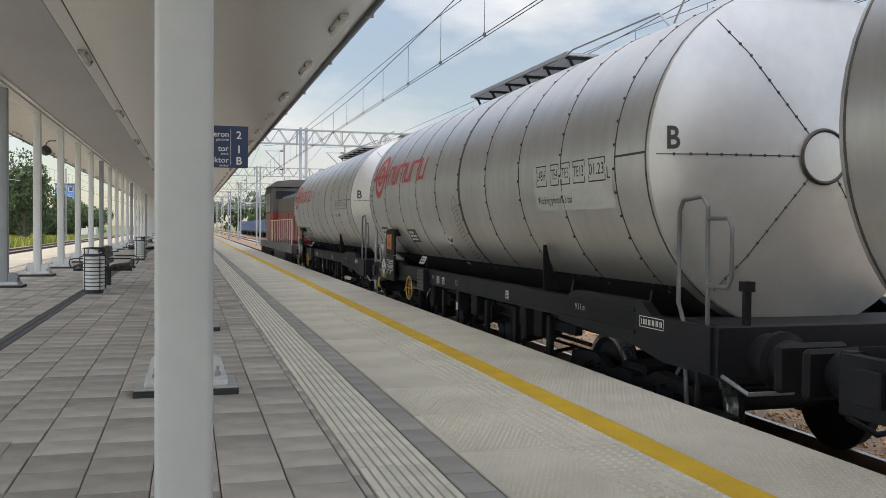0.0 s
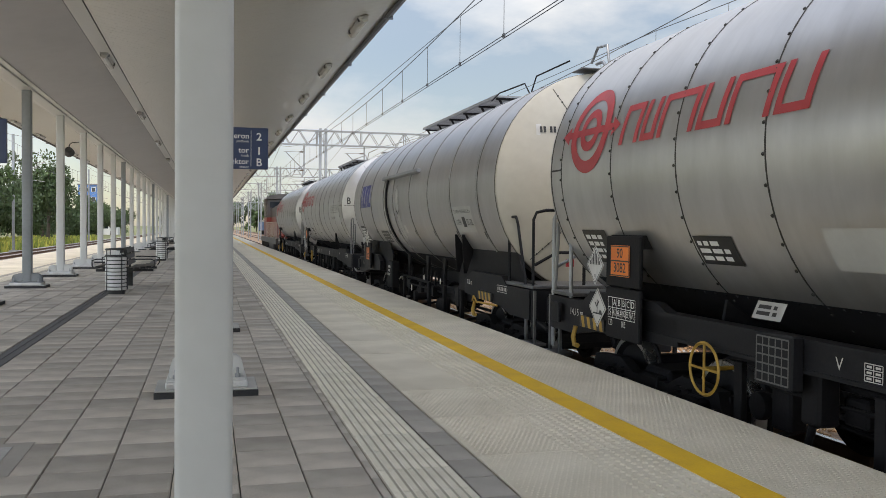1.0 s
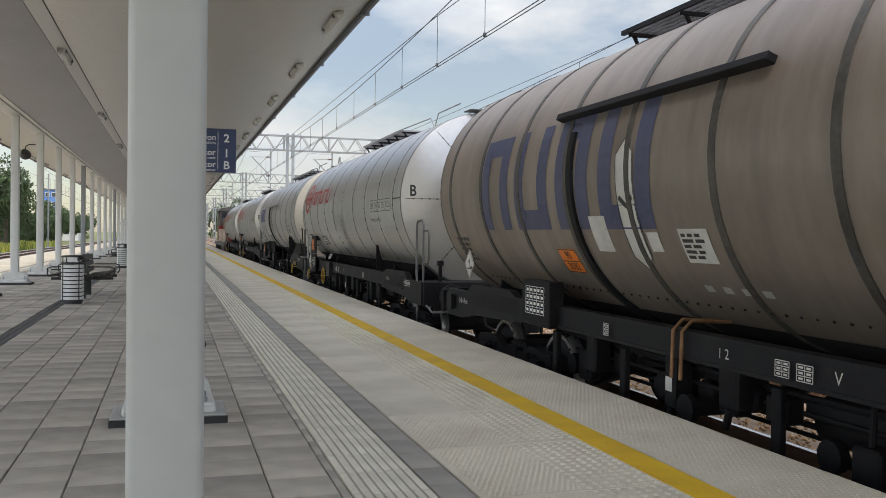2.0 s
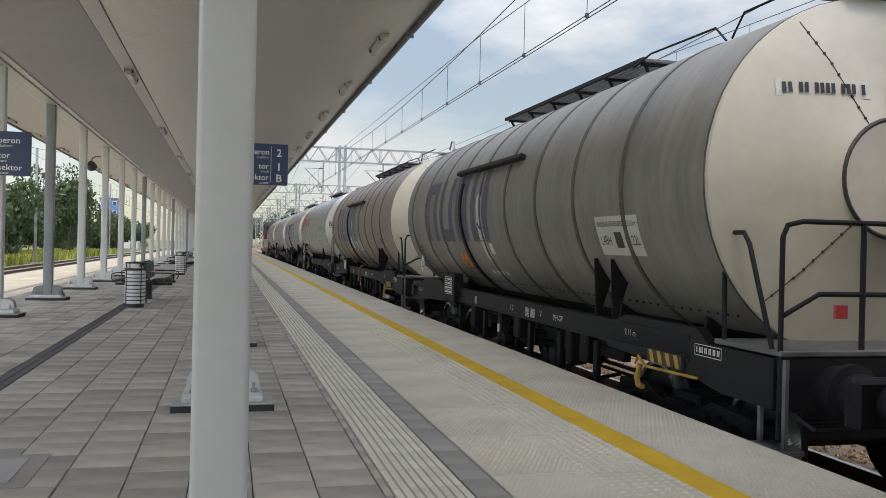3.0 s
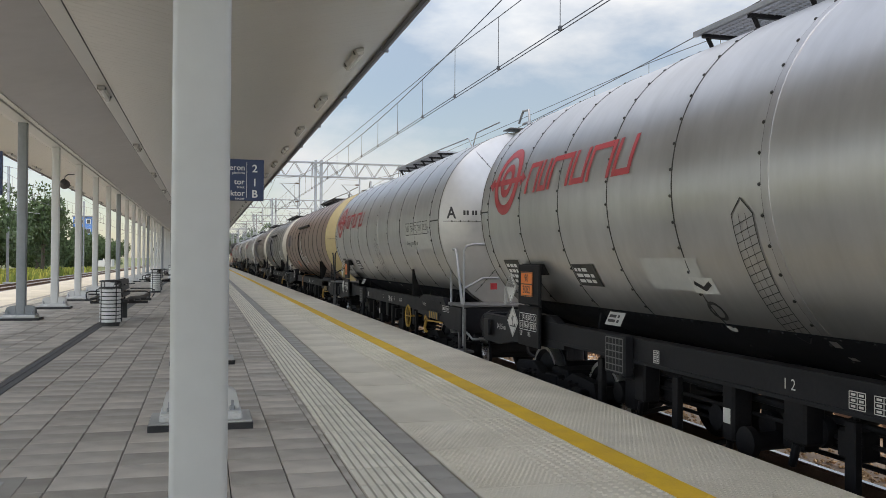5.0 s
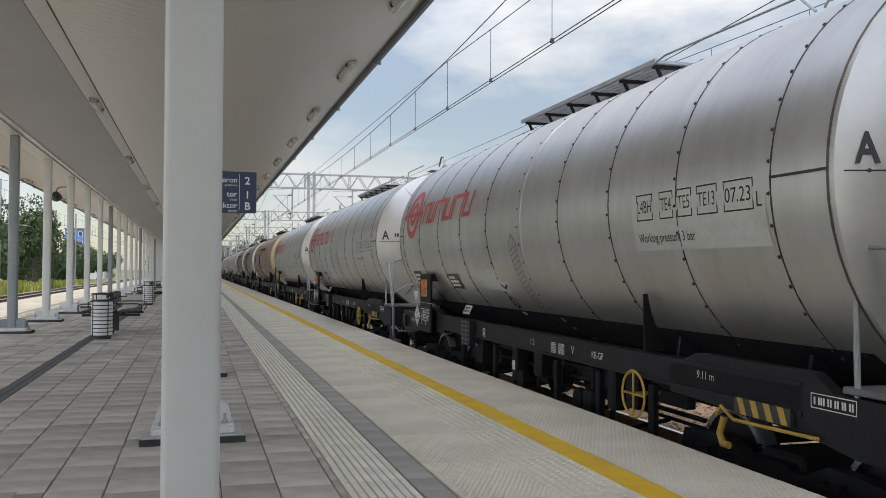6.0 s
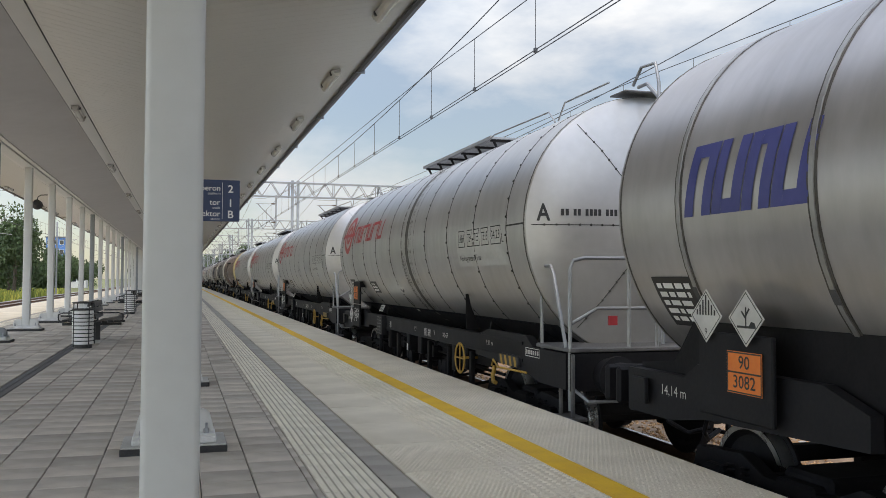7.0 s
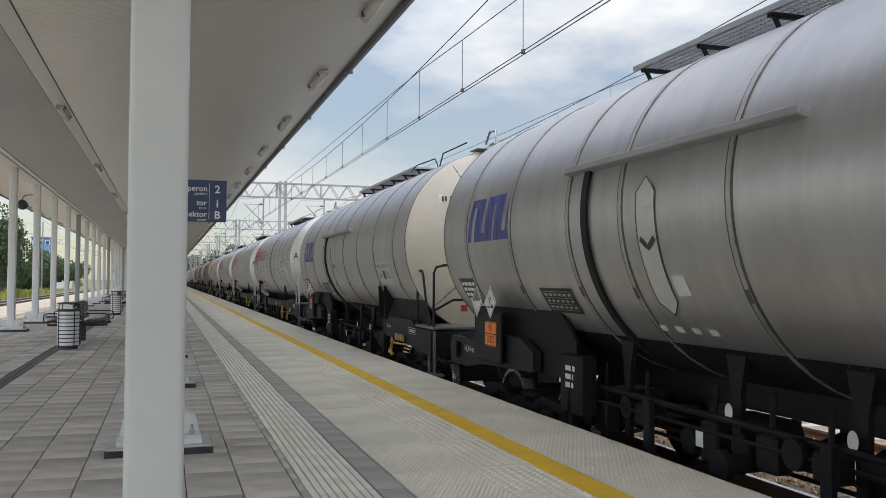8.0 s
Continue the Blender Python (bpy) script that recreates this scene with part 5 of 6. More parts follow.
        lay_mark(tank, fr - 3.06, 0.36, (0.36, 0.26, 0.58, 0.36, 0.54, 0.38), 0.38, 0.072, 0.05, M["red_logo"], "red word mark piece", 0.2)
    elif sp.logo == "blue":
        lay_mark(tank, fr - 1.55, 0.13, (0.34, 0.34, 0.30, 0.36), 0.54, 0.115, 0.015, M["blue_logo"], "blue word mark piece", 0.2)
    elif sp.logo == "dark":
        lay_mark(tank, fr - 1.5, 0.13, (0.30, 0.30, 0.26, 0.31), 0.46, 0.10, 0.015, M["dark_logo"], "faded dark word mark piece", 0.2)
    else:
        lay_mark(tank, fr - 3.6, 0.0, (0.86, 0.90, 0.72, 0.92), 1.12, 0.25, 0.22, M["faded_blue" if sp.logo == "big_blue" else "dark_logo"], "very large word mark piece", 0.06)

    if seamed:
        # inspection data in boxes, on a paler patch
        yb = fr - 10.2
        part("pale_patch", lambda: wrap(sheet(1.9, 0.50), yb, -0.20, 0.003), M["label_pale"], tank, smooth=None, key="pale")
        g = Geo()
        for wd, cx, wid in (("L4BH", -0.72, 0.28), ("TE4", -0.36, 0.22), ("TE5", -0.08, 0.22), ("TE13", 0.24, 0.28), (sp.date, 0.64, 0.36)):
            t = text_geo(wd, 0.155)
            xs = [p[0] for p in t.v]
            k = (wid - 0.05) / (max(xs) - min(xs))
            g.add([(p[0] * k + cx, p[1] + 0.13, 0) for p in t.v], t.f)
            a, b = wid / 2, 0.115
            e = band([(cx - a, 0.13 - b), (cx + a, 0.13 - b), (cx + a, 0.13 + b), (cx - a, 0.13 + b)], [(cx - a + 0.012, 0.142 - b), (cx + a - 0.012, 0.142 - b), (cx + a - 0.012, 0.118 + b), (cx - a + 0.012, 0.118 + b)])
            g.add(e.v, e.f)
        t = text_geo("L", 0.155)
        g.add([(p[0] + 0.88, p[1] + 0.08, 0) for p in t.v], t.f)
        t = text_geo("Working pressure 3 bar", 0.115)
        xs = [p[0] for p in t.v]
        k = 0.9 / (max(xs) - min(xs))
        g.add([(p[0] * k - 0.42, p[1] - 0.14, 0) for p in t.v], t.f)
        part("lettering", wrap(g, yb, -0.20, 0.006), M["black"], tank, smooth=None, key=("insp", sp.date))
        db = part("document_box", lambda: Geo().box(-1.46, -1.36, fr - 4.15, fr - 3.72, 0.98, 1.36, 0.012), M["frame_grey"], w, key="docbox")
        part("wire_mesh", lambda: laid(mesh_grid(0.36, 0.32), facing(-1.464, fr - 3.935, 1.17)), M["grating"], db, smooth=None, key="docmesh")
        part("sloping_label", lambda: laid(sheet(0.34, 0.14, 1), facing(-1.36, fr - 3.75, 1.50, 25)), M["label_pale"], w, smooth=None, key="slopelab")
        part("label_bars", lambda: laid(bars(0.26, 0.10, 2), facing(-1.364, fr - 3.75, 1.502, 25)), M["black"], w, smooth=None, key="slopebars")
        # owner's plate, gauge arrow, pale patches
        pl = part("owner_plate", lambda: wrap(sheet(0.56, 0.27), fr - 3.04, -0.83, 0.006), M["plate_black"], tank, smooth=None, key="owner")
        part("lettering", lambda: wrap(bars(0.48, 0.21, 3), fr - 3.04, -0.83, 0.009), M["white"], pl, smooth=None, key="ownerbars")
        part("gauge_arrow", lambda: wrap(arrow_strip(0.27, 1.28, 0.010), fr - 6.1, -0.80, 0.006), M["black"], tank, smooth=None, key="arrow")
        part("gauge_hatch", lambda: wrap(hatch(0.25, 1.20), fr - 6.1, -0.80, 0.007), M["seam"], tank, smooth=None, key="hatch")
        part("valve_ring", lambda: wrap(band(ellipse(0.11, 0.11, 20), ellipse(0.075, 0.075, 20)), fr - 5.21, -1.15, 0.006), M["seam"], tank, smooth=None, key="vring")
        part("oval_tag", lambda: wrap(Geo().add([(a, b, 0) for a, b in ellipse(0.065, 0.05, 18)], [tuple(range(18))]), fr - 5.19, -1.36, 0.006), M["label_white"], tank, smooth=None, key="otag")
        part("pale_patch", lambda: wrap(sheet(0.36, 0.16), fr - 5.26, -0.88, 0.005), M["label_white"], tank, smooth=None, key="pale2")
        part("chevron", lambda: wrap(stroke([(-0.12, 0.03), (0.0, -0.03), (0.12, 0.03)], 0.045), fr - 5.26, -0.88, 0.008), M["black"], tank, smooth=None, key="chev")
        part("pale_patch", lambda: wrap(sheet(0.95, 0.32), fr - 4.85, -0.78, 0.003), M["label_pale"], tank, smooth=None, key="pale3")
        part("belt", lambda: ring_band(fr - 6.40, 0.17 if n == 10 else 0.09, 0.006), M["strap" if n in (1, 10) else "silver_grey"], tank, key=("belt", n))
        if n == 10:
            for off, wd in ((6.03, 0.05), (6.10, 0.012), (6.56, 0.014), (6.61, 0.010), (6.67, 0.014), (6.86, 0.02)):
                part("stain_line", ring_band(fr - off, wd, 0.002), M["strap"], tank, "dark run-down stain line")
    else:
        t = Geo()
        for row, (wd, size, dy) in enumerate((("L4BH", 0.17, 0.05), (sp.date + "L", 0.17, 0.05))):
            q = text_geo(wd, size)
            t.add([(p[0] * 0.8 + (-0.36 if row == 0 else 0.36), p[1] - 0.06, 0) for p in q.v], q.f)
        q = text_geo("ZULÄSSIGER BETRIEBSÜBERDRUCK 3.0 bar", 0.09)
        xs = [p[0] for p in q.v]
        k = 1.05 / (max(xs) - min(xs))
        t.add([(p[0] * k, p[1] + 0.15, 0) for p in q.v], q.f)
        e = Geo().box(-0.1, 0.1, -0.15, 0.05, 0, 0.0)
        t.add(e.v, e.f[:1])
        part("label", lambda: wrap(sheet(0.98, 0.42), ra + 1.75, -0.50, 0.004), M["label_pale" if not sp.shell.startswith("brown") else "label_white"], tank, smooth=None, key=("lab", L, ra)) if not sp.shell.startswith("brown") else None
        part("lettering", wrap(laid(t, Matrix.Diagonal((0.84, 0.84, 1, 1))), ra + 1.75, -0.50, 0.007), M["black"], tank, smooth=None, key=("zul", sp.date, L, ra))
        pl = None if sp.shell in ("brown", "brown_grey", "ribbed_grey") else part("data_plate", lambda: wrap(sheet(0.78, 0.31), fr - 3.1, -0.88, 0.006), M["plate_black"], tank, smooth=None, key=("dp", L))
        if pl:
            part("lettering", lambda: wrap(board_table(0.68, 0.23, 3, 6, 0.005), fr - 3.1, -0.88, 0.009), M["label_white"], pl, smooth=None, key=("dpb", L))
        ga = fr - (5.2 if L < 15 else 6.3)
        gv = -0.36 if L < 15 else -0.5
        part("gauge_strip", lambda: wrap(arrow_fill(0.30, 1.22), ga, gv, 0.005), M["label_white" if sp.shell.startswith("brown") else "label_pale"], tank, smooth=None, key=("gs", L))
        part("gauge_arrow", lambda: wrap(arrow_strip(0.30, 1.22, 0.010), ga, gv, 0.008), M["black"], tank, smooth=None, key=("ga", L))
        part("chevron", lambda: wrap(stroke([(-0.11, 0.04), (0.0, -0.04), (0.11, 0.04)], 0.05), ga, gv + 0.05, 0.010), M["black"], tank, smooth=None, key=("gchev", L))
        part("label", lambda: wrap(sheet(0.18, 0.18), ga - 0.30, -0.68, 0.005), M["label_white"], tank, smooth=None, key=("l1", L))
        if sp.shell.startswith("brown"):
            lb = part("label", lambda: wrap(sheet(0.40, 0.30), ga - 0.90, -0.71, 0.005), M["label_white"], tank, smooth=None, key=("l2", L))
            part("lettering", lambda: wrap(bars(0.34, 0.24, 5), ga - 0.90, -0.71, 0.008), M["black"], lb, smooth=None, key=("l2b", L))
            part("label", lambda: wrap(sheet(0.32, 0.36), ga + 0.62, -0.61, 0.005), M["label_white"], tank, smooth=None, key=("l3", L))
        for k in range(4):
            part("label", wrap(sheet(0.11, 0.07), (ga + 0.33 - k * 0.24) if not sp.shell.startswith("brown") else (ga - 0.75 - k * 0.24), -1.12, 0.005), M["label_white" if not sp.shell.startswith("brown") else "label_pale"], tank, smooth=None, key=("ls", k, L, sp.shell))
        # drip rail over the filling belt, dark belt below it
        a, b = fr - (3.72 if L < 15 else 5.0), fr - (7.05 if L < 15 else 8.4)
        part("drip_rail", lambda: drip_rail(a, b, 21.5 if sp.shell in ("brown", "brown_grey", "ribbed_grey") else 15.5), M["frame_grey" if sp.shell in ("brown", "brown_grey", "ribbed_grey") else "galvanised"], tank, key=("drip", L, sp.shell))
        part("belt", lambda: half_belt(a - 0.42, 0.10, 0.035), M["frame_grey"], tank, key=("belt", L, "dark"))

    # end lettering
    if sp.end_letter:
        g = laid(text_geo(sp.end_letter, 0.27, 0.006), Matrix.Diagonal((0.75, 1.0, 1, 1)))
        part("end_letter", on_end(g, ra, disc, -1.36, 0.13, 0.008), M["black"], rear, smooth=None)
        if not plain_end:
            part("number_bars", on_end(bars_row(0.76, 0.075, (2, 2, 4, 3, 1)), ra, disc, -0.80, 0.14), M["black"], rear, smooth=None)
    elif sp.end == "cream_end":
        pl = part("number_plate", on_end(sheet(0.8, 0.15, 4), ra, disc, -0.62, 0.72, 0.008), M["label_white"], rear, smooth=None)
        part("number_bars", on_end(bars_row(0.72, 0.085, (2, 2, 4, 3, 1)), ra, disc, -0.62, 0.72, 0.014), M["black"], pl, smooth=None)
    else:
        part("number_bars", on_end(bars_row(0.72, 0.085, (2, 2, 4, 3, 1)), ra, disc, -0.62, 0.10), M["black"], rear, smooth=None)
        pc = part("pictogram_plate", on_end(sheet(0.22, 0.44, 6), ra, disc, -0.62, 0.68, 0.010), M["label_pale"], rear, "warning pictograms on a pale plate", smooth=None)
        part("warning_triangle", on_end(band([(-0.09, -0.08), (0.09, -0.08), (0, 0.085)], [(-0.03, -0.04), (0.03, -0.04), (0, 0.02)]), ra, disc, -0.62, 0.78, 0.018), M["hazard_yellow"], pc, smooth=None)
        part("ban_ring", on_end(band(ellipse(0.09, 0.09, 24), ellipse(0.065, 0.065, 24)), ra, disc, -0.62, 0.58, 0.018), M["red_logo"], pc, smooth=None)

    # ---- underframe ----
    hs_r, hs_f = -L / 2 + 0.60, L / 2 - 0.60
    for s in (-1, 1):
        if open_frame:
            for k, y in enumerate((fr - 3.9, fr - 5.6, fr - 6.9, ra + 3.6)):
                part("tank_lug", lambda: Geo().prism([(-0.13, 0), (0.13, 0), (0.06, -0.30), (0.045, -0.95), (-0.045, -0.95), (-0.06, -0.30)], Matrix.Translation((s * 0.98, y, 1.52)) @ Matrix.Rotation(radians(90), 4, "Z") @ Matrix.Rotation(radians(90), 4, "X"), 0.05), M["frame"], w, key=("lug", k, s, ra))
            for h, way in ((hs_r, 1), (hs_f, -1)):
                part("skirt", lambda: Geo().prism([(h, 1.0), (h, 1.34), (h + way * 0.55, 1.40), (h + way * 0.85, 1.76), (h + way * 3.3, 1.76), (h + way * 3.7, 1.45), (h + way * 3.7, 1.05)], Matrix.Translation((s * 1.20 - 0.02, 0, 0)) @ Matrix.Rotation(radians(90), 4, "Y") @ Matrix.Rotation(radians(90), 4, "Z"), 0.04), M["frame"], w, key=("skirt", s, way, L), smooth=None)
        part("equipment_rack", lambda: rack_geo(s), M["frame"], w, key=("rack", s))
        if not open_frame:
            part("side_sill", lambda: Geo().box(s * 1.27 - 0.09, s * 1.27 + 0.09, hs_r + 1.2, hs_f - 1.2, 1.12, 1.34, 0.012).box(s * 1.36 - 0.012, s * 1.36 + 0.03, hs_r + 1.2, hs_f - 1.2, 1.31, 1.345).box(s * 1.36 - 0.012, s * 1.36 + 0.03, hs_r + 1.2, hs_f - 1.2, 1.11, 1.14), M["frame_grey"], w, key=("sill", s, L))
        for way, h in ((-1, hs_r), (1, hs_f)):
            prof = [(0, 0.92), (0, 1.30), (way * -0.9, 1.30), (way * -1.1, 1.42), (way * -2.5, 1.42), (way * -2.9, 1.28), (way * -2.9, 1.06), (way * -1.2, 1.0), (way * -0.7, 0.92)]
            part("end_sill", lambda: Geo().prism([(y + h, z) for y, z in prof], Matrix.Translation((s * 1.31 - 0.05, 0, 0)) @ Matrix.Rotation(radians(90), 4, "Y") @ Matrix.Rotation(radians(90), 4, "Z"), 0.10), M["frame_grey"], w, key=("endsill", s, way, L), smooth=None)
            part("buffer", lambda: buffer_geo(way), M["frame_grey"], w, key=("buffer", way)).location = (s * 0.875, h, 1.06)
    part("centre_sill", lambda: Geo().box(-0.3, 0.3, hs_r, hs_f, 0.95, 1.25), M["frame"], w, key=("csill", L))
    for h in (hs_r, hs_f):
        part("headstock", lambda: Geo().box(-1.33, 1.33, h - 0.05, h + 0.05, 0.90, 1.31, 0.012), M["frame_grey"], w, key=("head", h))
        sgn = 1 if h > 0 else -1
        part("coupling", lambda: Geo().tube([(0, h, 1.03), (0, h + sgn * 0.35, 1.0), (0, h + sgn * 0.55, 0.86)], 0.04, 8).box(-0.09, 0.09, min(h, h + sgn * 0.2), max(h, h + sgn * 0.2), 0.95, 1.12, 0.02), M["frame"], w, key=("coup", h))
        part("brake_hose", lambda: Geo().tube([(-0.35, h, 0.95), (-0.36, h + sgn * 0.2, 0.88), (-0.34, h + sgn * 0.35, 0.60), (-0.2, h + sgn * 0.5, 0.5), (0.0, h + sgn * 0.6, 0.56)], 0.025, 8), M["frame"], w, key=("hose", h))
    pv = 4.55 if L < 15 else 5.31
    for y in (-pv, pv):
        bogie(w, y)
    # saddles, cradle brackets
    for y in (ra + 0.9, ra + 2.7, fr - 2.6, fr - 0.8):
        part("saddle", lambda: saddle_geo(y), M["frame_grey"], w, key=("saddle", round(y, 2)), smooth=None)
    for s in (0, 1):
        y = ra + (2.7 if seamed else 2.1) + s * 0.42
        part("bracket", lambda: Geo().prism([(-0.02, -0.10), (0.02, -0.10), (0.06, -0.28), (0.20, -0.62), (-0.01, -0.62)] if seamed else [(-0.06, 0), (0.22, 0), (0.02, -0.62), (-0.03, -0.62)], Matrix.Translation((-1.34, y - 0.02, 1.98)) @ Matrix.Rotation(radians(90), 4, "X") @ Matrix.Rotation(radians(0), 4, "Z"), 0.02), M["frame"], w, key=("brk", s, L, seamed, ra), smooth=None) if (not seamed or s == 0) else None
    # brake gear, reservoirs, boxes and pipes under the sill
    part("air_reservoir", lambda: Geo().lathe([(0, -0.62), (0.12, -0.6), (0.19, -0.52), (0.19, 0.52), (0.12, 0.6), (0, 0.62)], Matrix.Translation((-0.72, -1.35, 0.80)) @ ALONG_Y, 20), M["frame"], w, key="reservoir")
    part("brake_cylinder", lambda: Geo().lathe([(0, -0.3), (0.17, -0.3), (0.17, 0.2), (0.06, 0.25), (0.06, 0.5), (0, 0.5)], Matrix.Translation((-0.35, 0.9, 0.78)) @ ALONG_Y, 18), M["frame"], w, key="cylinder")
    part("brake_rod", lambda: Geo().tube([(-0.5, -3.4, 0.55), (-0.5, 3.4, 0.55)], 0.02, 6).tube([(0.2, -3.6, 0.62), (0.2, 3.6, 0.62)], 0.02, 6).tube([(-1.1, -2.6, 0.88), (-1.1, 2.6, 0.88)], 0.018, 6), M["frame"], w, key="rods")
    for k, (y, wd, z0, z1) in enumerate(() if open_frame else ((1.9, 0.20, 0.74, 1.12), (0.45, 0.16, 0.66, 1.12), (-0.35, 0.24, 0.80, 1.12), (-2.3, 0.16, 0.70, 1.12))):
        part("valve_box", lambda: Geo().box(-1.30, -1.12, y - wd / 2, y + wd / 2, z0, z1, 0.02).tube([(-1.27, y, z0), (-1.27, y + 0.05, z0 - 0.16)], 0.03, 8), M["frame"], w, key=("vbox", k))
    for k, y in enumerate((2.75, 1.25, -0.9, -2.0, -3.1)):
        part("hanger", lambda: Geo().box(-1.30, -1.24, y - 0.05, y + 0.05, 0.34, 1.06, 0.008).tube([(-1.2, y, 0.40), (-0.4, y + 0.1, 0.50)], 0.025, 6), M["frame"], w, key=("hang", k))
    part("outlet_pipe", lambda: Geo().tube([(-0.1, 0.2, 1.2), (-0.1, 0.2, 0.85), (-0.5, 0.2, 0.72), (-1.25, 0.2, 0.70)], 0.075, 12).lathe([(0, 0), (0.12, 0), (0.12, 0.06), (0, 0.06)], Matrix.Translation((-1.31, 0.2, 0.70)) @ ALONG_X, 16), M["frame"], w, key="outlet")
    part("valve_tag", lambda: laid(sheet(0.10, 0.12, 1), facing(-1.304, 0.45, 0.86)), M["label_white"], w, key="vtag", smooth=None)
    if open_frame:
        for y in (fr - 5.6, fr - 6.9):
            part("earth_tag", laid(Geo().add([(a, b, 0) for a, b in ellipse(0.05, 0.07, 16)], [tuple(range(16))]), facing(-1.05, y, 1.06)), M["label_white"], w, "white earthing tag", smooth=None)
        bx = part("brake_panel", lambda: Geo().box(-1.30, -1.12, fr - 3.55, fr - 3.05, 0.72, 1.32, 0.02), M["frame"], w, key="bpanel")
        part("panel_tag", lambda: laid(bars(0.22, 0.26, 3), facing(-1.304, fr - 3.3, 1.10)), M["label_white"], bx, smooth=None, key="bptag")
    if sp.shell.startswith("brown"):
        for dy in (0.0, 0.13):
            part("copper_pipe", lambda: Geo().tube([(-0.9, fr - 5.85 + dy, 1.40), (-1.30, fr - 5.9 + dy, 1.42), (-1.40, fr - 5.92 + dy, 1.34), (-1.41, fr - 5.92 + dy, 0.95)], 0.016, 8), M["rust"], w, key=("copper", dy, L))
    # hand brake wheel in yellow
    if seamed:
        by = fr - 3.0 if plain_end else ra + 2.75
        part("brake_wheel", lambda: Geo().lathe([(0.21, -0.014), (0.225, 0), (0.21, 0.014), (0.195, 0)], Matrix.Translation((-1.42, by, 0.96)) @ ALONG_X, 28, True).tube([(-1.42, by - 0.2, 0.96), (-1.42, by + 0.2, 0.96)], 0.011, 6).tube([(-1.42, by, 0.76), (-1.42, by, 1.16)], 0.011, 6).tube([(-1.42, by, 0.96), (-1.15, by, 0.96)], 0.02, 6), M["hazard_yellow"], w, "yellow hand brake wheel", key=("bwheel", plain_end))
    if not plain_end:
        hz = part("hazard_board", lambda: Geo().box(-1.40, -1.36, ra + 0.58, ra + 1.22, 1.03, 1.15, 0.004).box(-1.36, -0.6, ra + 0.58, ra + 1.22, 1.12, 1.17), M["black"], w, "black and yellow striped board", key=("hzb", L, ra))
        g = Geo()
        for k in range(4):
            y = ra + 0.60 + k * 0.155
            g.add([(-1.402, y, 1.03), (-1.402, y + 0.07, 1.03), (-1.402, y + 0.12, 1.15), (-1.402, y + 0.05, 1.15)], [(0, 1, 2, 3)])
        part("stripes", g, M["hazard_yellow"], hz, smooth=None, key=("hzs", L, ra))
        part("hook", lambda: Geo().tube([(-1.40, ra + 0.3, 1.0), (-1.42, ra + 1.2, 0.98), (-1.42, ra + 1.36, 1.06), (-1.42, ra + 1.42, 0.98)], 0.014, 6).tube([(-1.41, ra + 1.33, 0.98), (-1.43, ra + 1.36, 0.85), (-1.43, ra + 1.32, 0.78), (-1.43, ra + 1.24, 0.78)], 0.028, 8), M["hazard_yellow"], w, key=("hook", L, ra))
    # sill markings
    g = Geo()
    for wd, y, z, s in (("14,14 m", hs_f - 0.75, 1.16, 0.12), ("9.10 m", ra + 1.66, 1.25, 0.10)) if open_frame else (("14,15 m" if seamed else "14,14 m", hs_f - 0.75, 1.16, 0.11), ("9.11 m", ra + 1.66, 1.25, 0.09), ("KE-GP" if seamed else "MH-GP", 2.15 if plain_end else -2.2, 1.23, 0.10), ("1 2", 0.2 if plain_end else -0.43, 1.23, 0.11), ("V", 1.5 if plain_end else -1.6, 1.23, 0.12)):
        t = text_geo(wd, s)
        laid(t, facing(-1.395 if abs(y) < 4 else -1.364, y, z))
        g.add(t.v, t.f)
    for y, wd in () if open_frame else ((0.9 if plain_end else -1.08, 0.14), (1.2 if plain_end else -1.3, 0.15), (-2.0 if plain_end else 1.4, 0.10)):
        e = laid(board_table(wd, 0.11, 3, 2, 0.006), facing(-1.395, y, 1.22))
        g.add(e.v, e.f)
    for e in (band([(-0.21, -0.05), (0.21, -0.05), (0.21, 0.05), (-0.21, 0.05)], [(-0.203, -0.043), (0.203, -0.043), (0.203, 0.043), (-0.203, 0.043)]), bars_row(0.37, 0.05, (1, 3, 2, 2, 2, 2))):
        e = laid(e, facing(-1.366, ra + 0.2, 1.24))
        g.add(e.v, e.f)
    tagged(part("sill_lettering", g, M["label_white"], w, smooth=None, key=("sillt", sp.maker, L, open_frame, plain_end, ra)), kind="stuff")

    # front placard group
    if seamed:
        bd = part("placard_board", lambda: Geo().box(-1.47, -1.43, fr - 1.98, fr - 1.28, 1.53, 2.02, 0.01).box(-1.47, -1.43, fr - 1.98, fr - 1.28, 1.02, 1.515, 0.01).box(-1.43, -1.0, fr - 1.72, fr - 1.62, 1.12, 1.3).box(-1.425, -1.15, fr - 1.96, fr - 1.30, 1.90, 2.03), M["frame"], w, key=("pb", L))
        orange_plate(bd, facing(-1.473, fr - 1.60, 1.78))
        part("load_table", lambda: laid(load_table(0.56, 0.30), facing(-1.474, fr - 1.63, 1.27)), M["white"], bd, smooth=None, key=("pbt", L))
        diamond_plate(w, fr - 1.10, 1.72, -1.50, "stripes")
        diamond_plate(w, fr - 1.12, 1.29, -1.48, "tree")
        pl = part("owner_board", lambda: wrap(sheet(0.55, 0.40), fr - 0.85, -0.85, 0.006), M["plate_black"], tank, smooth=None, key=("ob", L))
        part("lettering", lambda: wrap(bars(0.45, 0.32, 4), fr - 0.85, -0.85, 0.009), M["white"], pl, smooth=None, key=("obb", L))
    else:
        sooty = sp.shell in ("brown", "brown_grey", "ribbed_grey")
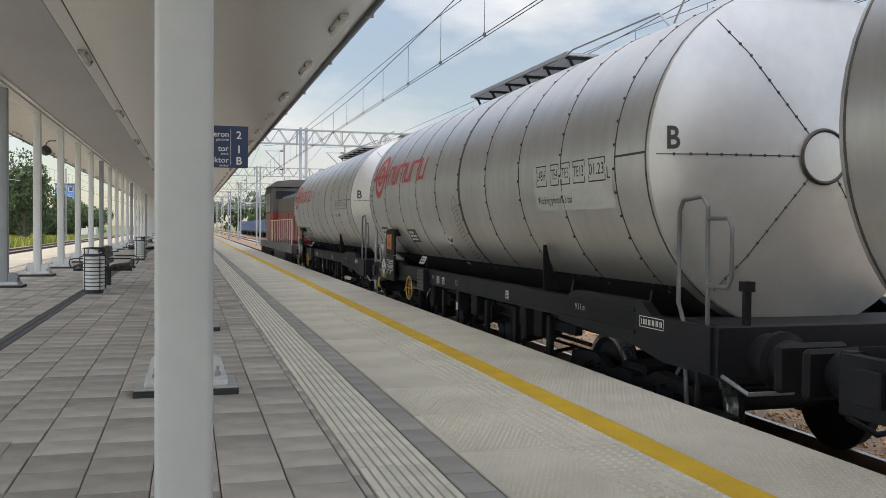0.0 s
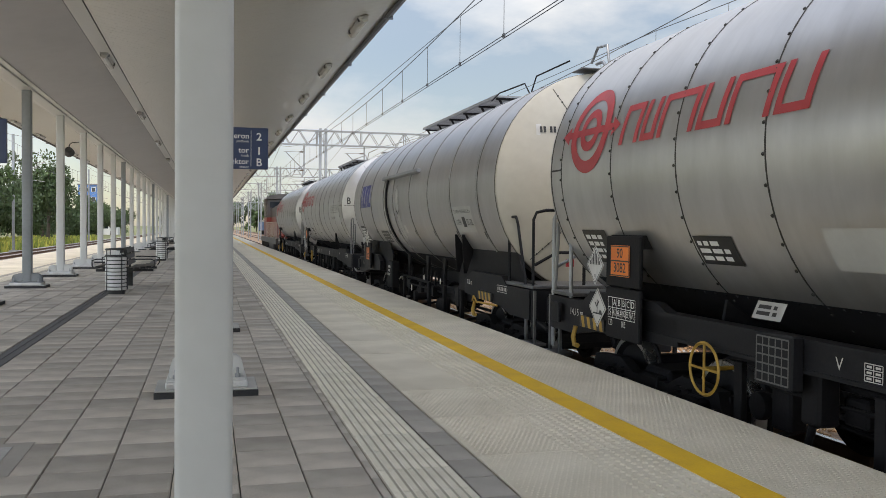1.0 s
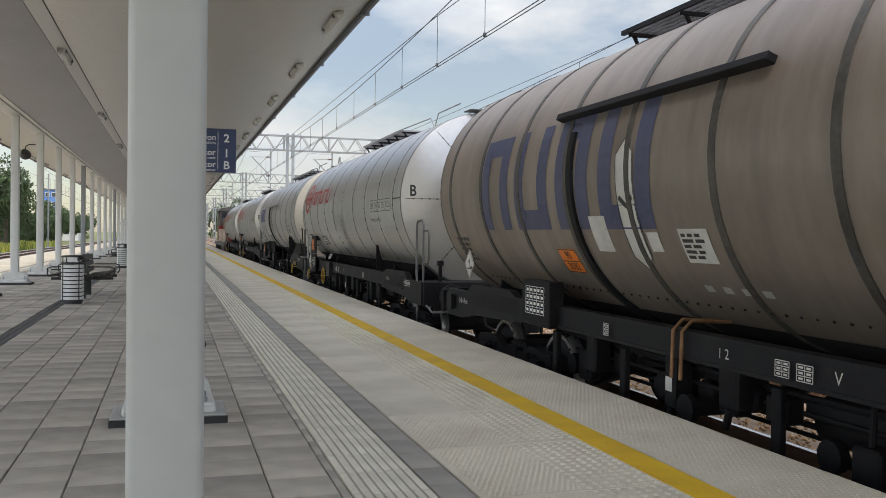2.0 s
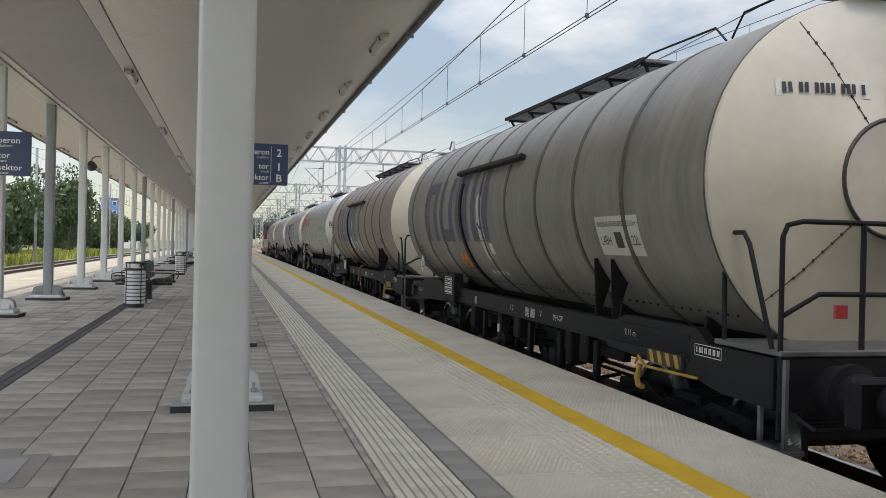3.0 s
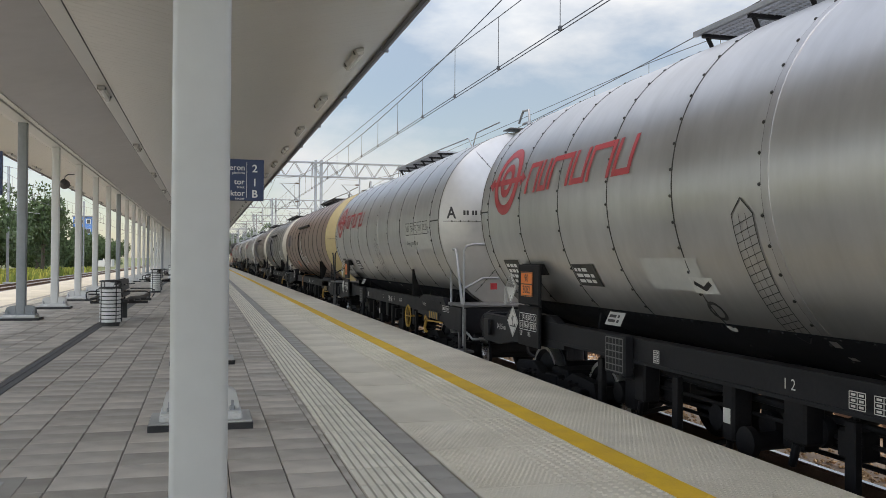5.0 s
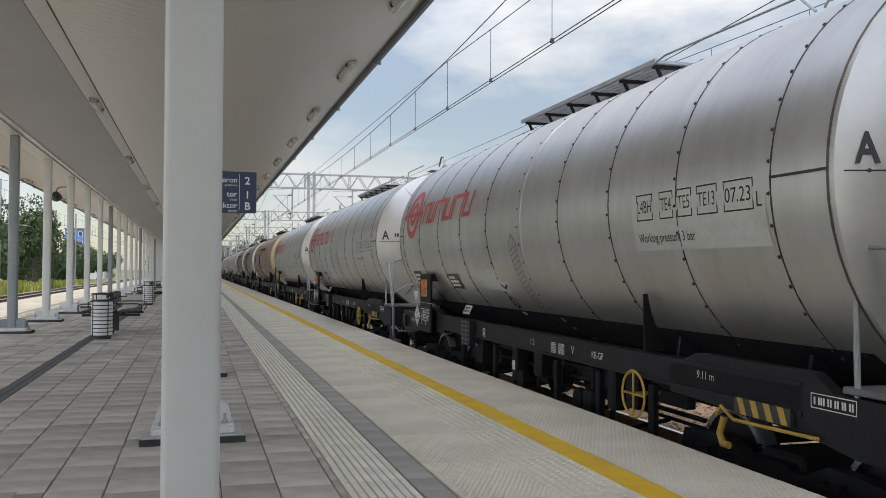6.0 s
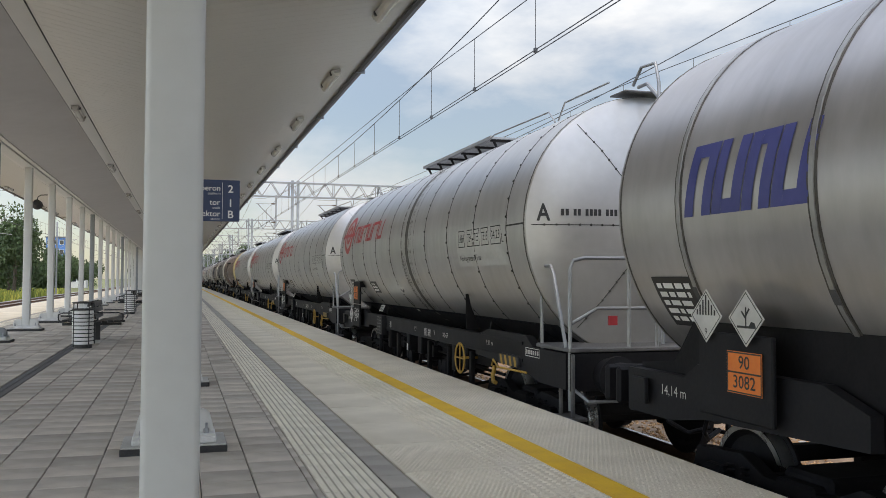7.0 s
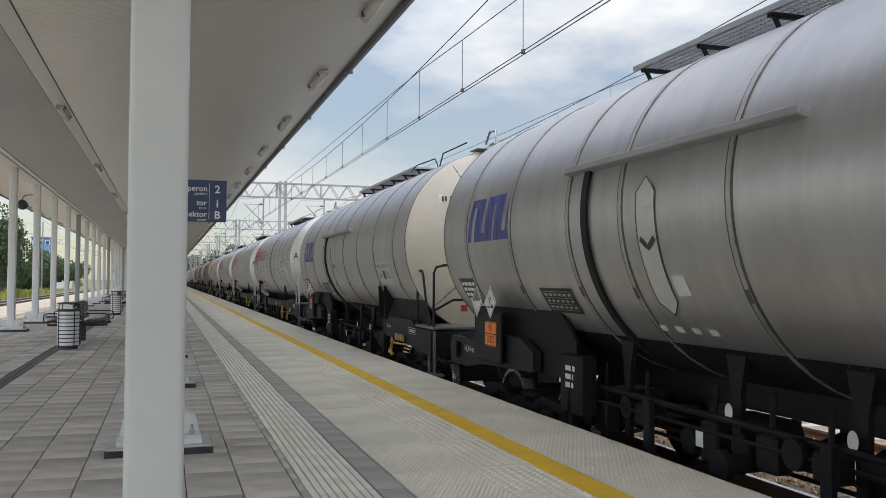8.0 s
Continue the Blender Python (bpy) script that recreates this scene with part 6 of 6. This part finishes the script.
        pl = None if sooty else part("owner_board", lambda: wrap(sheet(0.62, 0.48), fr - 0.42, -0.85, 0.006), M["plate_black"], tank, smooth=None, key=("ob2", L))
        part("lettering", lambda: wrap(bars(0.52, 0.40, 5), fr - 0.42, -0.85, 0.009), M["black" if sooty else "white"], pl or tank, smooth=None, key=("obb2", L))
        if sp.shell in ("brown", "brown_grey", "ribbed_grey"):
            orange_plate(tank, None, (fr - 3.65, -0.93))
            bd = part("load_board", lambda: Geo().box(-1.47, -1.30, fr - 3.5, fr - 2.75, 1.10, 1.60, 0.01), M["frame"], w, key=("lb", L))
            part("load_table", lambda: laid(board_table(0.5, 0.3, 4, 5), facing(-1.474, fr - 3.12, 1.38)), M["white"], bd, smooth=None, key=("lbt", L))
            diamond_plate(w, fr - 0.75, 1.70, -1.42, "tree")
        else:
            bd = part("placard_board", lambda: Geo().box(-1.46, -1.42, fr - 1.72, fr - 0.85, 1.08, 1.70, 0.01), M["frame_grey"], w, key=("pb2", L))
            orange_plate(bd, facing(-1.463, fr - 1.43, 1.43))
            diamond_plate(w, fr - 1.02, 1.82, -1.50, "stripes")
            diamond_plate(w, fr - 1.50, 1.82, -1.50, "tree")
    part("lamp_bracket", lambda: Geo().box(-1.44, -1.40, hs_f - 0.42, hs_f - 0.20, 1.02, 1.24, 0.006), M["frame_grey"], w, key=("lamb", L))

    # ---- rear platform, rails, ladder ----
    rail_m = M["galvanised" if seamed else "frame_grey"]
    if plain_end:
        part("handrail", lambda: Geo().tube([(-1.30, ra - 0.28, 0.60), (-1.30, ra - 0.24, 1.25), (-1.28, ra - 0.10, 1.45), (-1.28, ra - 0.10, 2.22), (-1.28, ra - 0.16, 2.32), (-1.28, ra - 0.44, 2.34), (-1.28, ra - 0.52, 2.26), (-1.28, ra - 0.54, 1.2)], 0.019, 8).tube([(-1.28, ra - 0.52, 2.16), (-1.28, ra - 0.80, 2.16), (-1.28, ra - 0.85, 2.08), (-1.28, ra - 0.85, 1.70), (-1.28, ra - 0.80, 1.62), (-1.28, ra - 0.53, 1.62)], 0.018, 8), M["grating"], w, key=("hrB", L, ra))
        # the braked end of this wagon leads
        part("front_rail", lambda: Geo().tube([(-1.32, hs_f + 0.02, 0.70), (-1.32, hs_f + 0.02, 2.20), (-1.28, hs_f + 0.02, 2.29), (-1.15, hs_f + 0.02, 2.32), (0.95, hs_f + 0.02, 2.32)], 0.026, 8).tube([(-1.30, hs_f + 0.02, 1.62), (-1.0, hs_f + 0.02, 1.78), (0.95, hs_f + 0.02, 1.78)], 0.02, 8), M["galvanised"], w, key=("frB", L))
        part("front_rail", lambda: Geo().tube([(-1.30, fr - 0.05, 0.95), (-1.32, fr - 0.05, 2.15), (-1.32, fr + 0.02, 2.24), (-1.32, fr + 0.22, 2.24), (-1.32, fr + 0.30, 2.15), (-1.32, fr + 0.40, 1.36)], 0.024, 8), M["galvanised"], w, key=("frB2", L))
        part("front_platform", lambda: Geo().box(-1.34, 1.34, fr - 0.15, hs_f + 0.06, 1.315, 1.36, 0.008), M["grating"], w, key=("fplat", L))
        part("front_step", lambda: Geo().box(-1.46, -1.18, hs_f - 0.25, hs_f + 0.15, 0.60, 0.64, 0.006).box(-1.34, -1.31, hs_f + 0.08, hs_f + 0.12, 0.30, 1.3).box(-1.34, -1.31, hs_f - 0.22, hs_f - 0.18, 0.30, 1.3), M["grating"], w, key=("fstep", L))
        hz = part("hazard_board", lambda: Geo().box(-1.40, -1.36, fr - 1.10, fr - 0.50, 1.03, 1.15, 0.004), M["black"], w, "black and yellow striped board", key=("hzf", L))
        g = Geo()
        for k in range(4):
            y = fr - 1.08 + k * 0.145
            g.add([(-1.402, y, 1.03), (-1.402, y + 0.07, 1.03), (-1.402, y + 0.11, 1.15), (-1.402, y + 0.04, 1.15)], [(0, 1, 2, 3)])
        part("stripes", g, M["hazard_yellow"], hz, smooth=None, key=("hzfs", L))
        part("hook", lambda: Geo().tube([(-1.41, fr - 0.42, 1.02), (-1.43, fr - 0.40, 0.90), (-1.43, fr - 0.44, 0.82), (-1.43, fr - 0.52, 0.82)], 0.026, 8), M["hazard_yellow"], w, key=("hookf", L))
        part("lamp_post", lambda: Geo().box(-1.06, -1.01, hs_r - 0.03, hs_r + 0.02, 1.3, 1.62).box(-1.08, -0.99, hs_r - 0.05, hs_r + 0.04, 1.58, 1.66), M["frame"], w, key=("lpB", L))
        part("step", lambda: Geo().box(-1.44, -1.18, hs_r - 0.15, hs_r + 0.25, 0.58, 0.62, 0.006).tube([(-1.30, hs_r + 0.2, 1.3), (-1.34, hs_r + 0.2, 0.9), (-1.34, hs_r + 0.2, 0.2)], 0.022, 8), M["frame_grey"], w, key=("stepB", L))
        part("end_deck", lambda: Geo().box(-1.2, 1.2, hs_r, ra + 0.1, 1.20, 1.30, 0.01), M["frame"], w, key=("deckB", L, ra))
        part("shunter_grip", lambda: Geo().tube([(-1.28, hs_r - 0.05, 0.92), (-1.28, hs_r - 0.38, 0.84), (-0.9, hs_r - 0.40, 0.84), (-0.6, hs_r - 0.05, 0.92)], 0.018, 6), rail_m, w, key=("grip", L))
    else:
        rear_fittings(w, L, ra, hs_r, rail_m)
    # ---- roof walkway ----
    wy0, wy1 = (fr - 7.87, fr - 3.8) if seamed else (fr - 8.6, fr - (3.25 if L < 15 else 4.5))
    top = 4.37 if seamed else 4.36
    part("walkway", lambda: grating_geo(wy0, wy1, top), M["galvanised" if clean else "grating"], w, key=("walk", seamed, L, clean), smooth=None)
    for k in range(6):
        y = wy0 + 0.12 + k * (wy1 - wy0 - 0.24) / 5
        part("walkway_bracket", lambda: Geo().tube([(-0.45, y, top - 0.02), (-0.36, y, 4.18)], 0.022, 6).tube([(0.05, y, top - 0.02), (0.05, y, 4.24)], 0.022, 6).box(-0.49, 0.09, y - 0.025, y + 0.025, top - 0.05, top - 0.01), M["frame_grey"], w, key=("wb", k, seamed, L, clean))
    part("walkway_edge", lambda: Geo().box(-0.53, -0.50, wy0, wy1, top - 0.02, top + 0.03).box(0.10, 0.13, wy0, wy1, top - 0.02, top + 0.03), M["galvanised" if clean else "frame_grey"], w, key=("wedge", seamed, L, clean))
    part("roof_rail", lambda: Geo().tube([(-0.55, wy0 + 0.2, 4.30), (-0.58, wy0 - 0.3, 4.36), (-0.58, ra + 1.5, 4.33), (-0.58, ra + 1.3, 4.16)], 0.012, 6).tube([(-0.58, ra + 1.2, 4.16), (-0.58, ra + 1.0, 4.36), (-0.5, ra - 0.05, 4.40)], 0.012, 6), M["galvanised" if seamed else "frame_grey"], w, key=("roofr", L, ra))
    part("dome", lambda: Geo().lathe([(0.30, 4.20), (0.30, 4.36), (0.26, 4.42), (0, 4.44)], Matrix.Translation((0.15, 0, 0)), 24), M["frame_grey"], w, key="dome")
    part("top_platform", lambda: Geo().box(-0.35, 0.45, ra - 0.16, ra + 0.22, 4.285, 4.305, 0.005), M["grating"], w, key=("topp", L, ra))
    return w


def rear_fittings(w, L, ra, hs_r, rail_m):
    """Platform, rails and ladder at the braked end."""
    part("end_platform", lambda: Geo().box(-1.34, 1.34, hs_r - 0.06, ra + 0.15, 1.315, 1.36, 0.008), M["grating"], w, key=("plat", L, ra))
    part("handrail", lambda: Geo().tube([(-1.30, ra + 0.05, 0.95), (-1.32, ra + 0.05, 2.15), (-1.32, ra - 0.02, 2.24), (-1.32, ra - 0.22, 2.24), (-1.32, ra - 0.30, 2.15), (-1.32, ra - 0.62, 1.36)], 0.020, 8), rail_m, w, key=("hr1", L, ra))
    part("handrail", lambda: Geo().tube([(-1.32, hs_r - 0.02, 0.70), (-1.32, hs_r - 0.02, 2.20), (-1.28, hs_r - 0.02, 2.29), (-1.15, hs_r - 0.02, 2.32), (0.95, hs_r - 0.02, 2.32)], 0.020, 8).tube([(-1.30, hs_r - 0.02, 1.62), (-1.0, hs_r - 0.02, 1.78), (0.95, hs_r - 0.02, 1.78)], 0.02, 8), rail_m, w, key=("hr2", L))
    for k, x in enumerate((-0.62, -0.28, 0.3, 0.95)):
        part("rail_post", lambda: Geo().tube([(x, hs_r - 0.02, 1.33), (x, hs_r - 0.02, 2.32)], 0.022, 8), rail_m, w, key=("rp", k, L))
    part("step", lambda: Geo().box(-1.46, -1.18, hs_r - 0.15, hs_r + 0.25, 0.60, 0.64, 0.006).box(-1.34, -1.31, hs_r - 0.12, hs_r - 0.08, 0.30, 1.3).box(-1.34, -1.31, hs_r + 0.18, hs_r + 0.22, 0.30, 1.3).box(-1.44, -1.2, hs_r - 0.15, hs_r + 0.25, 0.28, 0.32, 0.006), M["grating"], w, key=("step", L))
    part("shunter_grip", lambda: Geo().tube([(-1.28, hs_r - 0.05, 0.92), (-1.28, hs_r - 0.38, 0.84), (-0.9, hs_r - 0.40, 0.84), (-0.6, hs_r - 0.05, 0.92)], 0.018, 6), rail_m, w, key=("grip", L))
    part("ladder", lambda: ladder_geo(ra), M["galvanised"], w, key=("ladder", L, ra))
    part("tail_lamp", lambda: Geo().box(-0.88, -0.78, hs_r - 0.06, hs_r - 0.03, 1.60, 1.70), M["red_logo"], w, key=("tail", L))


def grating_geo(y0, y1, z):
    g = Geo()
    n = int((y1 - y0) / 0.055)
    for k in range(n):
        y = y0 + k * 0.055
        g.box(-0.50, 0.10, y, y + 0.007, z - 0.018, z + 0.012)
    for k in range(8):
        x = -0.49 + k * 0.083
        g.box(x, x + 0.007, y0, y1, z - 0.018, z + 0.012)
    return g


def rack_geo(s):
    """Brake pipes, valves and their carriers slung under a tank without sills."""
    g, rnd = Geo(), random.Random(5 if s < 0 else 6)
    for k in range(7):
        y = -2.6 + k * 0.85 + rnd.uniform(-0.15, 0.15)
        x = s * rnd.uniform(0.95, 1.2)
        z = rnd.uniform(0.55, 0.8)
        g.box(x - 0.08, x + 0.08, y - 0.12, y + 0.12, z, z + rnd.uniform(0.18, 0.35), 0.02)
        g.tube([(x, y, 1.25), (x, y + 0.04, z)], 0.022, 6)
        g.tube([(x, y, z + 0.1), (x - s * 0.12, y + 0.25, z + 0.04), (x - s * 0.12, y + 0.6, z + 0.08)], 0.02, 6)
        g.lathe([(0, -0.04), (0.11, -0.04), (0.12, 0.0), (0.11, 0.04), (0, 0.04)], Matrix.Translation((x, y + 0.35, z + 0.12)) @ ALONG_X, 14)
    g.tube([(s * 1.05, -3.2, 1.02), (s * 1.05, -1.0, 0.98), (s * 1.05, 3.2, 1.02)], 0.03, 8)
    g.tube([(s * 0.8, -3.2, 0.72), (s * 0.8, 3.2, 0.72)], 0.025, 8)
    g.box(s * 1.0 - 0.05, s * 1.0 + 0.05, -3.3, -0.9, 0.84, 0.97, 0.01)
    return g


def mesh_grid(w, h):
    g = Geo()
    for k in range(6):
        x = -w / 2 + w * k / 5
        g.add([(x - 0.006, -h / 2, 0), (x + 0.006, -h / 2, 0), (x + 0.006, h / 2, 0), (x - 0.006, h / 2, 0)], [(0, 1, 2, 3)])
        y = -h / 2 + h * k / 5
        g.add([(-w / 2, y - 0.006, 0), (w / 2, y - 0.006, 0), (w / 2, y + 0.006, 0), (-w / 2, y + 0.006, 0)], [(0, 1, 2, 3)])
    return g


def bars(w, h, n):
    """Rows of plain bars where small writing stands."""
    g, rnd = Geo(), random.Random(n * 7 + int(w * 100))
    for k in range(n):
        y = h / 2 - (k + 0.5) * h / n
        x = -w / 2
        end = w / 2 - rnd.uniform(0, w * 0.35)
        while x < end - 0.03:
            l = rnd.uniform(0.05, 0.16)
            e = min(x + l, end)
            g.add([(x, y - h / n * 0.3, 0), (e, y - h / n * 0.3, 0), (e, y + h / n * 0.3, 0), (x, y + h / n * 0.3, 0)], [(0, 1, 2, 3)])
            x = e + 0.03
    return g


def bars_row(w, h, groups):
    g = Geo()
    unit = w / (sum(groups) + 0.8 * (len(groups) - 1))
    x = -w / 2
    for n in groups:
        for k in range(n):
            g.add([(x + unit * 0.15, -h / 2, 0), (x + unit * 0.85, -h / 2, 0), (x + unit * 0.85, h / 2, 0), (x + unit * 0.15, h / 2, 0)], [(0, 1, 2, 3)])
            x += unit
        x += unit * 0.8
    return g


def arrow_outline(w, h):
    pts = [(0, h / 2)]
    pts += [(w / 2, h / 2 - w * 0.45 - (h - w * 0.9) * k / 8) for k in range(9)]
    pts += [(0, -h / 2)]
    pts += [(-w / 2, -h / 2 + w * 0.45 + (h - w * 0.9) * k / 8) for k in range(9)]
    return pts


def arrow_strip(w, h, t):
    return band(arrow_outline(w, h), arrow_outline(w - 2 * t, h - 3 * t))


def hatch(w, h):
    """Fine cross lines over a gauge strip."""
    g = Geo()
    for k in range(15):
        y = -h / 2 + 0.14 + (h - 0.28) * k / 14
        e = stroke([(-w / 2, y - 0.035), (w / 2, y + 0.035)], 0.006, 2)
        g.add(e.v, e.f)
    for x in (-w / 6, w / 6):
        e = stroke([(x, -h / 2 + 0.08), (x, h / 2 - 0.08)], 0.006, 8)
        g.add(e.v, e.f)
    return g


def arrow_fill(w, h):
    o = arrow_outline(w, h)
    g = Geo().add([(x, y, 0) for x, y in o], [(0, 1, 19)] + [(i, i + 1, 19 - i, 20 - i) for i in range(1, 9)] + [(9, 10, 11)])
    return g


def half_belt(y, w, h):
    g = Geo()
    vs, fs = [], []
    n = 24
    for k in range(n + 1):
        a = radians(15 - 85 * k / n)
        for rr, dy in ((R, -w / 2), (R + h, -w / 2), (R + h, w / 2), (R, w / 2)):
            vs.append((-rr * math.cos(a), y + dy, AX_Z + rr * math.sin(a)))
    for k in range(n):
        for j in range(3):
            fs.append((4 * k + j, 4 * k + j + 1, 4 * k + 5 + j, 4 * k + 4 + j))
    return g.add(vs, fs)


def drip_rail(a, b, tilt):
    an = radians(tilt)
    c, s = math.cos(an), math.sin(an)
    g = Geo()
    m = Matrix.Translation((-(R + 0.0) * c, 0, AX_Z + R * s)) @ Matrix.Rotation(an - radians(90), 4, "Y")
    return g.box(-0.02, 0.05, b, a, -0.01, 0.085, 0.008, m)


# Strip round the tank's bottom; its dark colour stands in for shade there.
def shaded_sheet_geo(y0, y1, spread):
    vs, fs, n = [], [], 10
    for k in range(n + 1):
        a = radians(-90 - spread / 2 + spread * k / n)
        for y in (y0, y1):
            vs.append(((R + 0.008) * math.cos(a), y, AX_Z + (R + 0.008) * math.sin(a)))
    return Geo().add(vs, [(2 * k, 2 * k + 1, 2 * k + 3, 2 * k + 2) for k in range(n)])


def shield_rivets(y0, y1):
    g = Geo()
    for k in range(int((y1 - y0) / 0.16)):
        for v in (-1.33, -3.54):
            p = Vector(on_shell(y0 + 0.16 * k, v, 0.009))
            rivet(g, p, (p.x, 0, p.z - AX_Z), 0.014)
    return g


def saddle_geo(y):
    pts = [(1.0, 1.25)]
    for k in range(9):
        a = radians(-52 - 76 * k / 8)
        pts.append(((R + 0.01) * math.cos(a), AX_Z + (R + 0.01) * math.sin(a)))
    pts.append((-1.0, 1.25))
    return Geo().prism(pts, Matrix.Translation((0, y + 0.02, 0)) @ Matrix.Rotation(radians(90), 4, "X"), 0.04)


def ladder_geo(ra):
    g = Geo()
    for x in (0.0, 0.42):
        g.tube([(x, ra - 0.38, 1.36), (x, ra - 0.38, 3.95), (x, ra - 0.30, 4.22), (x, ra - 0.05, 4.42), (x, ra + 0.15, 4.42)], 0.024, 8)
    for k in range(10):
        g.box(0.0, 0.42, ra - 0.40, ra - 0.35, 1.60 + k * 0.28, 1.63 + k * 0.28)
    g.tube([(-0.15, ra - 0.55, 2.9), (-0.18, ra - 0.62, 3.1), (-0.18, ra - 0.62, 4.3), (-0.15, ra - 0.5, 4.55), (-0.1, ra - 0.1, 4.60), (-0.1, ra + 0.1, 4.42)], 0.02, 8)
    return g


TRAIN = []
SLACK = {2: -0.22, 3: 0.25, 11: -0.15}          # play in the couplings
rear_buffers = 5.35 + 14.10          # rear buffer plane of the first wagon at the start
position = rear_buffers
for n, sp in enumerate(WAGONS):
    if n:
        position -= sp.length
    wagon = tank_wagon(n, sp)
    TRAIN.append((wagon, position + sp.length / 2 + SLACK.get(n, 0.0)))


# ---------- locomotive ----------
def locomotive():
    l = thing("locomotive", "red and dark diesel locomotive hauling the tank wagons", "locomotive")
    part("underframe", Geo().box(-1.45, 1.45, -7.6, 7.6, 1.0, 1.35, 0.02), M["loco_dark"], l)
    part("hood", Geo().box(-1.1, 1.1, -7.0, 1.5, 1.35, 3.35, 0.16), M["loco_red"], l)
    part("front_hood", Geo().box(-1.1, 1.1, 4.4, 7.0, 1.35, 2.9, 0.16), M["loco_red"], l)
    part("hood_roof", Geo().box(-0.9, 0.9, -6.8, 1.3, 3.352, 3.5, 0.06), M["loco_dark"], l)
    part("exhaust", Geo().box(-0.5, 0.5, -6.2, -5.0, 3.45, 4.1, 0.06), M["loco_dark"], l)
    cab = part("cab", Geo().box(-1.42, 1.42, 1.5, 4.4, 1.35, 4.05, 0.10), M["loco_red"], l)
    part("cab_band", Geo().box(-1.43, 1.43, 1.49, 4.41, 2.62, 4.06, 0.10), M["loco_dark"], l)
    part("hood_band", Geo().box(-1.115, 1.115, -7.01, 1.4, 2.7, 3.36, 0.05), M["loco_dark"], l)
    part("cab_roof", Geo().prism([(-1.5, 0), (1.5, 0), (1.2, 0.25), (0.5, 0.36), (-0.5, 0.36), (-1.2, 0.25)], Matrix.Translation((0, 4.6, 4.0)) @ Matrix.Rotation(radians(90), 4, "X"), 3.3), M["loco_dark"], l)
    for y0, y1 in ((1.85, 2.75), (3.05, 4.0)):
        f = part("window_frame", Geo().box(-1.445, -1.43, y0 - 0.05, y1 + 0.05, 2.75, 3.75, 0.008), M["black"], cab)
        part("pane", Geo().box(-1.452, -1.445, y0, y1, 2.8, 3.7), M["glass"], f)
    for x0, x1 in ((-1.2, -0.2), (0.2, 1.2)):
        part("rear_window", Geo().box(x0, x1, 1.46, 1.49, 3.4, 3.8), M["glass"], cab)
    for k in range(7):
        part("hood_door", Geo().box(-1.118, -1.1, -6.7 + k * 1.12, -5.75 + k * 1.12, 1.5, 2.66, 0.008), M["loco_red"], l)
    for k in range(12):
        part("hand_rail_post", Geo().tube([(-1.42, -7.4 + k * 0.8, 1.35), (-1.42, -7.4 + k * 0.8, 2.35)], 0.018, 6), M["loco_cream"], l)
    part("hand_rail", Geo().tube([(-1.42, -7.5, 1.0), (-1.42, -7.5, 2.35), (-1.42, 1.5, 2.35)], 0.02, 6), M["loco_cream"], l)
    for y in (-4.4, 4.4):
        bogie(l, y)
    part("fuel_tank", Geo().box(-1.2, 1.2, -2.2, 2.2, 0.35, 1.0, 0.08), M["loco_dark"], l)
    for s in (-1, 1):
        for way in (-1, 1):
            part("buffer", lambda: buffer_geo(way), M["frame_grey"], l, key=("buffer", way)).location = (s * 0.875, way * 7.6, 1.06)
    part("snow_plough", Geo().box(-1.4, 1.4, 7.5, 7.6, 0.25, 1.0, 0.02), M["loco_dark"], l)
    return l


TRAIN.append((locomotive(), rear_buffers + 14.10 + 8.2))


# ---------- movement ----------
SPEED = 18.75
TRAVEL = [(0.0, 0.0), (1.0, 18.75), (1.5, 27.75), (2.0, 36.55), (2.2, 40.45), (3.3, 61.87), (5.0, 93.75), (6.5, 121.9), (8.0, 150.0)]


def travelled(t):
    for (a, p), (b, q) in zip(TRAVEL, TRAVEL[1:]):
        if t <= b:
            return p + (q - p) * (t - a) / (b - a)
    return TRAVEL[-1][1]


def motions():
    for vehicle, y in TRAIN:
        walk(vehicle, [(t, pose(AXIS, y + d, RAIL_Z)) for t, d in TRAVEL])
    for wheel, y in WHEELS:
        walk(wheel, [(k / FPS, pose(0, y, 0.46, -math.degrees(travelled(k / FPS) / 0.46) % 360)) for k in range(8 * FPS + 1)])


motions()
